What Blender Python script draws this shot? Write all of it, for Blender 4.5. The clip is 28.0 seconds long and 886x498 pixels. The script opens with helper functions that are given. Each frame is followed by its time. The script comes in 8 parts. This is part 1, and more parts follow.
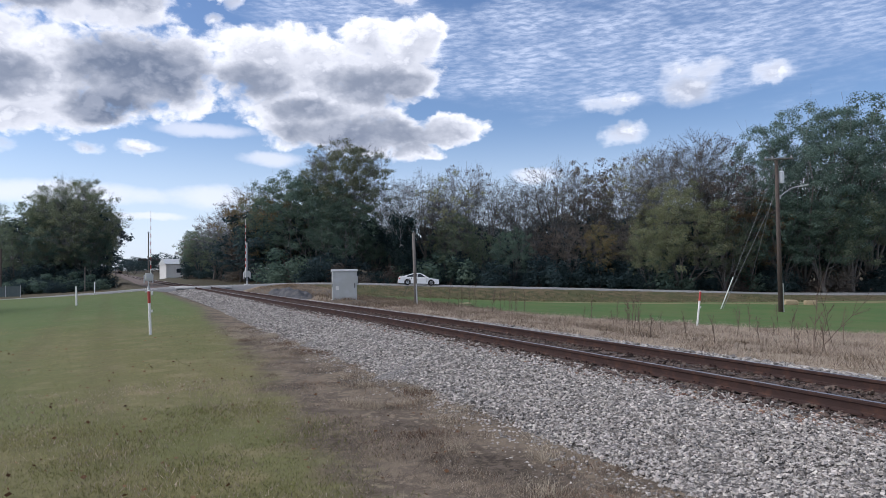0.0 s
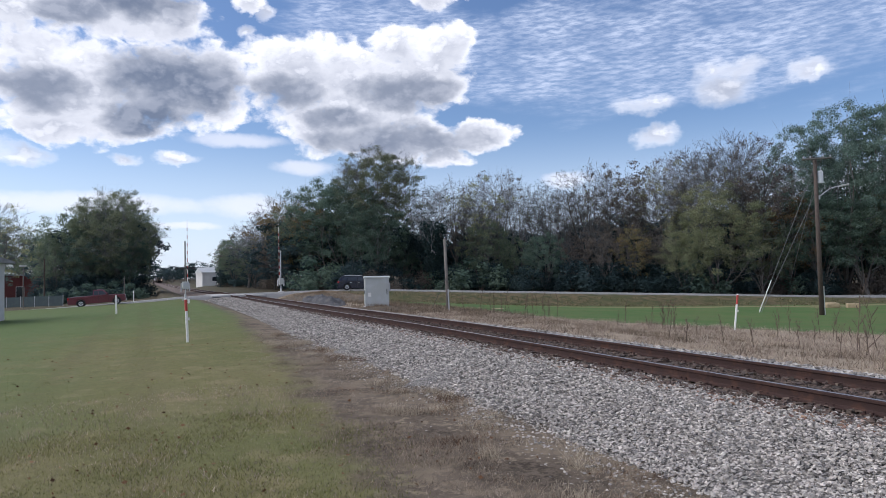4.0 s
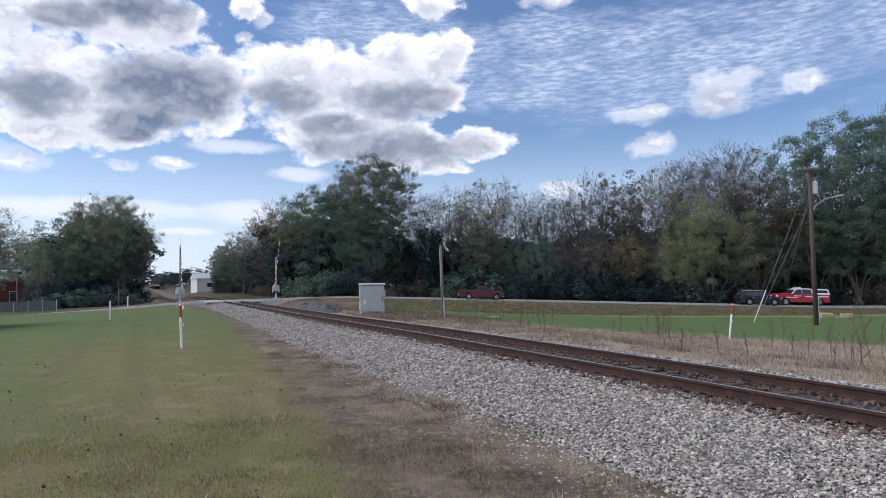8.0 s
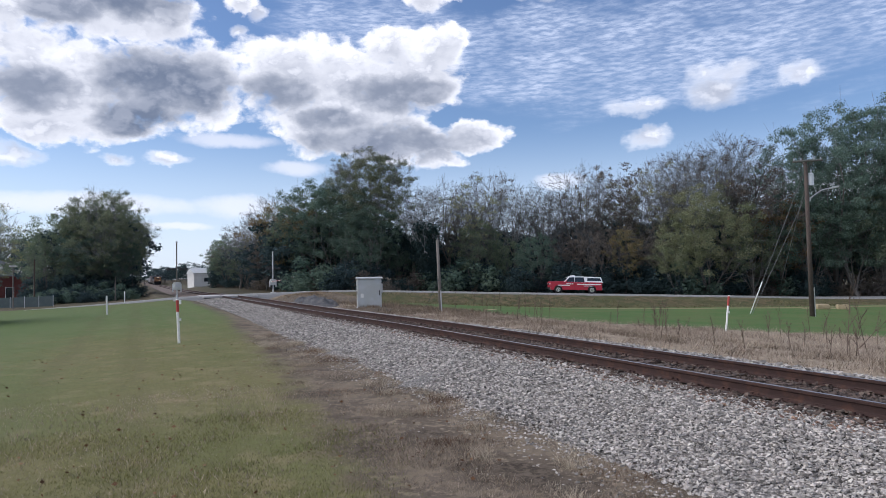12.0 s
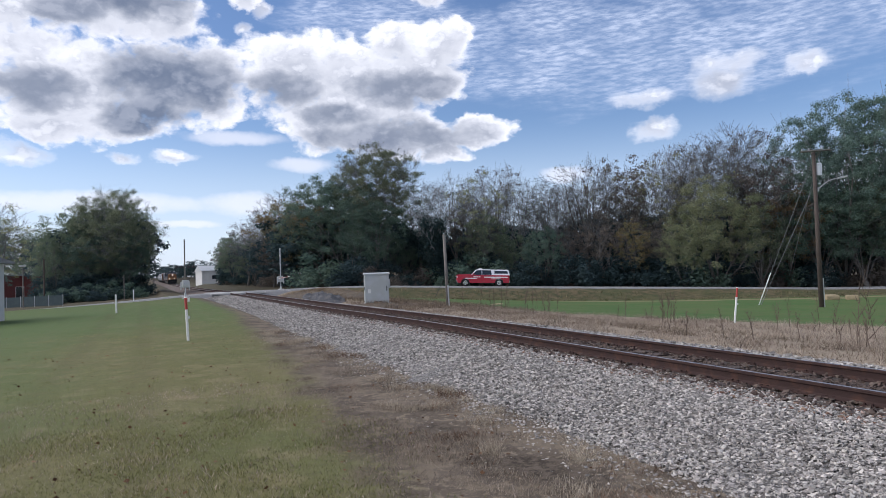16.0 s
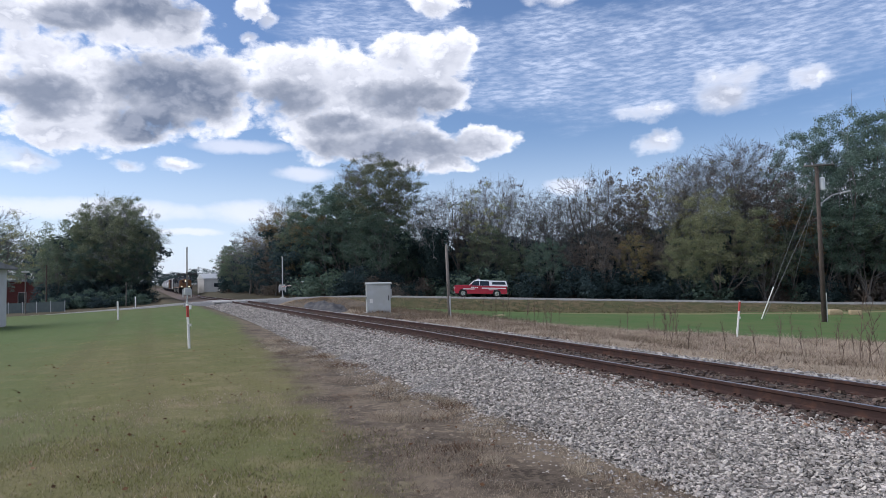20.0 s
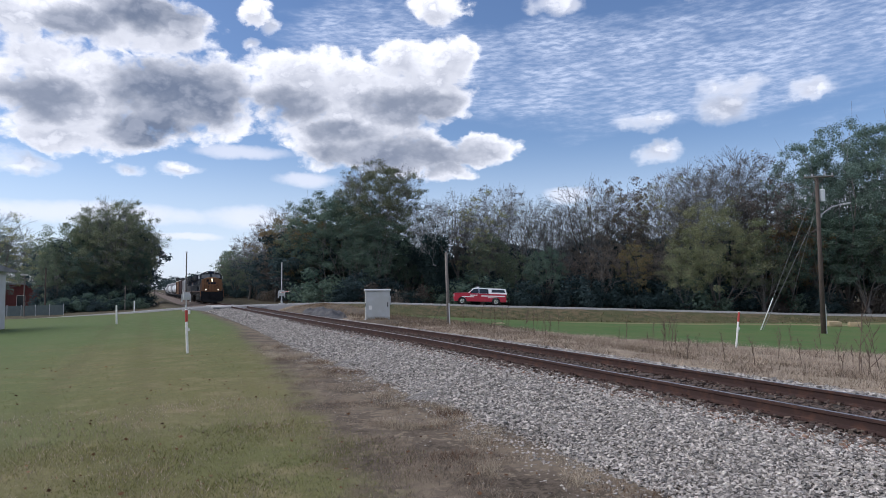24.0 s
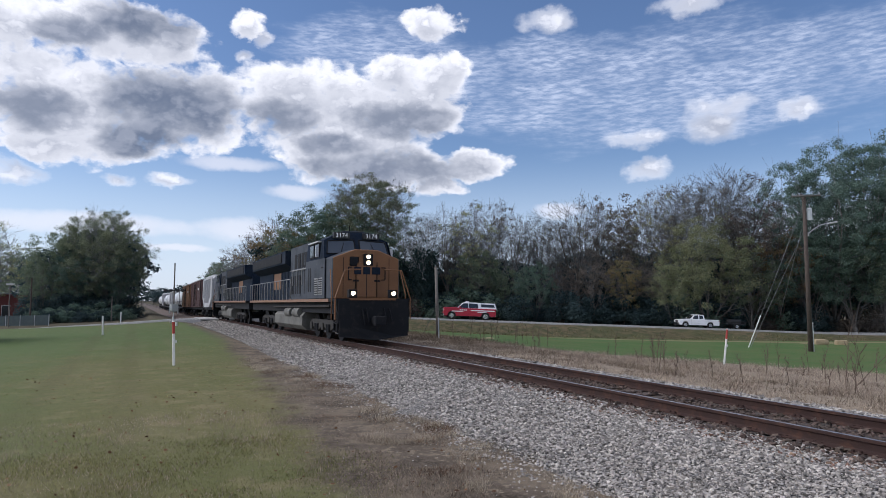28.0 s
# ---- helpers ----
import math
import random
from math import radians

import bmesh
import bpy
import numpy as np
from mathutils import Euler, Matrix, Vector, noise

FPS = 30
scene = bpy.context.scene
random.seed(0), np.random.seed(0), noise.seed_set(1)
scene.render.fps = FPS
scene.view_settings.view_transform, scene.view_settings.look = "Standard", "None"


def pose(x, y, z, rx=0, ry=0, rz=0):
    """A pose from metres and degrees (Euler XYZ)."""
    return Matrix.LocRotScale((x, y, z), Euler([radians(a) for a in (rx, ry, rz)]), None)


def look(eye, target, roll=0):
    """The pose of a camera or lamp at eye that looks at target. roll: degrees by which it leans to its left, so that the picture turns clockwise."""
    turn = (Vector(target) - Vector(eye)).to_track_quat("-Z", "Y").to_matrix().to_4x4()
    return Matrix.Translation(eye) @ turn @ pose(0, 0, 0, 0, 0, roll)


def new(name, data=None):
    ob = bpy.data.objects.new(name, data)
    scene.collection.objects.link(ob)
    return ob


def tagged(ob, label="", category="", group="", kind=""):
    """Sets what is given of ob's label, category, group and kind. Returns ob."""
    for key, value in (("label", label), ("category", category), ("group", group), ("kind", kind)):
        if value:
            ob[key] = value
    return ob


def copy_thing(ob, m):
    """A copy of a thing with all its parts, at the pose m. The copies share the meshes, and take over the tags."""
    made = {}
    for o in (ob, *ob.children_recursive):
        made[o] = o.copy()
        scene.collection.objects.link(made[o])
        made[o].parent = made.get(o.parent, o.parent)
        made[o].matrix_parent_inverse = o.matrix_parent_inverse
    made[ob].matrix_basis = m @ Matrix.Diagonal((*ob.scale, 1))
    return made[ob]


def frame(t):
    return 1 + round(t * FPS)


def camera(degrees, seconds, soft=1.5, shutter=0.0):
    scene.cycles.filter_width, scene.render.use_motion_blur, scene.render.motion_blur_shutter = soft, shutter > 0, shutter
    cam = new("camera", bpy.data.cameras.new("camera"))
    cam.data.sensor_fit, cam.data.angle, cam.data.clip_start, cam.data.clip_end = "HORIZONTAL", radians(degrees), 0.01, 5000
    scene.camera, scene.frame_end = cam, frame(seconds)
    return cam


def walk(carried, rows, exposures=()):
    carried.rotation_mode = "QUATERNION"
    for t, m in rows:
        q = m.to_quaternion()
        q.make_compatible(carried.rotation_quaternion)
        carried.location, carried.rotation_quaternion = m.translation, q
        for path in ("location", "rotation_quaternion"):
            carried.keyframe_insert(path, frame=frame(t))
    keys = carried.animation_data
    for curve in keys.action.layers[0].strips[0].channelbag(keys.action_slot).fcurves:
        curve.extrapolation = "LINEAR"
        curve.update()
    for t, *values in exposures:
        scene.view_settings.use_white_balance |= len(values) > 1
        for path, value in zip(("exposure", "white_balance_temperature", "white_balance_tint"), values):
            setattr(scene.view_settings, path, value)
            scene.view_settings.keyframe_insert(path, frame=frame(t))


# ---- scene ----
# ---------------- camera ----------------
EYE = Vector((-8.662, 0.0, 1.607))


def aim(turn, tilt, roll):
    """Pose of the held camera: degrees clockwise from the track's line, degrees upwards, lean."""
    a, b = radians(turn), radians(tilt)
    way = Vector((math.sin(a) * math.cos(b), math.cos(a) * math.cos(b), math.sin(b)))
    return look(EYE, EYE + way, roll)


cam = camera(66, 28.0, soft=0.7)
PATH = [(0, 26.20, 1.46, -0.60), (0.5, 26.41, 1.33, -0.40), (1, 26.16, 1.12, -0.45), (1.5, 25.56, 0.93, -0.70), (2, 25.14, 0.96, -0.96), (2.5, 24.80, 1.22, -1.26), (3, 24.37, 1.53, -1.46), (3.5, 23.79, 1.82, -1.50), (5.5, 23.57, 2.21, -0.47), (6, 23.69, 2.18, -0.52), (6.5, 23.70, 2.26, -0.61), (7, 23.81, 2.38, -0.56), (7.5, 23.94, 2.54, -0.68), (8, 23.94, 2.62, -0.79), (8.5, 23.86, 2.57, -0.68), (9, 23.70, 2.43, -0.56), (9.5, 23.51, 2.29, -0.58), (10, 23.57, 2.08, -0.98), (10.5, 23.90, 1.84, -1.29), (11, 24.19, 1.76, -1.37), (11.5, 24.22, 1.83, -1.22), (12, 24.19, 2.06, -1.11), (12.5, 24.17, 2.26, -1.22), (14.5, 24.04, 2.62, -1.56), (15, 24.14, 2.32, -1.70), (15.5, 24.00, 1.93, -1.86), (16, 23.61, 1.64, -1.76), (16.5, 23.25, 1.61, -1.51), (17, 23.08, 1.92, -1.34), (17.5, 23.06, 2.30, -1.20), (18, 23.34, 2.48, -0.81), (18.5, 23.67, 2.47, -0.51), (19, 23.84, 2.48, -0.65), (19.5, 23.68, 2.53, -0.97), (20, 23.44, 2.52, -1.13), (20.5, 23.37, 2.59, -1.13), (21, 23.43, 2.79, -0.87), (21.5, 23.61, 2.87, -0.46), (23.5, 23.58, 2.89, -0.50), (24, 23.47, 3.14, -0.51), (24.5, 23.34, 3.24, -0.34), (25, 23.10, 3.27, -0.14), (25.5, 22.73, 3.29, -0.03), (26, 22.60, 3.38, -0.09), (26.5, 22.89, 3.54, -0.13), (27, 23.42, 3.76, -0.16), (27.5, 23.89, 3.99, -0.09), (28, 24.31, 4.33, 0.09)]
walk(cam, [(t, aim(a, b, c)) for t, a, b, c in PATH], [(0, 0.24, 5950, 14), (20, 0.22, 5950, 14), (25, 0.16, 5950, 14), (28, 0.09, 5950, 14)])

# ---------------- sky and sun ----------------
SUN_TURN, SUN_HIGH = -64.0, 38.0      # degrees: from the track's line, above the ground


class Nodes:
    """Small helper to write node trees."""

    def __init__(self, tree):
        self.tree = tree

    def node(self, kind, **props):
        n = self.tree.nodes.new(kind)
        for k, v in props.items():
            if k == "op":
                n.operation = v
            elif k == "blend":
                n.blend_type = v
            elif k == "data":
                n.data_type = v
        return n

    def link(self, a, b):
        if hasattr(a, "is_linked"):
            self.tree.links.new(a, b)
        else:
            b.default_value = a

    def math(self, op, a, b=0.0, c=0.0, clamp=False):
        n = self.node("ShaderNodeMath", op=op)
        n.use_clamp = clamp
        self.link(a, n.inputs[0])
        self.link(b, n.inputs[1])
        self.link(c, n.inputs[2])
        return n.outputs[0]

    def ramp(self, v, lo, hi, a=0.0, b=1.0):
        n = self.node("ShaderNodeMapRange")
        n.interpolation_type = "SMOOTHSTEP"
        for i, x in enumerate((v, lo, hi, a, b)):
            self.link(x, n.inputs[i])
        return n.outputs[0]

    def mix(self, f, a, b, blend="MIX"):
        n = self.node("ShaderNodeMix", data="RGBA", blend=blend)
        self.link(f, n.inputs[0])
        for x, i in ((a, 6), (b, 7)):
            if isinstance(x, tuple):
                n.inputs[i].default_value = (*x[:3], 1)
            else:
                self.tree.links.new(x, n.inputs[i])
        return n.outputs[2]

    def noise(self, vec, scale, detail=4.0, rough=0.55, lac=2.0):
        n = self.node("ShaderNodeTexNoise")
        n.inputs["Scale"].default_value = scale
        n.inputs["Detail"].default_value = detail
        n.inputs["Roughness"].default_value = rough
        n.inputs["Lacunarity"].default_value = lac
        if vec is not None:
            self.tree.links.new(vec, n.inputs["Vector"])
        return n.outputs["Fac"]

    def vec(self, x, y, z=0.0):
        n = self.node("ShaderNodeCombineXYZ")
        self.link(x, n.inputs[0])
        self.link(y, n.inputs[1])
        self.link(z, n.inputs[2])
        return n.outputs[0]


# cloud banks: turn, height, half width, half height in degrees
CLOUD_LEFT = [(1.6, 14.7, 6.9, 3.7), (-5.4, 14.1, 6.0, 3.9), (-7.3, 16.0, 3.2, 2.1), (-6.5, 11.2, 3.0, 1.2), (5.4, 16.1, 2.8, 2.8), (-2.4, 11.5, 4.1, 1.2),
              (-3.6, 20.0, 7.8, 2.5), (-9.0, 19.3, 3.2, 2.3), (1.6, 19.7, 3.2, 2.1), (7.7, 21.7, 1.8, 1.2), (-14.0, 15.0, 4.0, 3.0)]
CLOUD_MIDDLE = [(11.7, 16.2, 5.1, 3.5), (17.5, 14.3, 6.4, 3.5), (22.6, 16.5, 3.7, 3.0), (19.1, 11.0, 7.4, 1.9), (14.2, 12.2, 4.4, 2.1), (26.8, 11.3, 3.2, 1.3),
                (23.9, 9.5, 2.3, 1.0), (24.5, 18.7, 2.3, 1.8), (15.6, 17.6, 3.4, 1.6), (23.2, 22.4, 2.8, 1.2), (20.2, 18.6, 3.2, 1.8)]
CLOUD_SMALL = [(9.2, 20.6, 1.0, 0.6), (7.6, 19.4, 0.9, 0.5), (40.2, 12.9, 2.5, 0.9), (41.3, 10.5, 1.9, 0.9), (46.0, 13.6, 2.4, 1.5), (46.8, 15.0, 2.6, 1.0), (51.9, 14.1, 1.7, 0.7), (-8.3, 9.1, 2.5, 0.9),
               (-1.4, 9.2, 1.3, 0.6), (2.2, 9.3, 1.9, 0.45), (17.2, 9.5, 1.4, 0.6), (33.0, 22.5, 2.5, 1.0), (45.0, 22.8, 3.0, 0.9)]
CLOUD_CORES = [(2.4, 15.0, 6.4, 3.0), (-0.4, 12.2, 4.2, 1.6), (0.4, 20.8, 5.0, 1.8)]
CLOUD_GREYS = [(9.8, 14.6, 4.0, 1.6), (19.8, 11.0, 7.4, 1.8), (-6.8, 13.8, 3.4, 1.7), (20.6, 14.9, 4.6, 1.6), (15.0, 12.9, 3.0, 1.0), (-5.0, 19.4, 3.0, 1.2)]
RIPPLES = [(18.0, 20.6, 7.0, 2.4), (26.0, 18.8, 5.0, 2.2), (45.1, 16.9, 19.8, 4.1), (34.0, 15.6, 8.3, 2.3), (34.1, 19.5, 9.2, 1.8), (52.9, 17.1, 9.2, 3.7)]
STREAKS = [(6.7, 10.9, 4.1, 0.6), (12.1, 8.8, 2.8, 0.6), (-4.3, 5.7, 10.1, 0.8), (7.1, 5.7, 3.2, 0.9), (2.8, 4.1, 2.8, 0.3), (33.7, 7.4, 1.8, 0.7), (60, 6, 12, 1.0)]


def build_sky():
    world = bpy.data.worlds.new("sky")
    scene.world = world
    world.use_nodes = True
    tree = world.node_tree
    tree.nodes.clear()
    k = Nodes(tree)
    coord = tree.nodes.new("ShaderNodeTexCoord")
    sep = tree.nodes.new("ShaderNodeSeparateXYZ")
    tree.links.new(coord.outputs["Generated"], sep.inputs[0])
    x, y, z = sep.outputs
    turn = k.math("MULTIPLY", k.math("ARCTAN2", x, y), 57.2958)
    high = k.math("MULTIPLY", k.math("ARCSINE", z), 57.2958)
    plain = k.vec(k.math("MULTIPLY", turn, 0.1), k.math("MULTIPLY", high, 0.14))
    w1 = k.math("SUBTRACT", k.noise(plain, 2.6, 6, 0.6), 0.5)
    shifted = k.vec(k.math("MULTIPLY_ADD", turn, 0.1, 7.3), k.math("MULTIPLY_ADD", high, 0.14, 3.1))
    w2 = k.math("SUBTRACT", k.noise(shifted, 2.6, 6, 0.6), 0.5)
    wt, wh = k.math("MULTIPLY_ADD", w1, 3.6, turn), k.math("MULTIPLY_ADD", w2, 2.8, high)
    puff = k.noise(plain, 4.2, 9, 0.52)

    def heads(vec):
        n = tree.nodes.new("ShaderNodeTexVoronoi")
        n.feature = "SMOOTH_F1"
        n.inputs["Scale"].default_value = 7.0
        n.inputs["Smoothness"].default_value = 0.35
        n.inputs["Detail"].default_value = 2.0
        n.inputs["Roughness"].default_value = 0.5
        tree.links.new(vec, n.inputs["Vector"])
        return n.outputs["Distance"]
    toward = k.vec(k.math("MULTIPLY_ADD", turn, 0.1, -0.05), k.math("MULTIPLY_ADD", high, 0.14, 0.1))
    puff_lit, puff_soft = k.noise(toward, 4.2, 4, 0.5), k.noise(plain, 4.2, 4, 0.5)
    bulge = heads(k.vec(k.math("MULTIPLY_ADD", wt, 0.1, k.math("MULTIPLY", w2, 0.12)), k.math("MULTIPLY", wh, 0.14)))
    swell = k.noise(shifted, 2.4, 4, 0.45)

    def bank(rows, at, up, soft):
        best = None
        for a, h, ra, rh in rows:
            u = k.math("MULTIPLY_ADD", at, 1 / ra, -a / ra)
            v = k.math("MULTIPLY_ADD", up, 1 / rh, -h / rh)
            d = k.math("MULTIPLY_ADD", u, u, k.math("MULTIPLY", v, v))
            best = d if best is None else k.math("SMOOTH_MIN", best, d, soft)
        return k.math("SUBTRACT", 1.0, best)

    thick = bank(CLOUD_LEFT + CLOUD_MIDDLE, wt, wh, 0.25)
    small = k.math("MULTIPLY_ADD", k.math("SUBTRACT", puff, 0.5), 2.6, bank(CLOUD_SMALL, wt, wh, 0.25))
    # the sky behind and above the camera carries the same broken cloud
    around = k.ramp(k.math("ABSOLUTE", k.math("SUBTRACT", turn, 22.0)), 46.0, 62.0)
    over = k.ramp(high, 27.0, 36.0)
    elsewhere = k.math("MAXIMUM", around, over)
    broken = k.math("MULTIPLY_ADD", k.noise(coord.outputs["Generated"], 2.2, 6, 0.55), 4.0, -2.0)
    thick = k.math("MAXIMUM", thick, k.math("SUBTRACT", k.math("MULTIPLY", broken, elsewhere), k.math("MULTIPLY_ADD", elsewhere, -1.0, 1.0)))
    dens = k.math("MULTIPLY_ADD", k.math("SUBTRACT", puff, 0.5), 1.9, k.math("MULTIPLY_ADD", k.math("SUBTRACT", 0.7, bulge), 0.55, thick))
    mask = k.ramp(dens, -0.3, 0.4)
    mask = k.math("MAXIMUM", mask, k.math("MULTIPLY", k.ramp(small, -0.4, 1.4), 0.9))
    core = bank(CLOUD_CORES, k.math("MULTIPLY_ADD", w1, 2.4, turn), k.math("MULTIPLY_ADD", w2, 1.6, high), 0.5)
    pale = bank(CLOUD_GREYS, k.math("MULTIPLY_ADD", w1, 2.4, turn), k.math("MULTIPLY_ADD", w2, 1.6, high), 0.5)
    rolling = k.math("MULTIPLY_ADD", k.math("SUBTRACT", swell, 0.5), 1.5, k.math("MULTIPLY", k.math("SUBTRACT", puff, 0.5), 1.3))
    grey = k.math("MAXIMUM", k.ramp(k.math("ADD", rolling, core), -0.65, 1.1), k.math("MULTIPLY", k.ramp(k.math("ADD", rolling, pale), -0.9, 0.9), 0.88))
    roof = bank(CLOUD_LEFT + CLOUD_MIDDLE + CLOUD_SMALL, wt, k.math("ADD", wh, 1.3), 0.3)
    under = k.math("MULTIPLY", k.ramp(k.math("MULTIPLY_ADD", k.math("SUBTRACT", swell, 0.5), 1.6, roof), -0.3, 1.0), 0.36)
    grey = k.math("MULTIPLY", k.math("MAXIMUM", grey, under), k.ramp(k.math("MULTIPLY_ADD", k.math("SUBTRACT", puff, 0.5), 0.9, k.math("MAXIMUM", thick, small)), -0.1, 0.6))
    relief = k.ramp(k.math("MULTIPLY_ADD", bulge, 0.25, k.math("SUBTRACT", puff_lit, puff_soft)), 0.02, 0.32, 1.0, 0.0)
    rim = k.ramp(k.math("MAXIMUM", dens, small), 0.3, 1.3, 1.0, 0.25)
    billow = k.math("MAXIMUM", rim, relief)

    # clear air: Nishita sky, paler towards the ground
    air = tree.nodes.new("ShaderNodeTexSky")
    air.sky_type = "NISHITA"
    air.sun_disc = False
    air.sun_elevation, air.sun_rotation = radians(SUN_HIGH), radians(SUN_TURN)
    air.altitude, air.air_density, air.dust_density, air.ozone_density = 50, 1.0, 0.6, 1.6
    base = k.mix(1.0, air.outputs[0], (0.088, 0.093, 0.102), "MULTIPLY")
    low = k.ramp(high, 1.0, 13.0, 1.0, 0.0)
    base = k.mix(k.math("MULTIPLY", low, 0.62), base, (0.76, 0.84, 0.94))
    # ripples of high thin cloud
    slant = k.vec(k.math("MULTIPLY_ADD", high, 0.55, k.math("MULTIPLY", turn, 0.16)), k.math("MULTIPLY_ADD", turn, -0.12, k.math("MULTIPLY", high, 0.75)))
    rip = k.noise(slant, 4.2, 6, 0.6)
    rmask = k.ramp(k.math("MULTIPLY_ADD", k.math("SUBTRACT", k.noise(slant, 0.7, 4, 0.5), 0.5), 2.6, bank(RIPPLES, wt, wh, 0.3)), -0.6, 1.0)
    veil = k.math("MULTIPLY", k.math("MULTIPLY", rmask, k.ramp(swell, 0.3, 0.6, 0.45, 1.0)), k.ramp(rip, 0.34, 0.7, 0.2, 0.8))
    base = k.mix(veil, base, (0.66, 0.72, 0.84))
    smask = k.ramp(k.math("MULTIPLY_ADD", k.math("SUBTRACT", puff, 0.5), 1.2, bank(STREAKS, wt, k.math("MULTIPLY_ADD", w2, 1.2, high), 0.3)), -0.5, 1.0)
    base = k.mix(k.math("MULTIPLY", smask, 0.6), base, (0.9, 0.88, 0.88))
    # cumulus
    white = k.mix(billow, (0.5, 0.515, 0.56), (1.0, 0.985, 0.97))
    shade = k.mix(relief, (0.165, 0.197, 0.26), (0.31, 0.335, 0.39))
    cloud = k.mix(grey, white, shade)
    base = k.mix(k.math("MULTIPLY", mask, 0.97), base, cloud)
    out = tree.nodes.new("ShaderNodeOutputWorld")
    bg = tree.nodes.new("ShaderNodeBackground")
    bg.inputs["Strength"].default_value = 1.0
    tree.links.new(base, bg.inputs["Color"])
    tree.links.new(bg.outputs[0], out.inputs[0])


build_sky()
sun = new("sun", bpy.data.lights.new("sun", "SUN"))
sun.data.energy, sun.data.angle, sun.data.color = 2.6, radians(70), (1.0, 0.94, 0.85)
a, b = radians(SUN_TURN), radians(SUN_HIGH)
sun.matrix_basis = look(Vector((0, 0, 60)), Vector((0, 0, 60)) - Vector((math.sin(a) * math.cos(b), math.cos(a) * math.cos(b), math.sin(b))))

# ---------------- materials ----------------
def material(name, colour, rough=0.7, metal=0.0, spots=(), bump=0.0, bump_scale=30.0, vary=0.0, per="object", sheen=0.0, spec=0.5, coat=0.0):
    """A procedural surface. spots: (scale, colour, low, high, strength) layers of noise over the base colour."""
    m = bpy.data.materials.new(name)
    m.use_nodes = True
    tree = m.node_tree
    k = Nodes(tree)
    shader = tree.nodes["Principled BSDF"]
    coord = tree.nodes.new("ShaderNodeTexCoord").outputs["Object"]
    col = None
    base = colour
    for i, (scale, c, lo, hi, strength) in enumerate(spots):
        n = k.noise(coord, scale, 6, 0.6)
        f = k.math("MULTIPLY", k.ramp(n, lo, hi), strength)
        base = k.mix(f, base, c)
        col = base
    if vary:
        if per == "object":
            rnd = tree.nodes.new("ShaderNodeObjectInfo").outputs["Random"]
        else:
            rnd = tree.nodes.new("ShaderNodeNewGeometry").outputs["Random Per Island"]
        hsv = tree.nodes.new("ShaderNodeHueSaturation")
        k.link(k.math("MULTIPLY_ADD", rnd, 2 * vary, 1 - vary), hsv.inputs["Value"])
        k.link(k.math("MULTIPLY_ADD", k.math("FRACT", k.math("MULTIPLY", rnd, 7.31)), 0.03, 0.485), hsv.inputs["Hue"])
        if isinstance(base, tuple):
            hsv.inputs["Color"].default_value = (*base, 1)
        else:
            tree.links.new(base, hsv.inputs["Color"])
        col = hsv.outputs[0]
    if col is None:
        shader.inputs["Base Color"].default_value = (*colour, 1)
    else:
        tree.links.new(col, shader.inputs["Base Color"])
    shader.inputs["Roughness"].default_value = rough
    shader.inputs["Metallic"].default_value = metal
    shader.inputs["Specular IOR Level"].default_value = spec
    shader.inputs["Coat Weight"].default_value = coat
    if bump:
        b = tree.nodes.new("ShaderNodeBump")
        b.inputs["Strength"].default_value = bump
        b.inputs["Distance"].default_value = 0.02
        tree.links.new(k.noise(coord, bump_scale, 6, 0.65), b.inputs["Height"])
        tree.links.new(b.outputs[0], shader.inputs["Normal"])
    return m


def leaf_material(name, colour, vary=0.22, glow=0.42, second=None, lift=0.8):
    """Leaves: two-toned by island, slightly translucent."""
    m = bpy.data.materials.new(name)
    m.use_nodes = True
    tree = m.node_tree
    k = Nodes(tree)
    shader = tree.nodes["Principled BSDF"]
    geo = tree.nodes.new("ShaderNodeNewGeometry")
    rnd = geo.outputs["Random Per Island"]
    who = tree.nodes.new("ShaderNodeObjectInfo").outputs["Random"]
    second = second or tuple(c * 1.5 for c in colour)
    coord = tree.nodes.new("ShaderNodeTexCoord").outputs["Object"]
    clump = k.ramp(k.noise(coord, 0.5, 3), 0.38, 0.62)
    col = k.mix(k.math("MULTIPLY", clump, k.math("MULTIPLY_ADD", rnd, 0.6, 0.4)), colour, second)
    hsv = tree.nodes.new("ShaderNodeHueSaturation")
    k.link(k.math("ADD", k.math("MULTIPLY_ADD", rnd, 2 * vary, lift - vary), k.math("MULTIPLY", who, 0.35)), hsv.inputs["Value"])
    k.link(k.math("MULTIPLY_ADD", who, 0.03, 0.485), hsv.inputs["Hue"])
    tree.links.new(col, hsv.inputs["Color"])
    tree.links.new(hsv.outputs[0], shader.inputs["Base Color"])
    shader.inputs["Roughness"].default_value = 0.85
    shader.inputs["Specular IOR Level"].default_value = 0.08
    thin = tree.nodes.new("ShaderNodeBsdfTranslucent")
    tree.links.new(hsv.outputs[0], thin.inputs["Color"])
    mixer = tree.nodes.new("ShaderNodeMixShader")
    mixer.inputs[0].default_value = glow
    tree.links.new(shader.outputs[0], mixer.inputs[1])
    tree.links.new(thin.outputs[0], mixer.inputs[2])
    tree.links.new(mixer.outputs[0], tree.nodes["Material Output"].inputs["Surface"])
    return m


def glowing(name, colour, strength):
    m = bpy.data.materials.new(name)
    m.use_nodes = True
    s = m.node_tree.nodes["Principled BSDF"]
    s.inputs["Base Color"].default_value = (*colour, 1)
    s.inputs["Emission Color"].default_value = (*colour, 1)
    s.inputs["Emission Strength"].default_value = strength
    return m


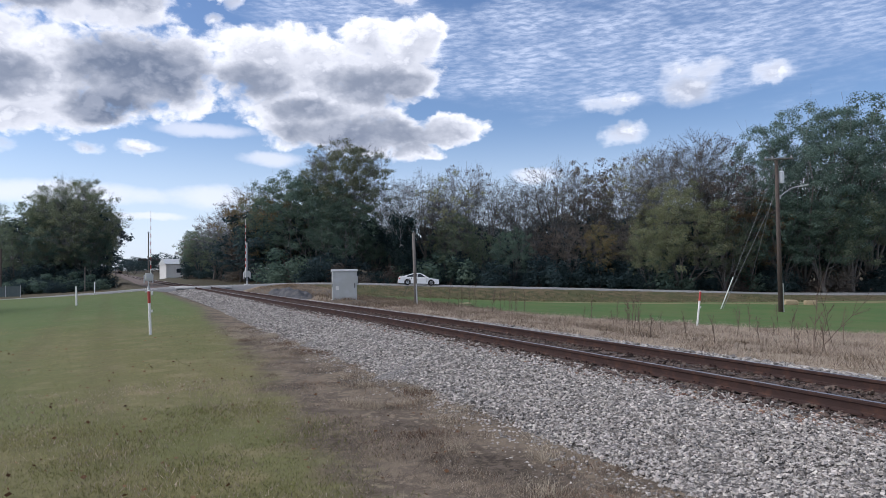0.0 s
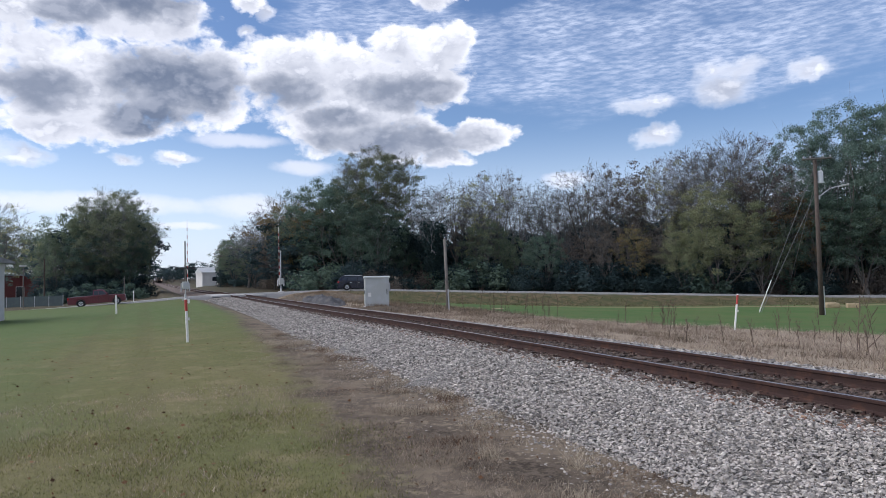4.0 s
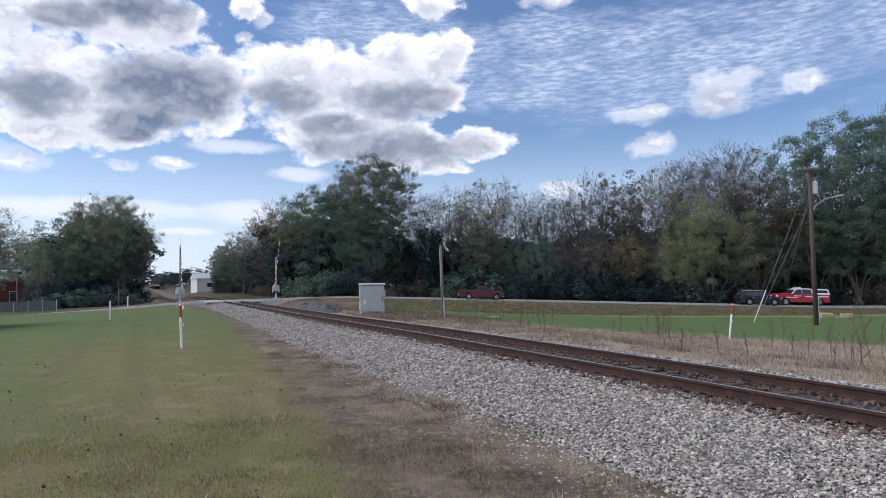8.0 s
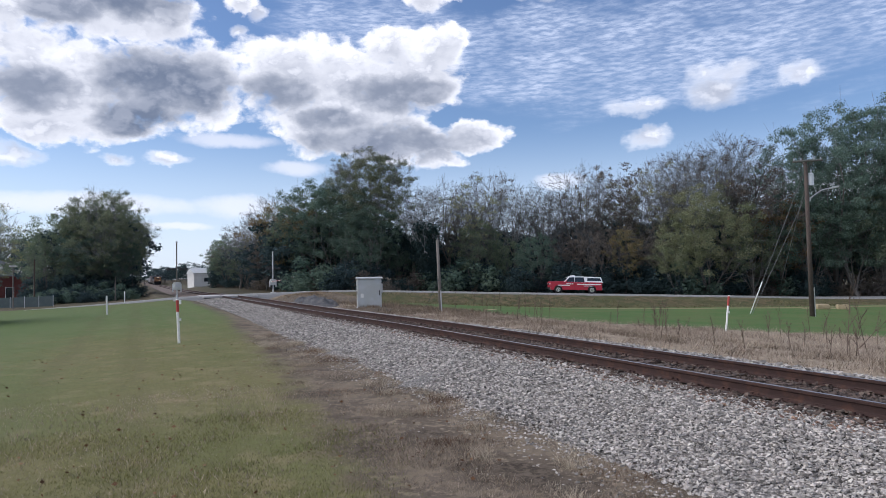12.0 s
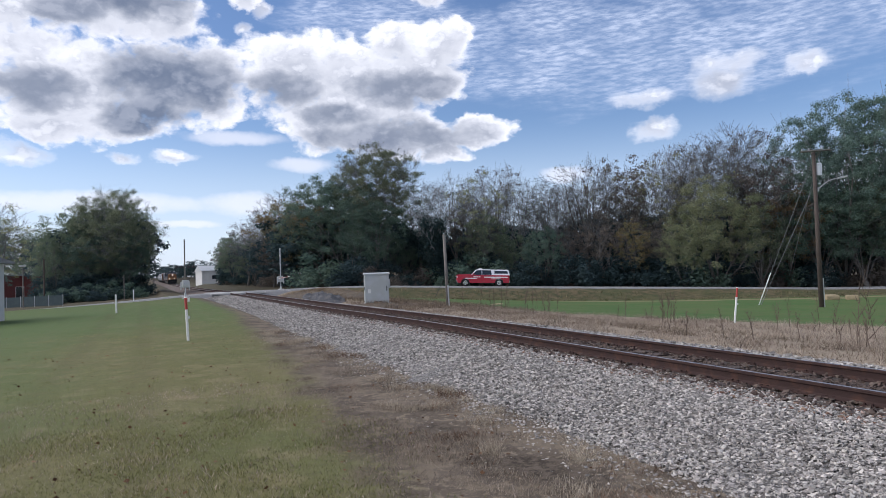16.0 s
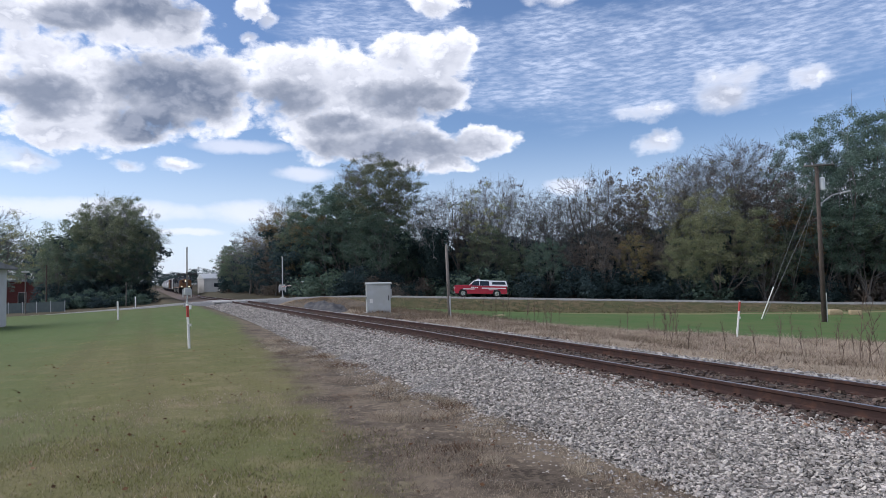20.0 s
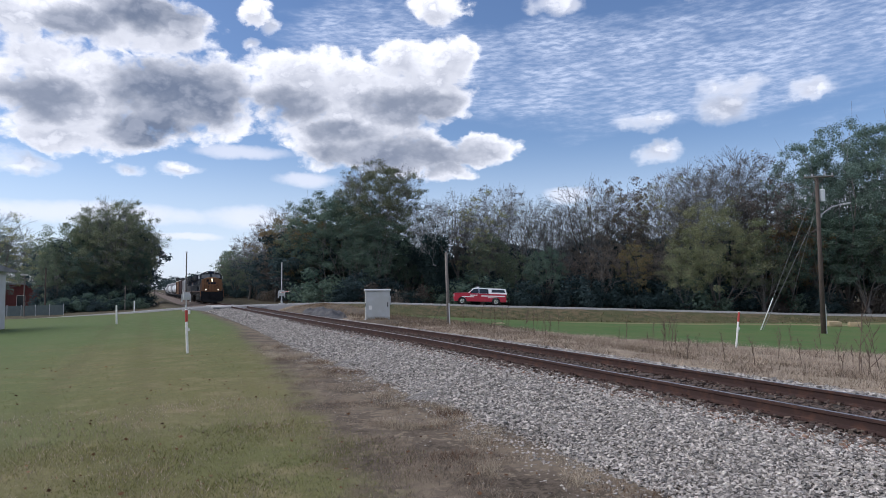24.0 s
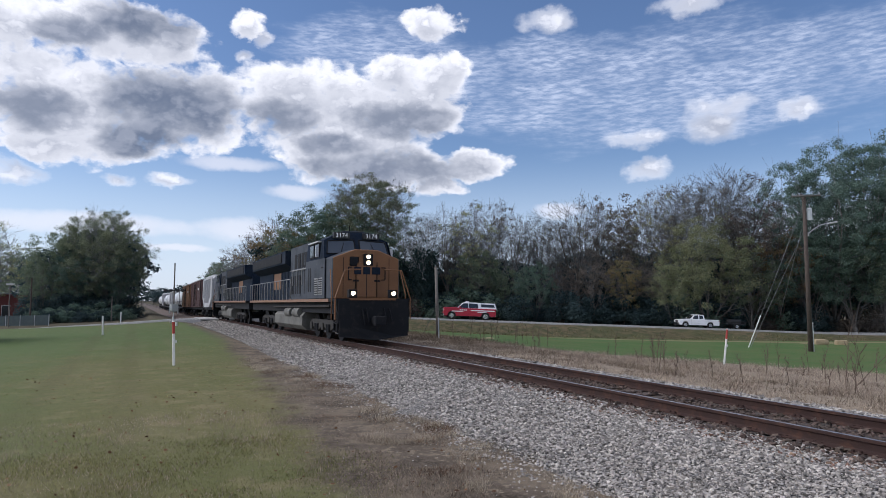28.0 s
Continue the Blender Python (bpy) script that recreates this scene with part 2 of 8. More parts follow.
def ground_material():
    """Lawn, worn brown strip beside the stones, dry grass verge and field, by their place on the plan."""
    m = bpy.data.materials.new("turf")
    m.use_nodes = True
    tree = m.node_tree
    k = Nodes(tree)
    shader = tree.nodes["Principled BSDF"]
    coord = tree.nodes.new("ShaderNodeTexCoord").outputs["Object"]
    sep = tree.nodes.new("ShaderNodeSeparateXYZ")
    tree.links.new(coord, sep.inputs[0])
    x, y, z = sep.outputs
    broad, fine, mid, grain = k.noise(coord, 0.25, 5), k.noise(coord, 9.0, 8, 0.7), k.noise(coord, 1.3, 6, 0.6), k.noise(coord, 60, 5, 0.7)
    lawn = k.mix(k.ramp(broad, 0.35, 0.65), (0.146, 0.15, 0.06), (0.192, 0.168, 0.082))
    far_green = k.ramp(y, 18.0, 48.0)
    lawn = k.mix(k.math("MULTIPLY", far_green, 0.7), lawn, (0.088, 0.14, 0.05))
    streak = k.noise(k.vec(k.math("MULTIPLY", x, 1.0), k.math("MULTIPLY", y, 0.12)), 1.1, 5, 0.6)
    lawn = k.mix(k.math("MULTIPLY", k.ramp(streak, 0.46, 0.62), 0.45), lawn, (0.145, 0.14, 0.052))
    lush = k.math("MULTIPLY", k.ramp(k.math("ABSOLUTE", k.math("SUBTRACT", y, 44.0)), 6.0, 22.0, 1.0, 0.0), k.ramp(k.math("MULTIPLY_ADD", mid, 0.5, k.math("MULTIPLY", streak, 0.5)), 0.4, 0.6))
    lawn = k.mix(k.math("MULTIPLY", lush, 0.6), lawn, (0.066, 0.145, 0.042))
    lawn = k.mix(k.math("MULTIPLY", k.ramp(fine, 0.42, 0.66), 0.5), lawn, (0.085, 0.09, 0.038))
    lawn = k.mix(k.math("MULTIPLY", k.ramp(mid, 0.5, 0.66), k.ramp(y, 10.0, 28.0, 0.6, 0.22)), lawn, (0.27, 0.22, 0.125))
    lawn = k.mix(k.math("MULTIPLY", k.ramp(k.math("MULTIPLY_ADD", k.math("SUBTRACT", broad, 0.5), 6.0, x), -13.5, -9.0, 1.0, 0.0), 0.5), lawn, (0.1, 0.15, 0.055))
    # two wheel tracks worn into the lawn
    rut = k.math("MAXIMUM", k.ramp(k.math("ABSOLUTE", k.math("ADD", x, 8.75)), 0.12, 0.5, 1.0, 0.0), k.ramp(k.math("ABSOLUTE", k.math("ADD", x, 10.6)), 0.1, 0.5, 1.0, 0.0))
    rut = k.math("MULTIPLY", rut, k.ramp(k.math("MULTIPLY_ADD", mid, 0.6, k.math("MULTIPLY", broad, 0.4)), 0.35, 0.6))
    lawn = k.mix(k.math("MULTIPLY", rut, 0.32), lawn, (0.085, 0.082, 0.035))
    soil = k.mix(k.ramp(fine, 0.38, 0.6), (0.042, 0.031, 0.025), (0.14, 0.11, 0.086))
    straw = k.mix(k.ramp(mid, 0.38, 0.62), (0.2, 0.157, 0.116), (0.37, 0.298, 0.22))
    worn = k.mix(k.ramp(k.math("MULTIPLY_ADD", mid, 0.5, k.math("MULTIPLY", fine, 0.5)), 0.42, 0.53), straw, soil)
    edge = k.math("MULTIPLY_ADD", k.math("SUBTRACT", mid, 0.5), 1.7, k.math("MULTIPLY_ADD", k.math("SUBTRACT", fine, 0.5), 0.8, x))
    line = k.math("ADD", edge, k.math("ADD", k.ramp(y, 3.0, 24.0, 6.7, 5.2), k.ramp(y, 24.0, 40.0, 0.0, -0.8)))
    near = k.mix(k.ramp(line, -0.45, 0.5), lawn, worn)
    near = k.mix(k.ramp(k.math("MULTIPLY_ADD", k.math("SUBTRACT", mid, 0.5), 3.0, y), 80.5, 83.5), near, k.mix(k.ramp(mid, 0.4, 0.6), (0.062, 0.055, 0.036), (0.12, 0.098, 0.066)))
    # the other side: dry verge, then the mown field
    dry = k.mix(k.ramp(fine, 0.3, 0.7), (0.2, 0.155, 0.115), (0.42, 0.345, 0.26))
    field = k.mix(k.ramp(broad, 0.35, 0.65), (0.07, 0.14, 0.045), (0.105, 0.15, 0.055))
    field = k.mix(k.math("MULTIPLY", k.ramp(mid, 0.47, 0.66), 0.6), field, (0.13, 0.13, 0.06))
    wob = k.math("MULTIPLY_ADD", k.math("SUBTRACT", k.noise(coord, 0.35, 5), 0.5), 6.0, x)
    verge_line = k.ramp(y, 16.0, 31.0, 25.0, 10.6)
    far = k.mix(k.ramp(k.math("SUBTRACT", wob, verge_line), -0.8, 0.8), dry, field)
    bank = k.mix(k.ramp(mid, 0.38, 0.62), (0.062, 0.066, 0.034), (0.145, 0.112, 0.068))
    bank = k.mix(k.math("MULTIPLY", k.ramp(broad, 0.45, 0.6), 0.6), bank, (0.075, 0.085, 0.04))
    steep = k.ramp(k.math("MULTIPLY_ADD", k.math("SUBTRACT", mid, 0.5), 3.0, k.math("MULTIPLY_ADD", x, 0.437, y)), 69.5, 71.5)
    far = k.mix(k.math("MULTIPLY", steep, k.ramp(x, 4.0, 9.0)), far, bank)
    trail = k.ramp(k.math("ABSOLUTE", k.math("SUBTRACT", k.math("MULTIPLY_ADD", k.math("SUBTRACT", broad, 0.5), 2.5, k.math("MULTIPLY_ADD", x, 0.437, y)), 68.2)), 0.5, 1.5, 1.0, 0.0)
    far = k.mix(k.math("MULTIPLY", trail, k.math("MULTIPLY", k.ramp(x, 22.0, 32.0), 0.7)), far, (0.3, 0.235, 0.15))
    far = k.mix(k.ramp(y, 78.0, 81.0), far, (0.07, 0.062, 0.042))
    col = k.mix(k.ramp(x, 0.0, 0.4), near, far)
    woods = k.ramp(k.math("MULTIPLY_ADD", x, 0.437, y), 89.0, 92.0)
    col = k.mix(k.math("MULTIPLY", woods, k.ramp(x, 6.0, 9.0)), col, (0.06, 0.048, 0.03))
    col = k.mix(k.math("MULTIPLY", k.ramp(grain, 0.35, 0.65), 0.28), col, (0.05, 0.05, 0.025))
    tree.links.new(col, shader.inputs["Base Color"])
    shader.inputs["Roughness"].default_value = 0.95
    shader.inputs["Specular IOR Level"].default_value = 0.1
    b = tree.nodes.new("ShaderNodeBump")
    b.inputs["Strength"].default_value = 0.5
    b.inputs["Distance"].default_value = 0.04
    tree.links.new(k.math("MULTIPLY_ADD", fine, 0.6, k.math("MULTIPLY", grain, 0.4)), b.inputs["Height"])
    tree.links.new(b.outputs[0], shader.inputs["Normal"])
    return m


TURF = ground_material()
STONE = material("ballast_stone", (0.36, 0.327, 0.292), 0.95, spots=((14.0, (0.16, 0.15, 0.14), 0.4, 0.65, 0.7), (40.0, (0.56, 0.54, 0.51), 0.55, 0.7, 0.5)), vary=0.6, per="island")
GRAVEL_BED = material("ballast_bed", (0.15, 0.136, 0.122), 0.95, spots=((22.0, (0.05, 0.045, 0.04), 0.42, 0.56, 0.9), (35.0, (0.44, 0.42, 0.395), 0.5, 0.66, 0.8), (1.2, (0.2, 0.16, 0.13), 0.5, 0.75, 0.5)), bump=1.0, bump_scale=22)
RUST_BED = material("rusty_ballast", (0.11, 0.078, 0.06), 0.95, spots=((20.0, (0.07, 0.05, 0.04), 0.42, 0.6, 0.9), (32.0, (0.2, 0.155, 0.125), 0.52, 0.68, 0.8)), bump=1.0, bump_scale=20)
RUST_STONE = material("rusty_stone", (0.1, 0.07, 0.055), 0.9, spots=((16.0, (0.06, 0.045, 0.038), 0.4, 0.65, 0.7),), vary=0.4, per="island")
RAIL_STONE = material("orange_rusty_stone", (0.2, 0.118, 0.08), 0.95, spots=((16.0, (0.1, 0.065, 0.05), 0.4, 0.65, 0.7), (9.0, (0.32, 0.27, 0.23), 0.5, 0.7, 0.6)), vary=0.5, per="island")
RAIL_SIDE = material("rusty_rail_steel", (0.042, 0.025, 0.022), 0.85, 0.0, spec=0.15, spots=((6.0, (0.085, 0.043, 0.03), 0.45, 0.7, 0.7), (60.0, (0.05, 0.035, 0.03), 0.5, 0.7, 0.6)), bump=0.3, bump_scale=80)
RAIL_TOP = material("worn_rail_steel", (0.5, 0.47, 0.46), 0.38, 0.9, spots=((3.0, (0.25, 0.2, 0.18), 0.45, 0.7, 0.5),))
TIE = material("weathered_tie_wood", (0.055, 0.042, 0.036), 0.9, spots=((7.0, (0.11, 0.08, 0.062), 0.45, 0.7, 0.7), (50.0, (0.04, 0.03, 0.026), 0.5, 0.65, 0.7)), bump=0.6, bump_scale=35, vary=0.25)
ASPHALT = material("worn_asphalt", (0.21, 0.209, 0.208), 0.9, spots=((0.7, (0.23, 0.225, 0.22), 0.4, 0.65, 0.6), (45.0, (0.09, 0.09, 0.09), 0.5, 0.68, 0.6)), bump=0.3, bump_scale=70)
CONCRETE = material("pale_concrete", (0.42, 0.41, 0.395), 0.85, spots=((1.5, (0.3, 0.29, 0.28), 0.42, 0.66, 0.6), (30.0, (0.52, 0.51, 0.49), 0.5, 0.7, 0.5)), bump=0.3, bump_scale=50)
LINE_PAINT = material("road_paint", (0.62, 0.6, 0.52), 0.8, spots=((4.0, (0.3, 0.29, 0.27), 0.5, 0.7, 0.6),))


# ---------------- building helpers ----------------
def part(name, bm, mat, parent=None, label="", smooth=False):
    """Links a bmesh as one mesh object under a thing or a part."""
    me = bpy.data.meshes.new(name)
    bm.normal_update()
    bm.to_mesh(me)
    bm.free()
    if mat is not None:
        me.materials.append(mat)
    if smooth:
        for p in me.polygons:
            p.use_smooth = True
    ob = new(name, me)
    if parent is not None:
        ob.parent = parent
    if label:
        ob["label"] = label
    return ob


def thing(name, m, label, category, group="", kind=""):
    ob = new(name)
    ob.empty_display_size = 0.2
    ob.matrix_basis = m
    return tagged(ob, label, category, group, kind)


def mesh_from(name, verts, faces, mat, parent=None, flat=False):
    """A mesh from arrays: faces all of one length."""
    verts, faces = np.asarray(verts, np.float32), np.asarray(faces, np.int32)
    me = bpy.data.meshes.new(name)
    n, side = faces.shape
    me.vertices.add(len(verts))
    me.vertices.foreach_set("co", verts.ravel())
    me.loops.add(n * side)
    me.loops.foreach_set("vertex_index", faces.ravel())
    me.polygons.add(n)
    me.polygons.foreach_set("loop_start", np.arange(0, n * side, side, dtype=np.int32))
    me.update(calc_edges=True)
    me.materials.append(mat)
    if flat:
        me.shade_flat()
    ob = new(name, me)
    if parent is not None:
        ob.parent = parent
    return ob


def box(bm, x0, x1, y0, y1, z0, z1, bevel=0.0, m=None):
    made = bmesh.ops.create_cube(bm, size=1)["verts"]
    for v in made:
        v.co = Vector(((x0 + x1) / 2 + v.co.x * (x1 - x0), (y0 + y1) / 2 + v.co.y * (y1 - y0), (z0 + z1) / 2 + v.co.z * (z1 - z0)))
    if bevel:
        edges = list({e for v in made for e in v.link_edges})
        made = [g for g in bmesh.ops.bevel(bm, geom=edges, offset=bevel, segments=2, profile=0.6, affect="EDGES")["verts"]]
    if m is not None:
        bmesh.ops.transform(bm, matrix=m, verts=made)
    return made


def rod(bm, p, q, r0, r1=None, seg=8, caps=True):
    """A tapered round bar from p to q."""
    p, q = Vector(p), Vector(q)
    r1 = r0 if r1 is None else r1
    made = bmesh.ops.create_cone(bm, cap_ends=caps, segments=seg, radius1=r0, radius2=max(r1, 1e-4), depth=(q - p).length)["verts"]
    turn = (q - p).to_track_quat("Z", "Y").to_matrix().to_4x4()
    bmesh.ops.transform(bm, matrix=Matrix.Translation((p + q) / 2) @ turn, verts=made)
    return made


def slab(bm, outline, x0, x1, axis="x"):
    """Extrudes an outline of (y, z) points from x0 to x1."""
    a = [bm.verts.new((x0, y, z)) for y, z in outline]
    b = [bm.verts.new((x1, y, z)) for y, z in outline]
    n = len(outline)
    bm.faces.new(a[::-1])
    bm.faces.new(b)
    for i in range(n):
        bm.faces.new((a[i], a[(i + 1) % n], b[(i + 1) % n], b[i]))
    bmesh.ops.recalc_face_normals(bm, faces=bm.faces[:])
    return a + b


def boxed(name, dims, mat, parent=None, label="", bevel=0.0, m=None):
    bm = bmesh.new()
    box(bm, *dims, bevel=bevel, m=m)
    return part(name, bm, mat, parent, label)


# ---------------- the ground ----------------
ROAD = [(-130, 42, -1.8), (-70, 64, -1.6), (-40, 72.0, -1.42), (-21.3, 75.4, -1.25), (-15.8, 76.0, -1.05), (-11, 76.1, -0.78), (-5, 75.9, -0.38), (0, 75.6, -0.23), (5, 75.3, -0.17),
        (14, 74.6, -0.13), (29.6, 69.5, -0.72), (53.5, 59.1, -1.6), (69.6, 52.2, -2.1), (110, 35, -2.3), (190, 0, -2.4), (270, -35, -2.4)]


def spline(pts, n=14):
    """Catmull-Rom through the points."""
    p = np.array([pts[0]] + list(pts) + [pts[-1]], float)
    out = []
    for i in range(1, len(p) - 2):
        for t in np.linspace(0, 1, n, endpoint=False):
            a, b, c, d = p[i - 1], p[i], p[i + 1], p[i + 2]
            out.append(0.5 * (2 * b + (c - a) * t + (2 * a - 5 * b + 4 * c - d) * t * t + (3 * b - a - 3 * c + d) * t ** 3))
    out.append(p[-2])
    return np.array(out)


LINE = spline(ROAD)
STEP = np.gradient(LINE[:, :2], axis=0)
STEP /= np.linalg.norm(STEP, axis=1)[:, None]


def smooth01(v, lo, hi):
    t = np.clip((v - lo) / (hi - lo), 0, 1)
    return t * t * (3 - 2 * t)


GRADE = ((-20, 0.0), (20, 0.0), (36, -0.1), (75.6, -0.22), (105, -0.5), (182, -0.9), (900, -1.8))


def grade(y):
    """Fall of the track along the line."""
    return np.interp(y, [p[0] for p in GRADE], [p[1] for p in GRADE])


def ground_height(x, y):
    """Height of the bare ground at arrays x, y."""
    x, y = np.asarray(x, float), np.asarray(y, float)
    z = np.interp(x, [-400, -60, -30, -16, -8, -4.4, -3.75, -3.2, -1.5, 3.0, 3.7, 5.2, 10, 15.3, 22, 30, 38, 50, 80, 400],
                  [-1.6, -1.2, -1.0, -0.8, -0.53, -0.48, -0.455, -0.62, -0.8, -0.8, -0.52, -0.5, -0.85, -1.2, -1.65, -2.0, -2.2, -2.35, -2.45, -2.45])
    flat_x, flat_y = x.ravel(), y.ravel()
    near, side = np.empty(flat_x.size, int), np.empty(flat_x.size)
    dist = np.empty(flat_x.size)
    for i in range(0, flat_x.size, 20000):
        dx, dy = flat_x[i:i + 20000, None] - LINE[None, :, 0], flat_y[i:i + 20000, None] - LINE[None, :, 1]
        d2 = dx * dx + dy * dy
        j = d2.argmin(1)
        near[i:i + 20000], dist[i:i + 20000] = j, np.sqrt(d2[np.arange(len(j)), j])
        side[i:i + 20000] = np.take_along_axis(dy, j[:, None], 1)[:, 0]
    near, dist, side = near.reshape(x.shape), dist.reshape(x.shape), side.reshape(x.shape)
    rz = LINE[near, 2]
    beyond = np.where(np.abs(x) < 7, np.minimum(z, -0.35), rz - 0.35)
    z = np.where(side > 0, z + (beyond - z) * smooth01(dist, 2.0, 6.0), z)
    on_track = smooth01(np.abs(x), 3.2, 5.5)
    edge = smooth01(dist, 3.5, np.where(x > 4, 9.0, 8.0))
    z = np.where(on_track > 0, (rz - 0.07) * (1 - edge) * on_track + z * (1 - (1 - edge) * on_track), z)
    toe = 0.16 * smooth01(y, 22.0, 46.0) * (1 - smooth01(y, 68.0, 72.0)) * (1 - smooth01(np.abs(x + 4.2), 0.5, 1.3))
    return z + toe + grade(y) * (1 - smooth01(np.abs(x), 3.2, 6.0))


def lawn_edge(y):
    """Where the lawn ends and the worn strip beside the stones begins."""
    return np.interp(y, [5, 12, 17, 24, 40], [-6.5, -6.05, -5.65, -5.05, -4.3])


def verge_edge(y):
    """Where the dry verge ends and the field begins."""
    return 25.0 - 14.4 * smooth01(y, 16.0, 31.0)


def build_ground():
    xs = np.unique(np.round(np.concatenate([np.linspace(-2500, -80, 14), np.arange(-80, -16, 2.0), np.arange(-16, 22, 0.4), np.arange(22, 60, 1.2), np.arange(60, 120, 4.0), np.linspace(120, 2500, 14)]), 3))
    ys = np.unique(np.round(np.concatenate([np.linspace(-2500, -20, 14), np.arange(-20, 2, 2.0), np.arange(2, 26, 0.4), np.arange(26, 100, 0.8), np.arange(100, 160, 5.0), np.linspace(160, 3000, 16)]), 3))
    gx, gy = np.meshgrid(xs, ys)
    gz = ground_height(gx, gy)
    rng = np.random.default_rng(4)
    bump = rng.normal(0, 1, gz.shape)
    close = (gx > -16) & (gx < 22) & (gy > 2) & (gy < 60)
    gz = gz + np.where(close & ((gx < -4.3) | (gx > 5.4)), bump * 0.003, 0)
    n = len(xs)
    i, j = np.meshgrid(np.arange(len(ys) - 1), np.arange(n - 1), indexing="ij")
    a = (i * n + j).ravel()
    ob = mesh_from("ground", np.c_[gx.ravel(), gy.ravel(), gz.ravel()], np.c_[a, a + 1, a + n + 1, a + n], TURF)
    for p in ob.data.polygons:
        p.use_smooth = True
    return tagged(ob, "mown lawn, dry verge and green field beside the railway", "ground", kind="structure")


build_ground()


def height(x, y):
    return float(ground_height(np.array([x]), np.array([y]))[0])


def build_road():
    road = thing("road", Matrix.Identity(4), "grey worn asphalt road rising over the crossing", "road", kind="structure")
    left = np.c_[-STEP[:, 1], STEP[:, 0]]

    def ribbon(name, rows, mat, lift, label=""):
        offs = len(rows)
        verts = np.concatenate([np.c_[LINE[:, :2] + left * o, LINE[:, 2] + lift + dz] for o, dz in rows])
        n = len(LINE)
        faces = [(k * n + i, k * n + i + 1, (k + 1) * n + i + 1, (k + 1) * n + i) for k in range(offs - 1) for i in range(n - 1)]
        ob = mesh_from(name, verts, faces, mat, road)
        if label:
            ob["label"] = label
        return ob

    ribbon("carriageway", [(-3.9, -0.9), (-3.45, -0.03), (0, 0.03), (3.45, -0.03), (3.9, -0.9)], ASPHALT, 0.0)
    ribbon("edge_line", [(-3.2, 0.0), (-3.08, 0.0)], LINE_PAINT, -0.02, "worn white edge line")
    ribbon("edge_line", [(3.08, 0.0), (3.2, 0.0)], LINE_PAINT, -0.02, "worn white edge line")
    return road


build_road()


# ---------------- the railway ----------------
TRACK_END = 900.0


def edge_wave(y):
    """How far the stones' edge wanders in and out."""
    return 0.16 * np.sin(0.9 * y) + 0.12 * np.sin(2.37 * y + 1.0) + 0.08 * np.sin(5.1 * y)


def strip(name, profile, y0, y1, step, mat, parent, wobble=0.0, seed=1):
    rng = np.random.default_rng(seed)
    ys = np.arange(y0, y1 + step, step)
    px, pz = np.array([p[0] for p in profile]), np.array([p[1] for p in profile])
    gx, gy = np.meshgrid(px, ys)
    gz = np.tile(pz, (len(ys), 1)) + rng.normal(0, wobble, gx.shape)
    gz = gz + grade(gy)
    if px[0] < -4:
        gx[:, :2] += (edge_wave(ys) + 0.1)[:, None]
    gx = gx + rng.normal(0, wobble * 3, gx.shape)
    n = len(px)
    i, j = np.meshgrid(np.arange(len(ys) - 1), np.arange(n - 1), indexing="ij")
    a = (i * n + j).ravel()
    return mesh_from(name, np.c_[gx.ravel(), gy.ravel(), gz.ravel()], np.c_[a, a + 1, a + n + 1, a + n], mat, parent)


def rail_outline():
    half = [(0.070, -0.18), (0.070, -0.168), (0.02, -0.15), (0.009, -0.135), (0.009, -0.055), (0.036, -0.042), (0.0375, -0.012), (0.03, -0.001)]
    return half + [(-x, z) for x, z in half[::-1]]


track = thing("railway_track", Matrix.Identity(4), "single railway track on pale crushed stone, rusty rails", "railway track", kind="structure")
BED_LEFT = [(-4.3, -0.57), (-3.95, -0.475), (-3.3, -0.39), (-2.5, -0.29), (-1.9, -0.215), (-1.5, -0.2), (-0.85, -0.205)]
BED_RIGHT = [(0.85, -0.205), (1.5, -0.2), (1.9, -0.215), (2.6, -0.3), (3.2, -0.4), (3.8, -0.5), (4.3, -0.62)]
strip("ballast_shoulder", BED_LEFT, -14, 90, 0.5, GRAVEL_BED, track, 0.012)["label"] = "pale grey crushed stone"
strip("ballast_shoulder", BED_RIGHT, -14, 90, 0.5, GRAVEL_BED, track, 0.012, 2)["label"] = "pale grey crushed stone"
strip("ballast_shoulder", BED_LEFT, 90, TRACK_END, 10, RUST_BED, track)["label"] = "brown dusty stone and earth"
strip("ballast_shoulder", BED_RIGHT, 90, TRACK_END, 10, RUST_BED, track)["label"] = "brown dusty stone and earth"
strip("track_bed", [(-0.86, -0.207), (-0.5, -0.2), (0, -0.195), (0.5, -0.2), (0.86, -0.207)], -14, TRACK_END, 0.8, RUST_BED, track, 0.006)["label"] = "rust-stained stone between the rails"
for side in (-0.755, 0.755):
    bm = bmesh.new()
    o = rail_outline()
    ys = (-14.0,) + tuple(p[0] for p in GRADE[1:])
    rings = [[bm.verts.new((side + x, y, z + float(grade(y)))) for x, z in o] for y in ys]
    for ra, rb in zip(rings, rings[1:]):
        for i in range(len(o)):
            j = (i + 1) % len(o)
            bm.faces.new((ra[i], ra[j], rb[j], rb[i]))
    bmesh.ops.recalc_face_normals(bm, faces=bm.faces[:])
    rail = part("rail", bm, RAIL_SIDE, track, "rust-brown steel rail")
    bm = bmesh.new()
    vs = [bm.verts.new((side + x, y, z + float(grade(y)))) for y in ys for x, z in ((-0.03, 0.001), (-0.012, 0.004), (0.012, 0.004), (0.03, 0.001))]
    for k in range(0, len(vs) - 4, 4):
        for i in range(k, k + 3):
            bm.faces.new((vs[i], vs[i + 1], vs[i + 5], vs[i + 4]))
    part("running_surface", bm, RAIL_TOP, rail, "bright worn rail head")


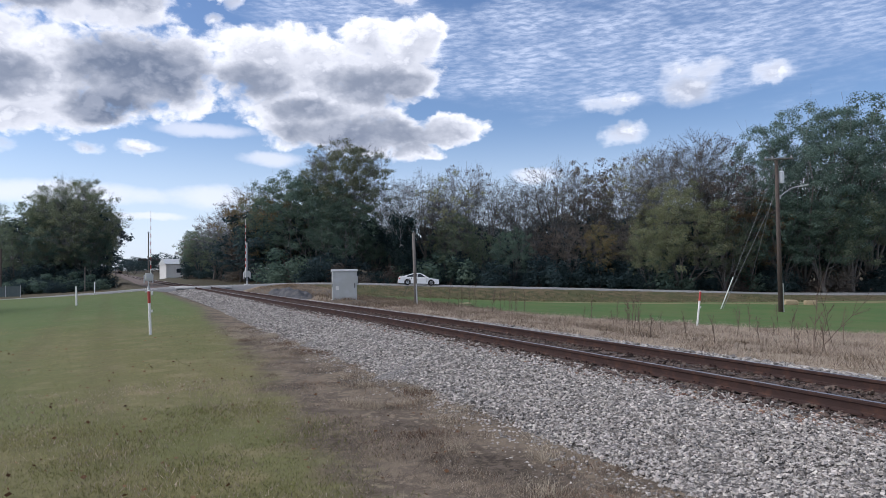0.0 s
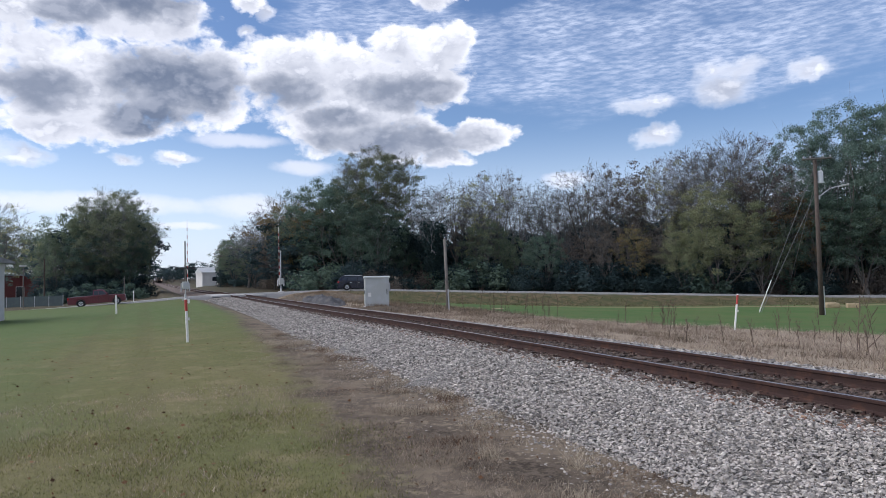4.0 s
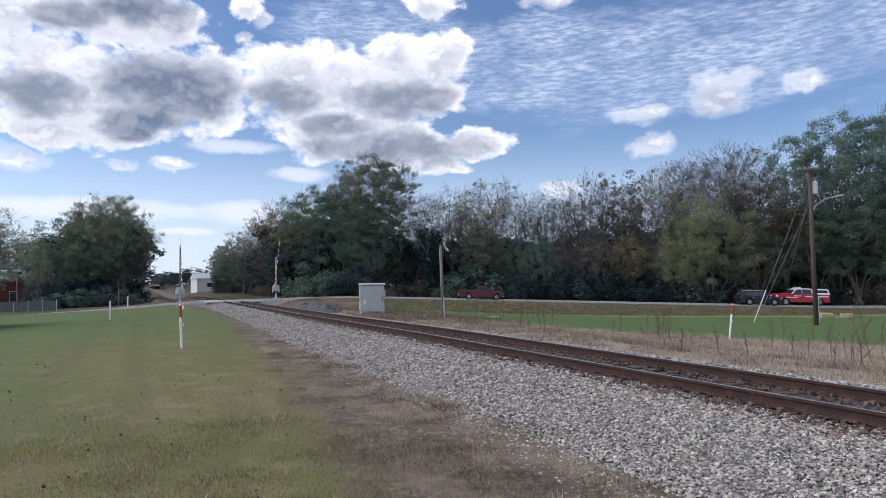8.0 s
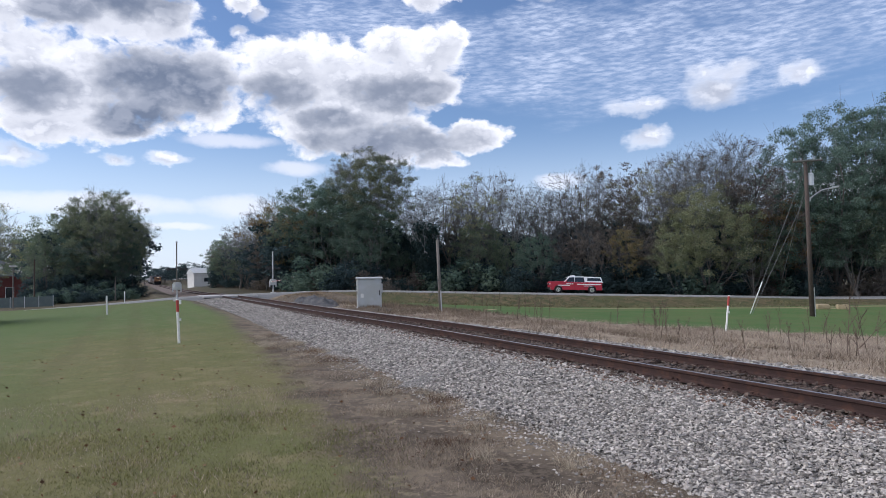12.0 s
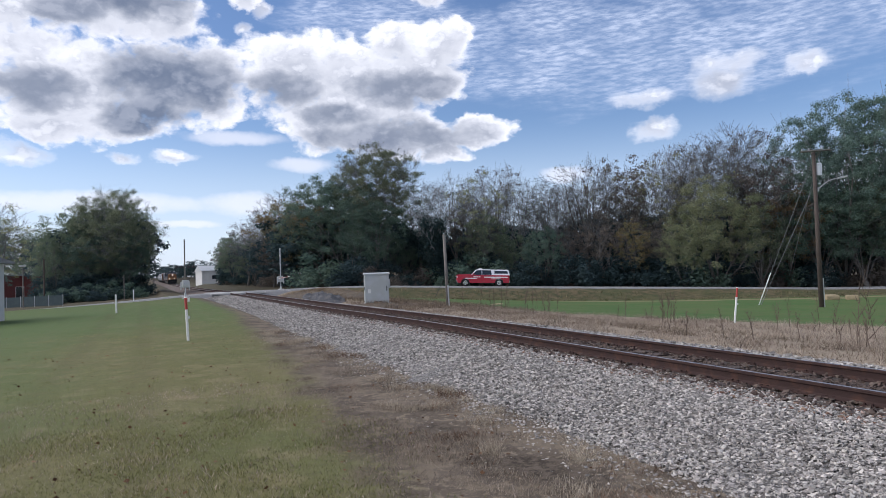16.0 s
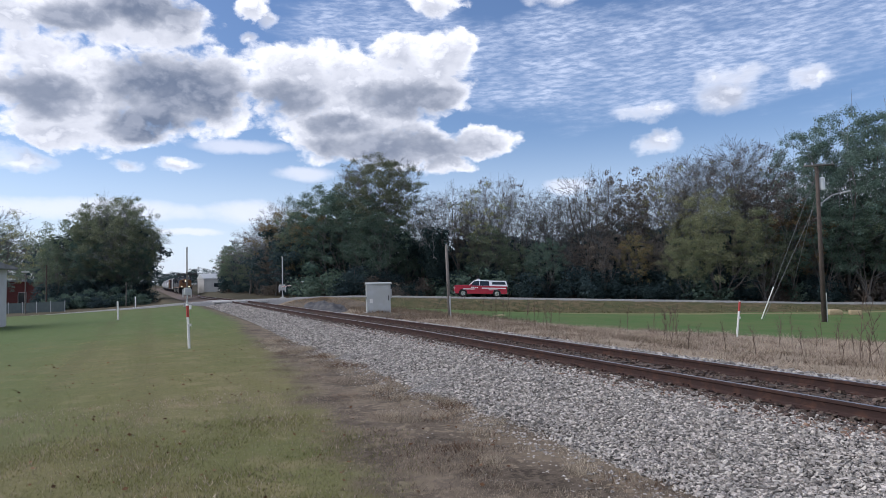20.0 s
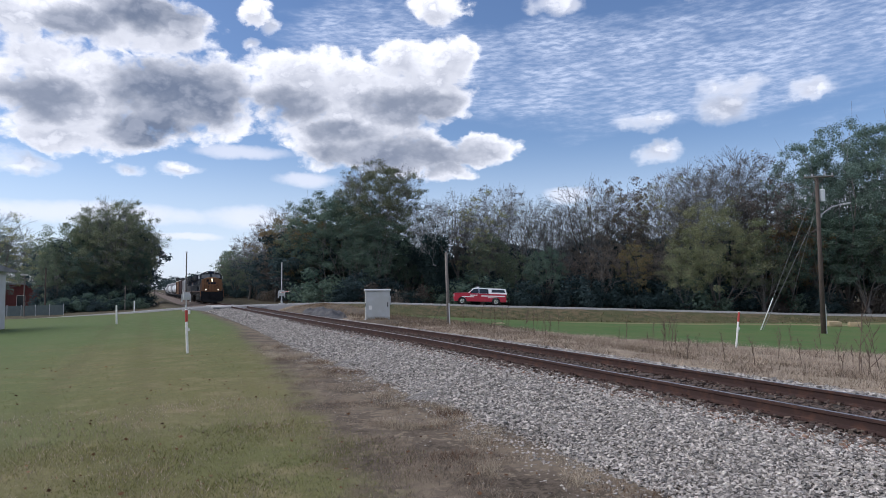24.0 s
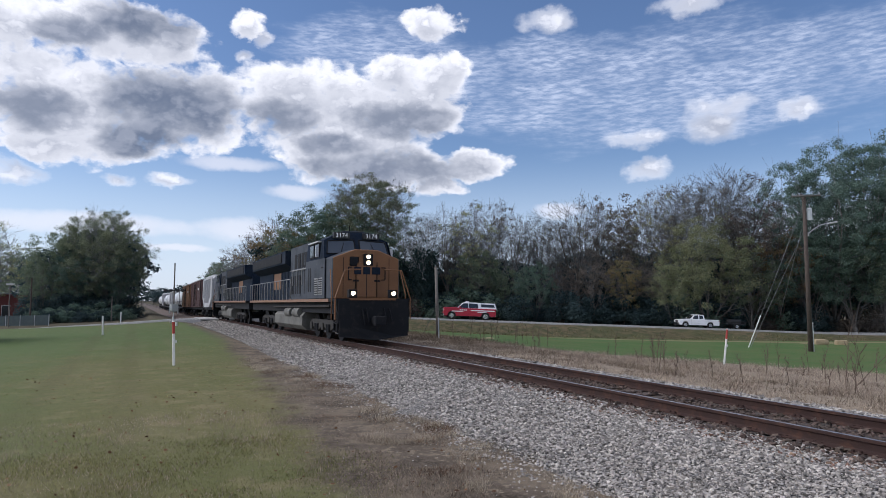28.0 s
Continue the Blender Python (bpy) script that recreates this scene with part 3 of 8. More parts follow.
# ---------------- trees ----------------
BARK = material("grey_bark", (0.125, 0.115, 0.105), 0.95, spots=((5.0, (0.06, 0.05, 0.044), 0.45, 0.65, 0.7), (0.6, (0.2, 0.18, 0.155), 0.5, 0.7, 0.5)), bump=0.5, bump_scale=12)
# extra blue in the twigs and darker leaves paints in the veil of haze
TWIG = material("grey_twigs", (0.16, 0.158, 0.162), 0.95, vary=0.3)
LEAF_DARK = leaf_material("dark_leaves", (0.072, 0.11, 0.088), second=(0.105, 0.14, 0.104), lift=1.18)
LEAF_OLIVE = leaf_material("olive_leaves", (0.096, 0.122, 0.084), second=(0.14, 0.16, 0.104), lift=1.18)
LEAF_YELLOW = leaf_material("yellowing_leaves", (0.155, 0.18, 0.105), second=(0.225, 0.235, 0.14), lift=1.18)
LEAF_RUST = leaf_material("rusty_leaves", (0.102, 0.092, 0.084), second=(0.145, 0.122, 0.1), lift=1.18)
LEAF_GOLD = leaf_material("golden_leaves", (0.165, 0.12, 0.066), second=(0.14, 0.135, 0.075), lift=1.18)
LEAF_PALE = leaf_material("sparse_pale_leaves", (0.18, 0.185, 0.1), second=(0.24, 0.23, 0.125), lift=1.18)
LEAF_OAK = leaf_material("grey_green_leaves", (0.125, 0.147, 0.098), second=(0.18, 0.195, 0.125), lift=1.18)
# darker, bluer leaves: the shade inside the woods is put into their colour
LEAF_SHADE = leaf_material("shaded_green_leaves", (0.05, 0.08, 0.086), second=(0.072, 0.105, 0.104), lift=0.72)
NEEDLE = leaf_material("pine_needles", (0.095, 0.14, 0.115), second=(0.135, 0.18, 0.145), lift=1.18)


def tubes(segs, sides):
    """Tapered tubes for rows of p, q, r0, r1 as vertex and quad arrays."""
    segs = np.array(segs, float)
    p, q, r0, r1 = segs[:, :3], segs[:, 3:6], segs[:, 6], segs[:, 7]
    d = q - p
    d /= np.linalg.norm(d, axis=1)[:, None] + 1e-9
    ref = np.where(np.abs(d[:, 2:3]) > 0.9, [[1.0, 0, 0]], [[0, 0, 1.0]])
    u = np.cross(d, ref)
    u /= np.linalg.norm(u, axis=1)[:, None]
    w = np.cross(d, u)
    ang = np.arange(sides) * 2 * np.pi / sides
    ring = u[:, None, :] * np.cos(ang)[None, :, None] + w[:, None, :] * np.sin(ang)[None, :, None]
    verts = np.concatenate([p[:, None] + ring * r0[:, None, None], q[:, None] + ring * r1[:, None, None]], 1).reshape(-1, 3)
    k = np.arange(sides)
    f = np.stack([k, (k + 1) % sides, (k + 1) % sides + sides, k + sides], 1)
    faces = (np.arange(len(segs))[:, None, None] * 2 * sides + f[None]).reshape(-1, 4)
    return verts, faces


def chain(rows, sides):
    """One tapered tube through a row of segments."""
    pts = np.array([r[:3] for r in rows] + [rows[-1][3:6]])
    rad = np.array([r[6] for r in rows] + [rows[-1][7]])
    ang = np.arange(sides) * 2 * np.pi / sides
    ring = np.stack([np.cos(ang), np.sin(ang), 0 * ang], 1)
    v = (pts[:, None] + ring[None] * rad[:, None, None]).reshape(-1, 3)
    k = np.arange(sides)
    f = np.stack([k, (k + 1) % sides, (k + 1) % sides + sides, k + sides], 1)
    return v, (np.arange(len(pts) - 1)[:, None, None] * sides + f[None]).reshape(-1, 4)


def leaf_cards(centres, size, rng, flat=0.0, facing=None, corners=4):
    """Small leaves of three or four corners, turned at random or about the way they face."""
    n = len(centres)
    a = rng.normal(size=(n, 3))
    if facing is not None:
        a = np.cross(facing, a)
    a /= np.linalg.norm(a, axis=1)[:, None] + 1e-9
    b = np.cross(a, rng.normal(size=(n, 3)) if facing is None else facing)
    b /= np.linalg.norm(b, axis=1)[:, None] + 1e-9
    a[:, 2] *= 1 - flat
    s = size * rng.uniform(0.55, 1.35, n)[:, None]
    c = np.asarray(centres)
    if corners == 3:
        s = s * 0.85
        verts = np.stack([c + a * s * 0.7, c - a * s * 0.35 + b * s * 0.62, c - a * s * 0.35 - b * s * 0.62], 1).reshape(-1, 3)
        return verts, np.arange(n * 3).reshape(-1, 3)
    verts = np.stack([c - a * s * 0.5, c + b * s * 0.32 - a * s * 0.05, c + a * s * 0.5, c - b * s * 0.32 + a * s * 0.05], 1).reshape(-1, 3)
    return verts, (np.arange(n)[:, None] * 4 + np.arange(4)[None])


def grow(rng, tall, spread, fork=0.3, limbs=6, fine=True, upright=0.5):
    """Trunk, forking limbs and branches of one tree inside a rounded crown. Rows of p, q, r0, r1, level."""
    segs = []
    mid, half = tall * (0.5 + 0.5 * fork) * 0.98, tall * (0.5 - 0.5 * fork) * 1.02
    lumps = rng.normal(0, 0.09, (6,))

    def inside(p):
        a = math.atan2(p[1], p[0])
        r = 1 + lumps[0] * math.sin(2 * a) + lumps[1] * math.sin(3 * a + 1) + lumps[2] * math.sin(5 * a) + lumps[3] * math.sin(9 * p[2] / tall + 2 * a)
        w = spread * r * (1.0 if p[2] > mid else 0.92)
        return (p[0] / w) ** 2 + (p[1] / w) ** 2 + ((p[2] - mid) / half) ** 2 < 1

    def bough(p, d, length, r, level):
        steps = (6, 4, 2, 1)[level]
        for s in range(steps):
            q = p + d * length / steps
            r1 = max(r * (0.8 if level < 2 else 0.7), 0.008)
            segs.append((*p, *q, r, r1, level))
            p, r = q, r1
            if level and not inside(p):
                return
            d = d + rng.normal(0, 0.1 + 0.05 * level, 3) + np.array([0, 0, 0.07 if level < 3 else 0.02])
            d /= np.linalg.norm(d)
            if level < 3 and (level or s):
                if level == 2 and not fine:
                    continue
                for _ in range(2 if level < 2 else 4):
                    side = rng.normal(size=3)
                    side -= d * (side @ d)
                    side /= np.linalg.norm(side)
                    out = np.array([p[0], p[1], 0.0])
                    out /= np.linalg.norm(out) + 0.5
                    e = d * rng.uniform(0.5, 0.9) + side * rng.uniform(0.5, 0.95) + out * 0.3 + np.array([0, 0, 0.12])
                    e /= np.linalg.norm(e)
                    bough(p, e, length * (0.5, 0.48, 0.55)[level] * rng.uniform(0.7, 1.15), r * 0.55, level + 1)

    p, r = np.zeros(3), tall * 0.014 + 0.06
    n = 4
    for i in range(n):
        q = np.array([p[0] + rng.normal(0, tall * 0.008), p[1] + rng.normal(0, tall * 0.008), tall * fork * (i + 1) / n])
        segs.append((*p, *q, r, r * 0.93, 0))
        p, r = q, r * 0.93
    for i in range(limbs):
        a = 2 * np.pi * (i + rng.uniform(-0.3, 0.3)) / limbs
        lean = rng.uniform(0.12, 0.5) / upright * 0.5 if i else 0.05
        e = np.array([math.cos(a) * lean * spread / tall * 4, math.sin(a) * lean * spread / tall * 4, 1.0])
        e /= np.linalg.norm(e)
        bough(p - np.array([0, 0, rng.uniform(0, 0.12) * tall * (1 if i else 0)]), e, tall * (1 - fork) * rng.uniform(0.66, 0.8), r * rng.uniform(0.5, 0.7), 0)
    return np.array(segs)


def slivers(segs):
    """The finest twigs: one narrow pointed blade each."""
    p, q, r = segs[:, :3], segs[:, 3:6], np.maximum(segs[:, 6], 0.014)[:, None]
    d = q - p
    u = np.cross(d, np.array([0.3, 0.9, 0.2]))
    u /= np.linalg.norm(u, axis=1)[:, None] + 1e-9
    v = np.stack([p - u * r, p + u * r, q], 1).reshape(-1, 3)
    return v, np.arange(len(v)).reshape(-1, 3)


def leafy_clumps(mids, puff, count, rng, flat=0.66):
    """Leaf places in rounded clumps, most of them near each clump's skin, and the way each leaf faces."""
    i = rng.choice(len(mids), count, p=puff ** 2 / (puff ** 2).sum())
    u = rng.normal(size=(count, 3))
    u /= np.linalg.norm(u, axis=1)[:, None]
    r = puff[i] * rng.uniform(0.12, 1.0, count) ** 0.55
    return mids[i] + u * r[:, None] * np.array([1, 1, flat]), u + np.array([0, 0, 0.45]) + rng.normal(0, 0.5, (count, 3))


def crown_lobes(rng, spread, low, top, lobes, clumps):
    """Clump places on the skins of a few large rounded lobes that make up a crown."""
    half, mid = (top - low) / 2, (top + low) / 2
    out = []
    for k in range(lobes):
        a = 2.4 * k + rng.uniform(-0.4, 0.4)
        h = -0.8 + 1.75 * (k + 0.5) / lobes
        w = math.sqrt(max(0.0, 1 - h * h))
        far = rng.uniform(0.58, 0.68)
        c = np.array([math.cos(a) * w * spread * far, math.sin(a) * w * spread * far, mid + h * half * 0.68])
        rl = np.array([spread, spread, half]) * rng.uniform(0.29, 0.38)
        u = rng.normal(size=(clumps // lobes, 3))
        u /= np.linalg.norm(u, axis=1)[:, None]
        u[:, 2] = np.where(u[:, 2] < -0.5, -u[:, 2], u[:, 2])
        out.append(c + u * rl * rng.uniform(0.62, 1.0, (len(u), 1)))
    return np.concatenate(out)


def tree(name, seed, tall, spread, leaf, leaves, size, label, fork=0.28, limbs=6, cloud=0.5, fine=True, category="tree", ivy=0, low=0.0, clumps=0, shell=0.5, lobes=14):
    """One tree at the origin: trunk, limbs, branches, and a crown of single leaves gathered in clumps."""
    rng = np.random.default_rng(seed)
    root = thing(name, Matrix.Identity(4), label, category)
    segs = grow(rng, tall, spread, fork, limbs, fine)
    level = segs[:, 8]
    wood = segs[level < 1]
    v, f = chain(wood[:4], 8)
    mesh_from("trunk", v, f, BARK, root)
    for i in range(limbs):
        v, f = chain(wood[4 + 6 * i:10 + 6 * i], 6)
        mesh_from("limb", v, f, BARK, root)
    middle = segs[(level >= 1) & (level < (3 if fine else 2))]
    middle[:, 6:8] = np.maximum(middle[:, 6:8], 0.013)
    v, f = tubes(middle, 3)
    tagged(mesh_from("branch_work", v, f, TWIG, root), kind="stuff")
    if fine:
        v, f = slivers(segs[level >= 3])
        tagged(mesh_from("twig_spray", v, f, TWIG, root), kind="stuff")
    if leaves:
        tips = segs[level >= 2] if fine else segs[level >= 1]
        tips = tips[tips[:, 5] > low * tall]
        if clumps:
            n = int(clumps * (1 - shell))
            mids = tips[rng.integers(0, len(tips), n), 3:6]
            if shell:
                mids = np.concatenate([mids, crown_lobes(rng, spread, max(fork * tall * 0.8, 0.5), tall, lobes, clumps - n)])
            c, facing = leafy_clumps(mids, cloud * rng.uniform(0.55, 1.5, len(mids)), leaves, rng)
        else:
            i = rng.integers(0, len(tips), leaves)
            t = rng.uniform(0.2, 1.1, leaves)[:, None]
            c = tips[i, :3] * (1 - t) + tips[i, 3:6] * t + rng.normal(0, cloud, (leaves, 3)) * np.array([1, 1, 0.7])
            facing = rng.normal(size=(leaves, 3))
        if ivy:
            stems = wood[wood[:, 5] < tall * 0.72]
            k = rng.integers(0, len(stems), ivy)
            t = rng.uniform(0, 1, ivy)[:, None]
            wrap = stems[k, :3] * (1 - t) + stems[k, 3:6] * t + rng.normal(0, 0.42, (ivy, 3))
            c = np.concatenate([c, wrap])
            facing = np.concatenate([facing, rng.normal(size=(ivy, 3))])
        c[:, 2] = np.abs(c[:, 2])
        v, f = leaf_cards(c, size, rng, 0.0, facing, 3)
        tagged(mesh_from("crown", v, f, leaf, root), kind="stuff")
    return root


def bush(name, seed, tall, wide, leaf, count, size, label):
    rng = np.random.default_rng(seed)
    root = thing(name, Matrix.Identity(4), label, "bush")
    mids = []
    for i in range(22):
        a, o = rng.uniform(0, 6.28), rng.uniform(0.05, 0.5) * wide
        tip = np.array([np.cos(a) * o, np.sin(a) * o, tall * rng.uniform(0.35, 0.95) * (1 - 0.6 * (o / wide / 0.5) ** 2)])
        if i < 4:
            mid = tip * np.array([0.45, 0.45, 0.5])
            v, f = chain([(0, 0, 0, *mid, 0.05, 0.035), (*mid, *tip, 0.035, 0.012)], 4)
            mesh_from("stem", v, f, BARK, root)
        mids += [tip * np.array([1, 1, 0.8]), tip * np.array([1, 1, 0.4])]
    c, facing = leafy_clumps(np.array(mids), wide * rng.uniform(0.09, 0.19, len(mids)), count, rng, 0.8)
    c[:, 2] = np.abs(c[:, 2])
    v, f = leaf_cards(c, size, rng, 0.0, facing, 3)
    tagged(mesh_from("foliage", v, f, leaf, root), kind="stuff")
    return root


WOODS = "trees along the road"
KINDS = {
    "oak": tree("oak_tree", 11, 17, 7.0, LEAF_DARK, 28000, 0.155, "tall broad dark green oak at the edge of the woods", fork=0.1, limbs=7, cloud=0.75, fine=False, clumps=330, shell=0.75, lobes=17),
    "lone": tree("oak_tree", 19, 20, 6.6, LEAF_OAK, 56000, 0.13, "tall round-crowned grey-green oak above the woods", fork=0.3, limbs=7, cloud=0.6, clumps=560, shell=0.85, lobes=26),
    "dome": tree("shade_tree", 29, 17, 8.6, LEAF_OAK, 70000, 0.135, "large dome-shaped shade tree with thinning grey-green leaves", fork=0.06, limbs=8, cloud=0.65, clumps=760, shell=0.88, lobes=34),
    "olive": tree("broadleaf_tree", 12, 15, 6.0, LEAF_OLIVE, 15000, 0.165, "olive green broadleaf tree in the roadside woods", fork=0.12, limbs=7, cloud=0.7, fine=False, clumps=230, shell=0.6, lobes=13),
    "bare": tree("bare_tree", 13, 16, 5.0, LEAF_PALE, 350, 0.14, "bare grey tree with a few last leaves in the woods", fork=0.3, limbs=7, cloud=0.2),
    "twiggy": tree("bare_tree", 23, 16, 5.4, LEAF_RUST, 1800, 0.14, "bare brown tree with scattered dead leaves in the woods", fork=0.25, limbs=7, cloud=0.4, clumps=90, shell=0.0),
    "sparse": tree("thin_tree", 14, 15, 5.0, LEAF_PALE, 6500, 0.13, "thinning autumn tree with pale leaves in the woods", fork=0.25, limbs=7, cloud=0.5, clumps=150, shell=0.35, lobes=11),
    "rust": tree("autumn_tree", 15, 14, 5.0, LEAF_RUST, 8500, 0.16, "brown autumn tree in the roadside woods", fork=0.2, limbs=6, cloud=0.6, fine=False, clumps=170, shell=0.4, lobes=11),
    "gold": tree("autumn_tree", 25, 13, 4.6, LEAF_GOLD, 9000, 0.16, "golden brown autumn tree in the roadside woods", fork=0.15, limbs=6, cloud=0.6, fine=False, clumps=170, shell=0.5, lobes=11),
    "yellow": tree("yellowing_tree", 16, 14, 6.2, LEAF_YELLOW, 30000, 0.13, "broad yellow-green tree in front of the woods", fork=0.06, limbs=7, cloud=0.7, fine=False, clumps=300, shell=0.7, lobes=16),
    "ivy": tree("ivy_covered_tree", 17, 13, 4.6, LEAF_SHADE, 500, 0.2, "bare forked tree wrapped in dark ivy", fork=0.3, limbs=4, cloud=0.25, ivy=15000),
    "pine": tree("tall_evergreen", 18, 21, 6.6, NEEDLE, 30000, 0.15, "tall dark evergreen towering over the woods", fork=0.06, limbs=8, cloud=0.68, fine=False, clumps=300, shell=0.75, lobes=21),
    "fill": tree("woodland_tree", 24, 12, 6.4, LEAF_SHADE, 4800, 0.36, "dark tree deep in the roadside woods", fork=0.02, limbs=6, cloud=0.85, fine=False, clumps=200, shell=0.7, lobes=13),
}
SHRUBS = {
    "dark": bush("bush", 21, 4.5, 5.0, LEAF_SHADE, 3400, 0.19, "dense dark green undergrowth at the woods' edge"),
    "olive_bush": bush("bush", 22, 4.0, 4.6, LEAF_DARK, 3400, 0.18, "dark olive undergrowth at the woods' edge"),
    "rust_bush": bush("bush", 23, 3.6, 4.0, LEAF_RUST, 2800, 0.15, "brown leafy undergrowth at the woods' edge"),
}
TOPS = {}
for table in (KINDS, SHRUBS):
    for kind, ob in table.items():
        TOPS[kind] = max(float(np.percentile([v.co.z for v in c.data.vertices], 99.5)) for c in ob.children)
placer = random.Random(5)
used = set()
SIZES = []
# the woods' skyline: degrees from the track's line, degrees above the level
SKYLINE = [(-9.6, 5.4), (-8.1, 2.8), (-6.1, 4.2), (-4.7, 5.5), (-3.6, 6.5), (-2.2, 6.6), (-0.4, 6.2), (0.8, 4.8), (1.6, 3.2), (1.9, 1.0), (3.6, 1.0), (4.7, 2.3), (6.2, 2.8), (7.5, 4.1), (9.3, 5.1), (11.1, 6.9), (14.4, 7.9),
           (16.7, 9.9), (18.2, 10.3), (20.1, 9.9), (21.9, 7.3), (23.8, 7.7), (28.6, 8.1), (31.4, 7.1), (33.7, 6.8), (35.1, 8.3), (39.7, 8.9), (41.8, 8.4), (44.0, 9.3), (48.1, 10.0), (49.4, 8.8), (51.2, 10.5), (54.2, 11.8), (55.6, 12.3), (56.9, 11.6), (62.0, 11.0)]


def from_eye(turn, far):
    """The plan point far metres from the camera in a direction, degrees from the track's line."""
    return EYE.x + far * math.sin(radians(turn)), far * math.cos(radians(turn))


def plant(kind, turn, deep, share=1.0, wide=1.0, group=WOODS, tall=0.0):
    """A tree at a depth along the view's middle line, its top at a share of the skyline there."""
    table = KINDS if kind in KINDS else SHRUBS
    far = deep / math.cos(radians(turn - 23.4))
    x, y = from_eye(turn, far)
    z = height(x, y) - 0.1
    rise = float(np.interp(turn, [p[0] for p in SKYLINE], [p[1] for p in SKYLINE]))
    tall = tall or (EYE.z - z + far * math.tan(radians(rise))) * share
    s = tall / TOPS[kind]
    first = table[kind]
    m = pose(x, y, z, 0, 0, placer.uniform(0, 360))
    if kind in used:
        ob = copy_thing(first, m)
    else:
        ob, first.matrix_basis = first, m
        used.add(kind)
    tagged(ob, group=group)
    SIZES.append((ob, s * wide, s))
    return ob


# the woods behind the road: kind, turn, depth, share of the skyline
for row in (
    ("olive", 5.9, 165, 0.95, 0.8), ("oak", 6.3, 152, 1.1, 0.7), ("dark", 6.3, 150, 0.7, 1.0), ("rust", 6.3, 150), ("olive", 6.6, 138), ("twiggy", 7.6, 128, 1.05, 1.1), ("olive", 8.2, 120, 0.72), ("twiggy", 9.2, 114, 1.04, 1.1), ("gold", 10.4, 106, 0.94, 1.1), ("rust", 9.6, 104, 0.68), ("bare", 10.9, 110, 1.03), ("gold", 12.4, 98, 0.8),
    ("oak", 14.0, 96, 1.0, 1.0), ("oak", 15.6, 93, 0.88), ("lone", 18.1, 95, 1.0, 1.0), ("oak", 18.4, 90, 0.6, 1.1), ("olive", 12.8, 100, 0.95), ("oak", 20.2, 92, 0.45), ("bare", 21.8, 97, 0.98), ("ivy", 23.3, 88, 0.92, 1.1), ("bare", 24.6, 96, 1.02),
    ("rust", 25.8, 97, 0.8, 0.8), ("sparse", 26.8, 93, 0.98, 0.9), ("twiggy", 28.4, 94, 1.04, 0.9), ("bare", 30.2, 96, 0.98), ("bare", 32.3, 97, 1.0), ("twiggy", 33.6, 95, 0.98, 0.8), ("oak", 31.9, 87, 0.56, 0.95), ("bare", 35.6, 94, 1.02, 1.1), ("twiggy", 37.2, 95, 0.96, 0.9),
    ("rust", 38.8, 93, 0.98, 0.8), ("sparse", 41.2, 93, 0.98, 0.9), ("twiggy", 43.2, 93, 1.0, 0.9), ("bare", 44.6, 94, 1.0), ("bare", 46.6, 90, 1.04, 1.1), ("twiggy", 47.2, 92, 0.98), ("rust", 48.9, 89, 0.9), ("gold", 50.4, 87, 0.62),
    ("yellow", 45.5, 85, 0.74, 1.05), ("yellow", 43.0, 84, 0.48, 0.9), ("gold", 39.0, 86, 0.5, 0.8), ("rust", 36.8, 87, 0.55), ("rust", 41.2, 87, 0.5), ("olive", 27.2, 90, 0.62), ("olive", 29.6, 90, 0.48), ("olive", 48.6, 85, 0.5), ("rust", 34.4, 89, 0.5),
    ("pine", 51.6, 88, 1.0, 0.75), ("pine", 54.4, 87, 1.0, 0.95), ("pine", 56.4, 86, 0.97, 0.9), ("oak", 52.8, 85, 0.55, 1.1), ("oak", 55.4, 84, 0.5, 1.1), ("olive", 57.2, 84, 0.55), ("oak", 58.6, 88), ("pine", 60.4, 90)):
    plant(*row)
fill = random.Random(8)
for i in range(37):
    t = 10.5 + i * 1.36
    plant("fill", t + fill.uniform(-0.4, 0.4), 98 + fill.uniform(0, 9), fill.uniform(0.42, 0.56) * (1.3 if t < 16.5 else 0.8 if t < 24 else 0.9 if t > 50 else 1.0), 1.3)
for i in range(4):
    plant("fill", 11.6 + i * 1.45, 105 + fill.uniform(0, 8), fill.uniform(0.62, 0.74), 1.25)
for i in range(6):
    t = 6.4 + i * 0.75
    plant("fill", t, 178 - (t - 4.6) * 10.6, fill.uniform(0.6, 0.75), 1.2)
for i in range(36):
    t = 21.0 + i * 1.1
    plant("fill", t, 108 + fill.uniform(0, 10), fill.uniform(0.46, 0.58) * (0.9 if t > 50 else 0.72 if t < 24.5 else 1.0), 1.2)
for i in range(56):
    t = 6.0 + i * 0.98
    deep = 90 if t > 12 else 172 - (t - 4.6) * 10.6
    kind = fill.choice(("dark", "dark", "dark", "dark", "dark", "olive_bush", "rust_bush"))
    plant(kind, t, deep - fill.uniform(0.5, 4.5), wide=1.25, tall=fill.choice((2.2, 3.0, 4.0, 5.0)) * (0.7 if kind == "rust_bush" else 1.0))
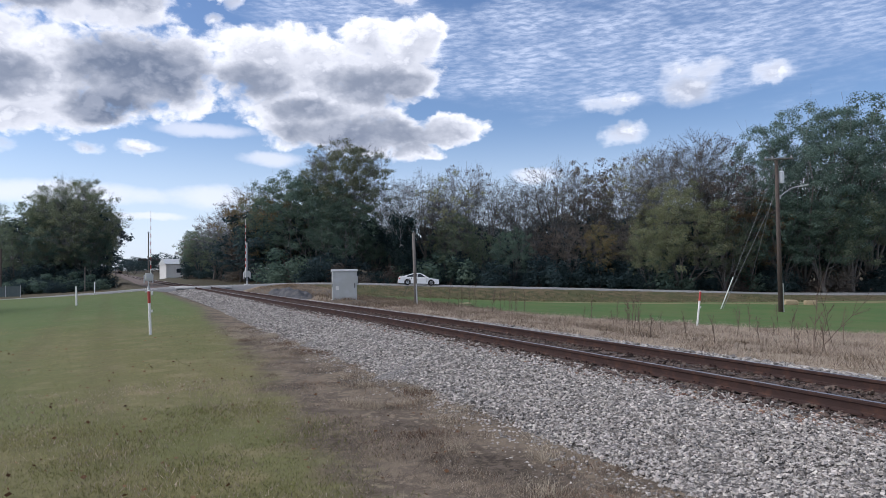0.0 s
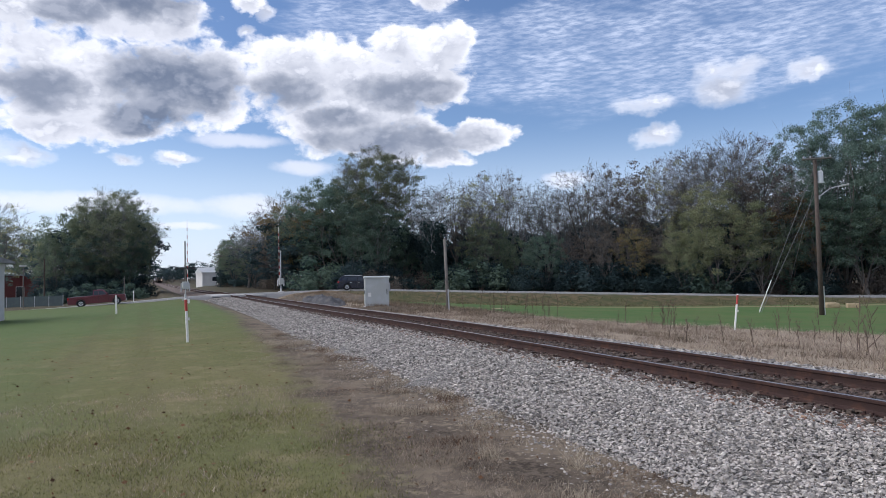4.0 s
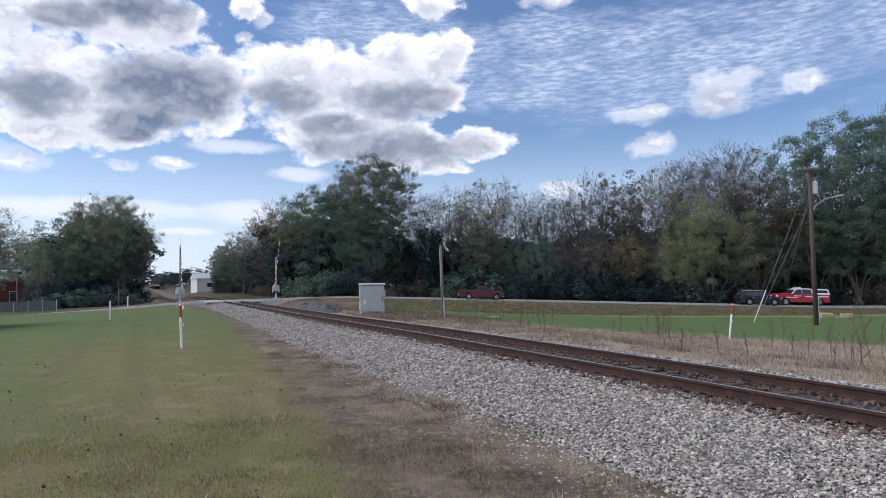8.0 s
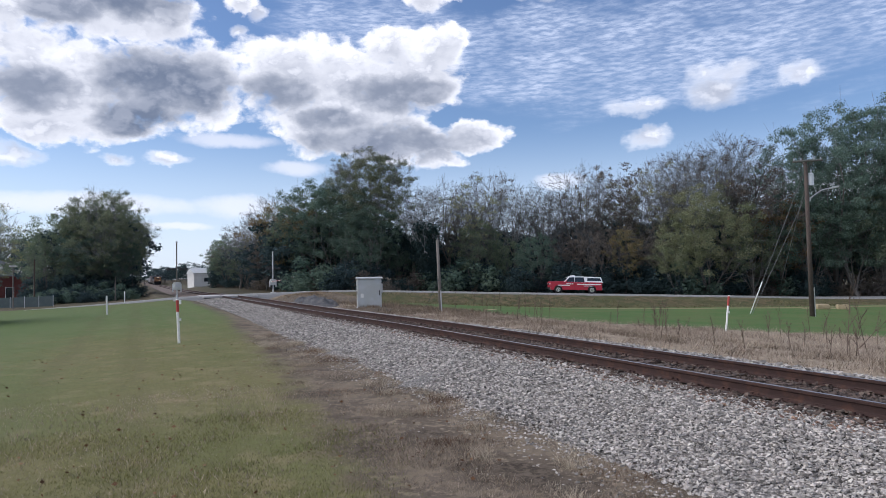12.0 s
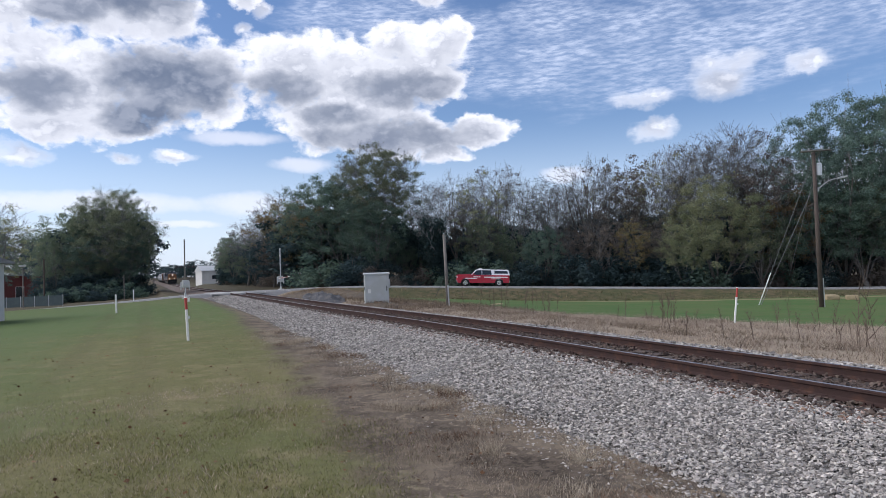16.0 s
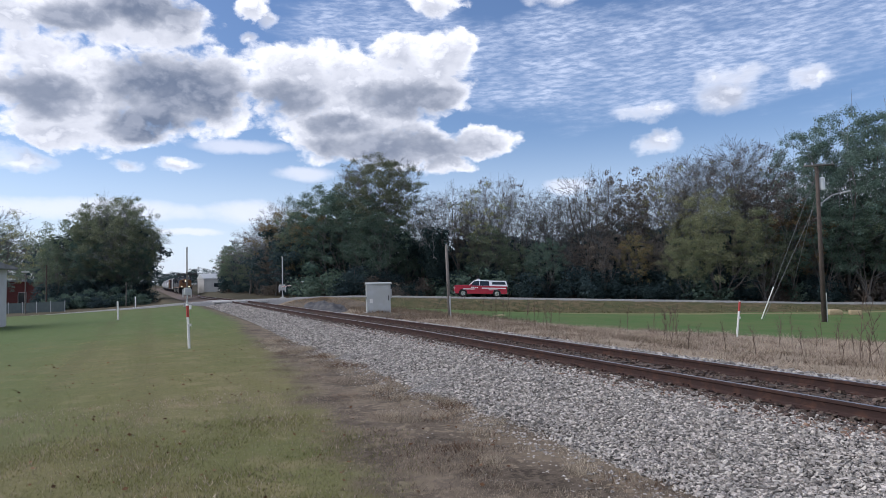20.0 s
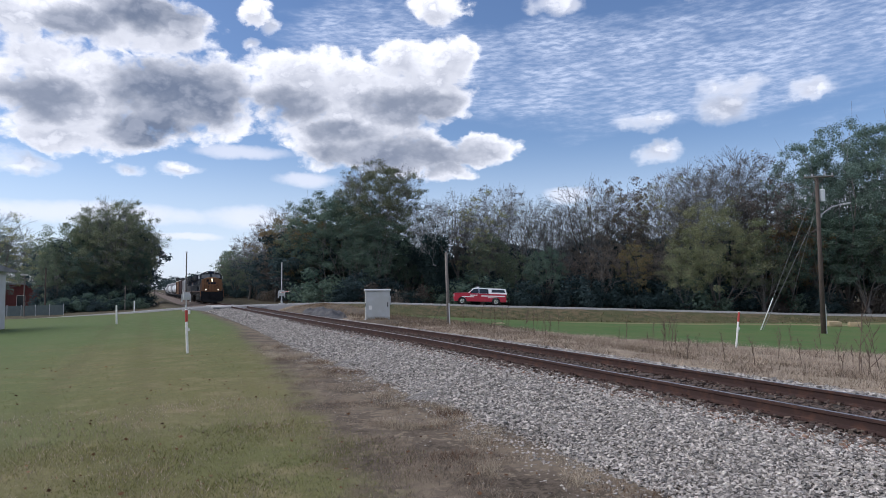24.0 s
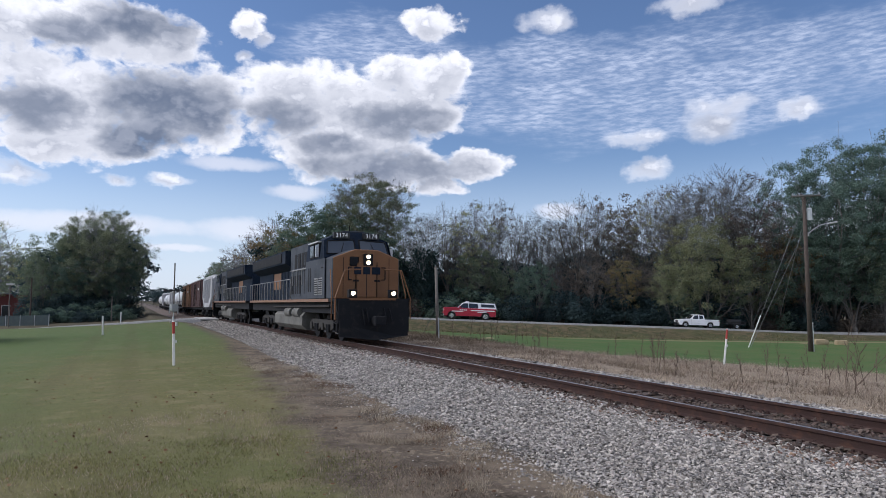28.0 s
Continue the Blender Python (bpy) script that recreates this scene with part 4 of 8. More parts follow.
# the clump across the road on the town's side
TOWN = "trees by the crossing"
for row in (("dome", -2.2, 102, 1.0, 0.86), ("olive", -4.9, 104, 1.0), ("oak", -2.4, 106, 0.8), ("olive", -1.4, 104, 0.86, 0.8), ("olive", -3.1, 104, 0.88, 0.8), ("oak", -1.0, 100, 0.6, 0.85), ("oak", -4.0, 100, 0.66), ("fill", -1.3, 110, 0.8, 0.95), ("fill", -2.5, 108, 0.86, 1.0), ("fill", -3.6, 110, 0.74), ("fill", -5.4, 110, 0.8),
            ("olive", -6.0, 100, 0.9), ("oak", -6.4, 120, 0.8), ("olive", -7.6, 140, 0.9), ("pine", -10.0, 74, 0.85, 0.75), ("sparse", -10.3, 68, 1.02, 1.2), ("olive", -11.0, 120, 0.9), ("olive", -6.9, 135, 1.0), ("olive", -8.6, 150, 1.0)):
    plant(*row, group=TOWN)
for i in range(10):
    plant("dark" if i % 3 else "olive_bush", -6.2 + i * 0.55, 90 + fill.uniform(0, 7), wide=1.3, tall=fill.uniform(1.6, 3.2), group=TOWN)
for i in range(11):
    plant("dark", -6.6 + i * 0.62, 97 + fill.uniform(0, 8), wide=1.25, tall=fill.uniform(3.2, 5.0), group=TOWN)
# far trees at the end of the line
for t, deep, tall in ((-0.4, 400, 11), (0.6, 480, 13), (1.4, 450, 10), (2.0, 520, 12), (2.6, 430, 9.5), (3.2, 360, 8.5), (1.9, 380, 8), (3.8, 290, 9)):
    plant("fill", t, deep, 1.0, 1.7, "far trees at the end of the line", tall)
for ob, a, b in SIZES:
    ob.scale = (a, a, b)


# ---------------- things beside the line ----------------
WHITE_PAINT = material("weathered_white_paint", (0.72, 0.71, 0.68), 0.6, spots=((3.0, (0.5, 0.47, 0.42), 0.5, 0.75, 0.5), (25.0, (0.6, 0.57, 0.52), 0.5, 0.7, 0.5)), bump=0.15)
RED_PAINT = material("faded_red_band", (0.36, 0.045, 0.035), 0.7, spots=((6.0, (0.22, 0.05, 0.045), 0.5, 0.7, 0.6),))
ALUMINIUM = material("dull_aluminium", (0.42, 0.428, 0.41), 0.45, 0.35, spots=((1.5, (0.5, 0.52, 0.54), 0.4, 0.7, 0.6), (12.0, (0.42, 0.43, 0.44), 0.6, 0.8, 0.4)), bump=0.06, bump_scale=8)
GALVANISED = material("galvanised_steel", (0.45, 0.46, 0.48), 0.5, 0.5, spots=((9.0, (0.33, 0.34, 0.36), 0.45, 0.7, 0.6),))
DARK_METAL = material("dark_metal", (0.035, 0.035, 0.038), 0.55, 0.3, spots=((8.0, (0.07, 0.065, 0.06), 0.5, 0.7, 0.6),))
POLE_WOOD = material("weathered_pole_wood", (0.07, 0.052, 0.043), 0.9, spots=((2.0, (0.04, 0.03, 0.026), 0.45, 0.7, 0.7), (30.0, (0.11, 0.09, 0.075), 0.5, 0.7, 0.5)), bump=0.4, bump_scale=25)
GREY_WOOD = material("grey_pole_wood", (0.16, 0.145, 0.13), 0.9, spots=((2.0, (0.1, 0.09, 0.08), 0.45, 0.7, 0.7),), bump=0.4, bump_scale=25)
EARTH = material("brown_earth", (0.1, 0.075, 0.052), 0.95, spots=((1.2, (0.155, 0.12, 0.082), 0.45, 0.7, 0.7), (9.0, (0.07, 0.07, 0.055), 0.48, 0.66, 0.7)), bump=0.8, bump_scale=8)
RUBBLE = material("grey_asphalt_rubble", (0.05, 0.051, 0.056), 0.9, spots=((3.0, (0.14, 0.13, 0.12), 0.45, 0.7, 0.6), (18.0, (0.09, 0.09, 0.1), 0.5, 0.7, 0.6)), bump=1.0, bump_scale=9)
BALE = material("straw_bale", (0.33, 0.265, 0.16), 0.95, spots=((9.0, (0.27, 0.2, 0.11), 0.45, 0.7, 0.7),), bump=0.8, bump_scale=30)
SIDING = material("grey_siding", (0.5, 0.5, 0.51), 0.7, spots=((2.0, (0.42, 0.42, 0.43), 0.4, 0.7, 0.6),), bump=0.1)
SHINGLE = material("grey_roofing", (0.22, 0.22, 0.235), 0.85, spots=((3.0, (0.15, 0.15, 0.16), 0.45, 0.7, 0.7),), bump=0.4)
# brick red lowered in colour to carry the shade the building stands in
BRICK = material("shaded_red_brick", (0.13, 0.035, 0.03), 0.85, spots=((1.0, (0.09, 0.03, 0.026), 0.45, 0.7, 0.7), (25.0, (0.17, 0.06, 0.05), 0.5, 0.7, 0.5)), bump=0.3)
STUCCO = material("white_block_wall", (0.52, 0.51, 0.48), 0.8, spots=((0.8, (0.42, 0.4, 0.38), 0.45, 0.7, 0.6),), bump=0.1)
GLASS = material("dark_window_glass", (0.025, 0.03, 0.035), 0.08, 0.0, spec=0.8)
CHAIN = material("fence_fabric", (0.07, 0.095, 0.1), 0.7, 0.2, spots=((3.0, (0.1, 0.13, 0.125), 0.45, 0.7, 0.6),))
STRAND = material("steel_strand", (0.2, 0.2, 0.21), 0.6, 0.2)
WIRE = material("black_wire", (0.03, 0.03, 0.032), 0.6)


def at_ground(x, y, rx=0, ry=0, rz=0, sink=0.0):
    return pose(x, y, height(x, y) - sink, rx, ry, rz)


def witness_post(x, y, lean_x, lean_y, tall):
    post = thing("marker_post", at_ground(x, y, lean_x, lean_y, 12), "leaning white plastic marker post with a red top", "marker post", "red-topped marker posts")
    bm = bmesh.new()
    rod(bm, (0, 0, -0.3), (0, 0, tall * 0.71), 0.042, seg=10)
    part("shaft", bm, WHITE_PAINT, post, smooth=False)
    bm = bmesh.new()
    rod(bm, (0, 0, tall * 0.71), (0, 0, tall - 0.04), 0.046, seg=10)
    part("band", bm, RED_PAINT, post, "faded red sleeve")
    bm = bmesh.new()
    rod(bm, (0, 0, tall - 0.04), (0, 0, tall), 0.05, 0.03, seg=10)
    part("cap", bm, WHITE_PAINT, post)
    bm = bmesh.new()
    box(bm, -0.02, 0.09, -0.055, -0.045, tall * 0.5, tall * 0.56)
    part("tag", bm, WHITE_PAINT, post, "small white tag")
    return post


witness_post(-7.40, 24.19, 0, -2.2, 1.46)
witness_post(15.32, 22.74, 3, 7.0, 1.6)

# small white bollards along the road
bollard = thing("bollard", at_ground(-10.41, 48.89, 0, -1.5), "thin white roadside post on the lawn", "post", "white roadside posts")
bm = bmesh.new()
rod(bm, (0, 0, -0.2), (0, 0, 1.12), 0.055, seg=10)
part("shaft", bm, WHITE_PAINT, bollard)
bm = bmesh.new()
rod(bm, (0, 0, 1.12), (0, 0, 1.2), 0.058, 0.04, seg=10)
part("cap", bm, WHITE_PAINT, bollard)
copy_thing(bollard, at_ground(-9.8, 76.0, 1))


def signal_cabinet():
    w, d, h = 1.42, 1.1, 1.72
    cab = thing("signal_cabinet", pose(4.2, 39.7, -0.36, 0, 0, -14), "grey aluminium railway signal cabinet on a concrete base", "cabinet")
    boxed("base", (-w / 2 - 0.08, w / 2 + 0.08, -d / 2 - 0.08, d / 2 + 0.08, -0.5, 0.04), CONCRETE, cab, "concrete plinth", 0.02)
    boxed("body", (-w / 2, w / 2, -d / 2, d / 2, 0.042, h), ALUMINIUM, cab, bevel=0.012)
    bm = bmesh.new()
    o = [(-d / 2 - 0.07, h + 0.002), (d / 2 + 0.07, h + 0.002), (d / 2 + 0.07, h + 0.06), (0, h + 0.13), (-d / 2 - 0.07, h + 0.06)]
    slab(bm, o, -w / 2 - 0.07, w / 2 + 0.07)
    part("roof", bm, ALUMINIUM, cab, "shallow overhanging metal lid")
    door = boxed("door", (-w / 2 + 0.05, w / 2 - 0.05, -d / 2 - 0.025, -d / 2 - 0.003, 0.16, h - 0.06), ALUMINIUM, cab, bevel=0.006)
    boxed("handle", (w / 2 - 0.16, w / 2 - 0.12, -d / 2 - 0.07, -d / 2 - 0.027, 0.75, 1.05), DARK_METAL, door, "dark latch handle")
    for z in (0.4, 0.95, 1.45):
        boxed("hinge", (-w / 2 + 0.02, -w / 2 + 0.06, -d / 2 - 0.045, -d / 2 - 0.005, z - 0.06, z + 0.06), GALVANISED, door)
    side = boxed("door", (-w / 2 - 0.022, -w / 2 - 0.003, -d / 2 + 0.06, d / 2 - 0.06, 0.16, h - 0.06), ALUMINIUM, cab, bevel=0.006)
    boxed("handle", (-w / 2 - 0.06, -w / 2 - 0.024, -d / 2 + 0.14, -d / 2 + 0.18, 0.8, 1.0), DARK_METAL, side, "dark latch handle")
    boxed("notice", (-w / 2 + 0.16, -w / 2 + 0.34, -d / 2 - 0.031, -d / 2 - 0.027, 0.62, 0.86), WHITE_PAINT, door, "small pale notice plate")
    boxed("junction_box", (w / 2 + 0.003, w / 2 + 0.1, -0.2, 0.12, 0.9, 1.42), GALVANISED, cab, "grey junction box")
    return cab


signal_cabinet()

# short grey pole with wires cut off, beside the cabinet
post = thing("wooden_pole", at_ground(7.97, 37.54, 0, -1.8), "short grey wooden pole in the dry grass", "pole")
bm = bmesh.new()
rod(bm, (0, 0, -0.5), (0, 0, 4.3), 0.105, 0.085, seg=12)
part("shaft", bm, GREY_WOOD, post, smooth=True)
bm = bmesh.new()
rod(bm, (0, 0, 4.3), (0, 0, 4.36), 0.1, 0.06, seg=12)
part("pole_top", bm, GREY_WOOD, post)
boxed("conduit", (-0.03, 0.03, -0.17, -0.12, 0.0, 1.3), GALVANISED, post, "grey conduit strapped to the pole")
bm = bmesh.new()
rod(bm, (-0.06, -0.11, 2.0), (-1.3, -0.3, 0.0), 0.012, seg=5)
part("guy_wire", bm, WIRE, post)
thin = thing("thin_pole", at_ground(13.7, 91.6), "thin grey pole at the edge of the woods", "pole")
bm = bmesh.new()
rod(bm, (0, 0, -0.4), (0, 0, 3.6), 0.07, 0.055, seg=8)
part("shaft", bm, GREY_WOOD, thin)
thin2 = thing("thin_pole", at_ground(-11.2, 97.0), "thin grey pole before the dark trees", "pole")
bm = bmesh.new()
rod(bm, (0, 0, -0.4), (0, 0, 3.2), 0.06, 0.05, seg=8)
part("shaft", bm, GREY_WOOD, thin2)


def utility_pole():
    x, y, tall = 38.31, 36.1, 12.0
    pole = thing("utility_pole", at_ground(x, y, 0, -0.6, 0), "dark wooden utility pole with crossarm, transformer and street light", "utility pole")
    bm = bmesh.new()
    rod(bm, (0, 0, -0.8), (0, 0, tall), 0.19, 0.13, seg=14)
    part("shaft", bm, POLE_WOOD, pole, smooth=True)
    # the crossarm lies nearly across the view
    u = Vector((0.97, -0.22, 0.06)).normalized()
    n = Vector((-u.y, u.x, 0)).normalized()
    arm_z = tall - 0.12

    def on(p, off=0.0, dz=0.0):
        q = u * p + n * off
        return (q.x, q.y, arm_z + q.z + dz)

    bm = bmesh.new()
    rod(bm, on(-1.25, -0.2), on(1.35, -0.2), 0.075, seg=6)
    arm = part("crossarm", bm, GREY_WOOD, pole, "weathered wooden crossarm")
    for s in (-1, 1):
        bm = bmesh.new()
        rod(bm, on(s * 0.55, -0.2), (0, -0.1, arm_z - 0.55), 0.025, seg=6)
        part("brace", bm, GREY_WOOD, arm)
    for p in (-1.15, -0.55, 0.6, 1.2):
        bm = bmesh.new()
        q = on(p, -0.2)
        rod(bm, q, (q[0], q[1], q[2] + 0.16), 0.02, seg=6)
        rod(bm, (q[0], q[1], q[2] + 0.12), (q[0], q[1], q[2] + 0.24), 0.055, 0.035, seg=8)
        part("insulator", bm, GALVANISED, arm, "grey insulator")
    bm = bmesh.new()
    c = Vector((0.34, -0.15, tall - 1.95))
    rod(bm, c, c + Vector((0, 0, 0.85)), 0.2, seg=14)
    rod(bm, c + Vector((0, 0, 0.85)), c + Vector((0, 0, 0.93)), 0.21, 0.12, seg=14)
    can = part("transformer", bm, material("transformer_grey", (0.55, 0.57, 0.6), 0.5, 0.1), pole, "light grey can transformer")
    bm = bmesh.new()
    rod(bm, c + Vector((0.05, 0, 0.93)), c + Vector((0.05, 0, 1.2)), 0.045, 0.03, seg=8)
    part("bushing", bm, GALVANISED, can)
    bm = bmesh.new()
    rod(bm, (0.1, -0.05, c.z + 0.5), c + Vector((-0.1, 0, 0.5)), 0.04, seg=6)
    part("bracket", bm, GALVANISED, can)
    # street light on a bowed arm
    bm = bmesh.new()
    pts = [(0.15, -0.1, 8.95), (0.55, -0.15, 9.25), (1.2, -0.25, 9.62), (1.8, -0.35, 9.78), (2.2, -0.4, 9.8)]
    for p, q in zip(pts, pts[1:]):
        rod(bm, p, q, 0.035, seg=8)
    lamp_arm = part("lamp_arm", bm, GALVANISED, pole, "bowed grey lamp arm")
    bm = bmesh.new()
    box(bm, -0.38, 0.38, -0.13, 0.13, -0.07, 0.07, 0.05, pose(2.5, -0.46, 9.88, 0, -10, -12))
    part("lamp_head", bm, ALUMINIUM, lamp_arm, "pale cobra-head street light")
    boxed("base_plate", (0.1, 0.22, -0.16, -0.04, 8.8, 9.1), GALVANISED, pole)
    bm = bmesh.new()
    rod(bm, (0.22, -0.08, -0.2), (0.22, -0.08, 2.2), 0.045, seg=8)
    part("ground_guard", bm, WHITE_PAINT, pole, "white plastic ground wire guard")
    # guy wires
    for top, foot in ((11.4, (-0.65, 5.2, 0.0)), (9.4, (-0.6, 5.05, 0.0)), (10.2, (33.0, 30.4, -0.2))):
        bm = bmesh.new()
        rod(bm, (0, 0, top), foot, 0.022, seg=5)
        part("guy_wire", bm, STRAND, pole)
    bm = bmesh.new()
    a, b = Vector((-0.65, 5.2, 0.0)), Vector((-0.5, 4.0, 2.65))
    rod(bm, a, b, 0.045, seg=8)
    part("guy_marker", bm, WHITE_PAINT, pole, "white plastic guy wire marker")
    # wires to the next pole, out of view
    for p in (-1.15, 1.2):
        bm = bmesh.new()
        q = Vector(on(p, -0.2, 0.22))
        far = q + Vector((55, -14, 0.5))
        last = q
        for i in range(1, 13):
            s = i / 12
            nxt = q.lerp(far, s) - Vector((0, 0, 4 * 1.1 * s * (1 - s)))
            rod(bm, last, nxt, 0.012, seg=4, caps=False)
            last = nxt
        part("power_line", bm, WIRE, pole)
    return pole


utility_pole()


GATE_ARMS = []


def crossing_signal(x, y, rz, tall_mast, arm_long, label):
    sig = thing("crossing_signal", at_ground(x, y, 0, 0, rz), label, "crossing signal", "crossing signals")
    boxed("foundation", (-0.3, 0.3, -0.3, 0.3, -0.4, 0.22), CONCRETE, sig, "concrete footing", 0.03)
    bm = bmesh.new()
    rod(bm, (0, 0, 0.2), (0, 0, tall_mast - 0.25), 0.062, seg=10)
    mast = part("mast", bm, GREY_WOOD if tall_mast > 5.2 else GALVANISED, sig, "grey mast")
    bm = bmesh.new()
    rod(bm, (0, 0, 0.22), (0, 0, 0.55), 0.12, 0.09, seg=10)
    part("junction_base", bm, ALUMINIUM, sig)
    # gate arm standing upright beside the mast
    boxed("gate_mechanism", (-0.28, 0.3, -0.34, 0.1, 1.05, 1.75), ALUMINIUM, sig, "white gate motor box", 0.02)
    for s in (-0.36, 0.36):
        boxed("counterweight", (s - 0.05, s + 0.05, -0.26, 0.04, 0.85, 1.6), GALVANISED, sig, "grey counterweight arm", 0.015)
    bm = bmesh.new()
    rod(bm, (0, 0, -0.5), (0, 0, arm_long), 0.045, 0.022, seg=6)
    arm = part("gate_arm", bm, WHITE_PAINT, sig, "white gate arm with red bands")
    arm.matrix_basis = pose(0.2, 0.1, 1.45)
    n = 7
    for i in range(n):
        z = 0.7 + (arm_long - 1.0) * i / n
        bm = bmesh.new()
        rod(bm, (0, 0, z), (0, 0, z + 0.35), 0.046 - 0.003 * i, 0.045 - 0.003 * i, seg=6)
        part("red_band", bm, RED_PAINT, arm)
    GATE_ARMS.append(arm)
    bm = bmesh.new()
    rod(bm, (-0.85, -0.08, 3.0), (0.85, -0.08, 3.0), 0.035, seg=8)
    bar = part("lamp_crossarm", bm, DARK_METAL, sig)
    for s in (-0.75, -0.3, 0.3, 0.75):
        for face in (-1, 1):
            if abs(s) < 0.5 and face > 0:
                continue
            bm = bmesh.new()
            rod(bm, (s, face * 0.12 - 0.08, 3.0), (s, face * 0.15 - 0.08, 3.0), 0.15, seg=16)
            rod(bm, (s, face * 0.15 - 0.08, 3.02), (s, face * 0.4 - 0.08, 3.02), 0.085, 0.075, seg=12)
            part("flasher", bm, DARK_METAL, bar, "round black flasher with hood")
    bm = bmesh.new()
    rod(bm, (0, 0, tall_mast - 0.25), (0, 0, tall_mast - 0.1), 0.09, 0.08, seg=10)
    part("bell", bm, ALUMINIUM, sig)
    return sig


crossing_signal(-5.25, 68.7, 0, 5.7, 6.1, "railway crossing signal whose gate comes down, beside the lawn")
crossing_signal(6.0, 81.8, 180, 5.15, 6.35, "railway crossing signal whose gate comes down, before the woods")
# relay box near the crossing
relay = thing("relay_box", at_ground(-5.44, 64.5, rz=10), "small white relay box on a post by the crossing", "equipment box")
bm = bmesh.new()
rod(bm, (0, 0, -0.3), (0, 0, 1.25), 0.05, seg=8)
part("post", bm, GALVANISED, relay)
boxed("housing", (-0.26, 0.26, -0.2, 0.2, 1.25, 1.8), ALUMINIUM, relay, "white metal housing", 0.02)
boxed("dial", (-0.15, 0.15, -0.212, -0.202, 1.38, 1.68), GALVANISED, relay)
stub = thing("pipe_stub", at_ground(-5.4, 60.5), "small white pipe stub in the grass", "pipe")
bm = bmesh.new()
rod(bm, (0, 0, -0.1), (0, 0, 0.35), 0.09, seg=10)
part("tube", bm, WHITE_PAINT, stub)


def mound(name, x, y, rx, ry, h, mat, label, seed, rz=0, rough=0.12, tufts=0):
    """A lumpy heap with an uneven rim; dead grass grows on it where tufts are given."""
    n, rings = 72, 26
    verts = [(0, 0, h)]
    for r in range(1, rings + 1):
        t = r / rings
        for i in range(n):
            a = 2 * math.pi * i / n
            k = 1 + 0.12 * math.sin(3 * a + seed) + 0.07 * math.sin(5 * a)
            px, py = math.cos(a) * rx * t * k, math.sin(a) * ry * t * k
            lump = noise.noise(Vector((px * 0.7, py * 0.7, seed))) + 0.6 * noise.noise(Vector((px * 1.9, py * 1.9, seed + 3))) + 0.35 * noise.noise(Vector((px * 4.5, py * 4.5, seed + 7)))
            verts.append((px, py, h * (1 - t * t) ** 1.1 + rough * lump * (1 - t ** 3) - 0.3 * t ** 4))
    bm = bmesh.new()
    vs = [bm.verts.new(v) for v in verts]
    for i in range(n):
        bm.faces.new((vs[0], vs[1 + i], vs[1 + (i + 1) % n]))
    for r in range(rings - 1):
        for i in range(n):
            a, b = 1 + r * n + i, 1 + r * n + (i + 1) % n
            bm.faces.new((vs[a], vs[a + n], vs[b + n], vs[b]))
    ob = part(name, bm, mat, smooth=tufts > 0)
    ob.matrix_basis = pose(x, y, height(x, y) - 0.02, 0, 0, rz)
    tagged(ob, label, "mound")
    if tufts:
        rng = np.random.default_rng(seed)
        p = np.array(verts)[rng.integers(0, len(verts), tufts)] + rng.normal(0, 0.12, (tufts, 3)) * np.array([1, 1, 0.1])
        a = rng.uniform(0, 6.28, (2, tufts))
        tall, w = rng.uniform(0.05, 0.2, tufts), 0.012
        v = np.stack([p - np.c_[np.cos(a[0]) * w, np.sin(a[0]) * w, 0 * w * a[0]], p + np.c_[np.cos(a[0]) * w, np.sin(a[0]) * w, 0 * w * a[0]], p + np.c_[np.cos(a[1]) * tall * 0.5, np.sin(a[1]) * tall * 0.5, tall]], 1)
        tagged(mesh_from("dead_grass", v.reshape(-1, 3), np.arange(3 * tufts).reshape(-1, 3), DRY_TUFT, ob), kind="stuff")
    return ob


DRY_TUFT = leaf_material("dry_mound_blades", (0.2, 0.15, 0.1), vary=0.4, glow=0.1, second=(0.36, 0.28, 0.19))
mound("earth_mound", 5.6, 59.0, 4.6, 9.5, 0.64, EARTH, "low brown mound of earth and dead grass by the crossing", 3, 0, 0.1, 9000)
mound("earth_pad", 4.3, 39.2, 2.6, 2.2, 0.3, EARTH, "low bare earth pad around the signal cabinet", 12, 0, 0.05, 1400)
mound("asphalt_mound", 3.9, 52.5, 1.6, 5.5, 0.62, RUBBLE, "grey heap of broken asphalt at the mound's foot", 6, 4, 0.32)

mound("sand_patch", 49.6, 44.0, 3.9, 0.5, 0.06, BALE, "thin pale strip of sand and straw on the field", 9, -34, 0.02)
mound("dry_patch", 15.2, 45.4, 2.6, 0.35, 0.06, BALE, "pale strip of dead straw on the field", 8, 41, 0.02)

# straw heaps on the field
for i, (x, y, w, turn) in enumerate(((48.8, 43.1, 0.6, -30), (49.4, 43.8, 0.55, -10), (50.0, 42.0, 0.5, -42))):
    bm = bmesh.new()
    box(bm, -w, w, -0.4, 0.4, -0.1, 0.44, 0.17)
    bmesh.ops.subdivide_edges(bm, edges=bm.edges[:], cuts=2, use_grid_fill=True)
    for v in bm.verts:
        v.co += Vector((0.05, 0.05, 0.06)) * noise.noise(v.co * 3.0 + Vector((i * 5.0, 0, 0)))
    b = part("straw_bale", bm, BALE)
    b.matrix_basis = at_ground(x, y, 0, 0, turn)
    tagged(b, "tan loaf-shaped heap of straw lying in the green field", "straw", "straw on the field")


# ---------------- buildings ----------------


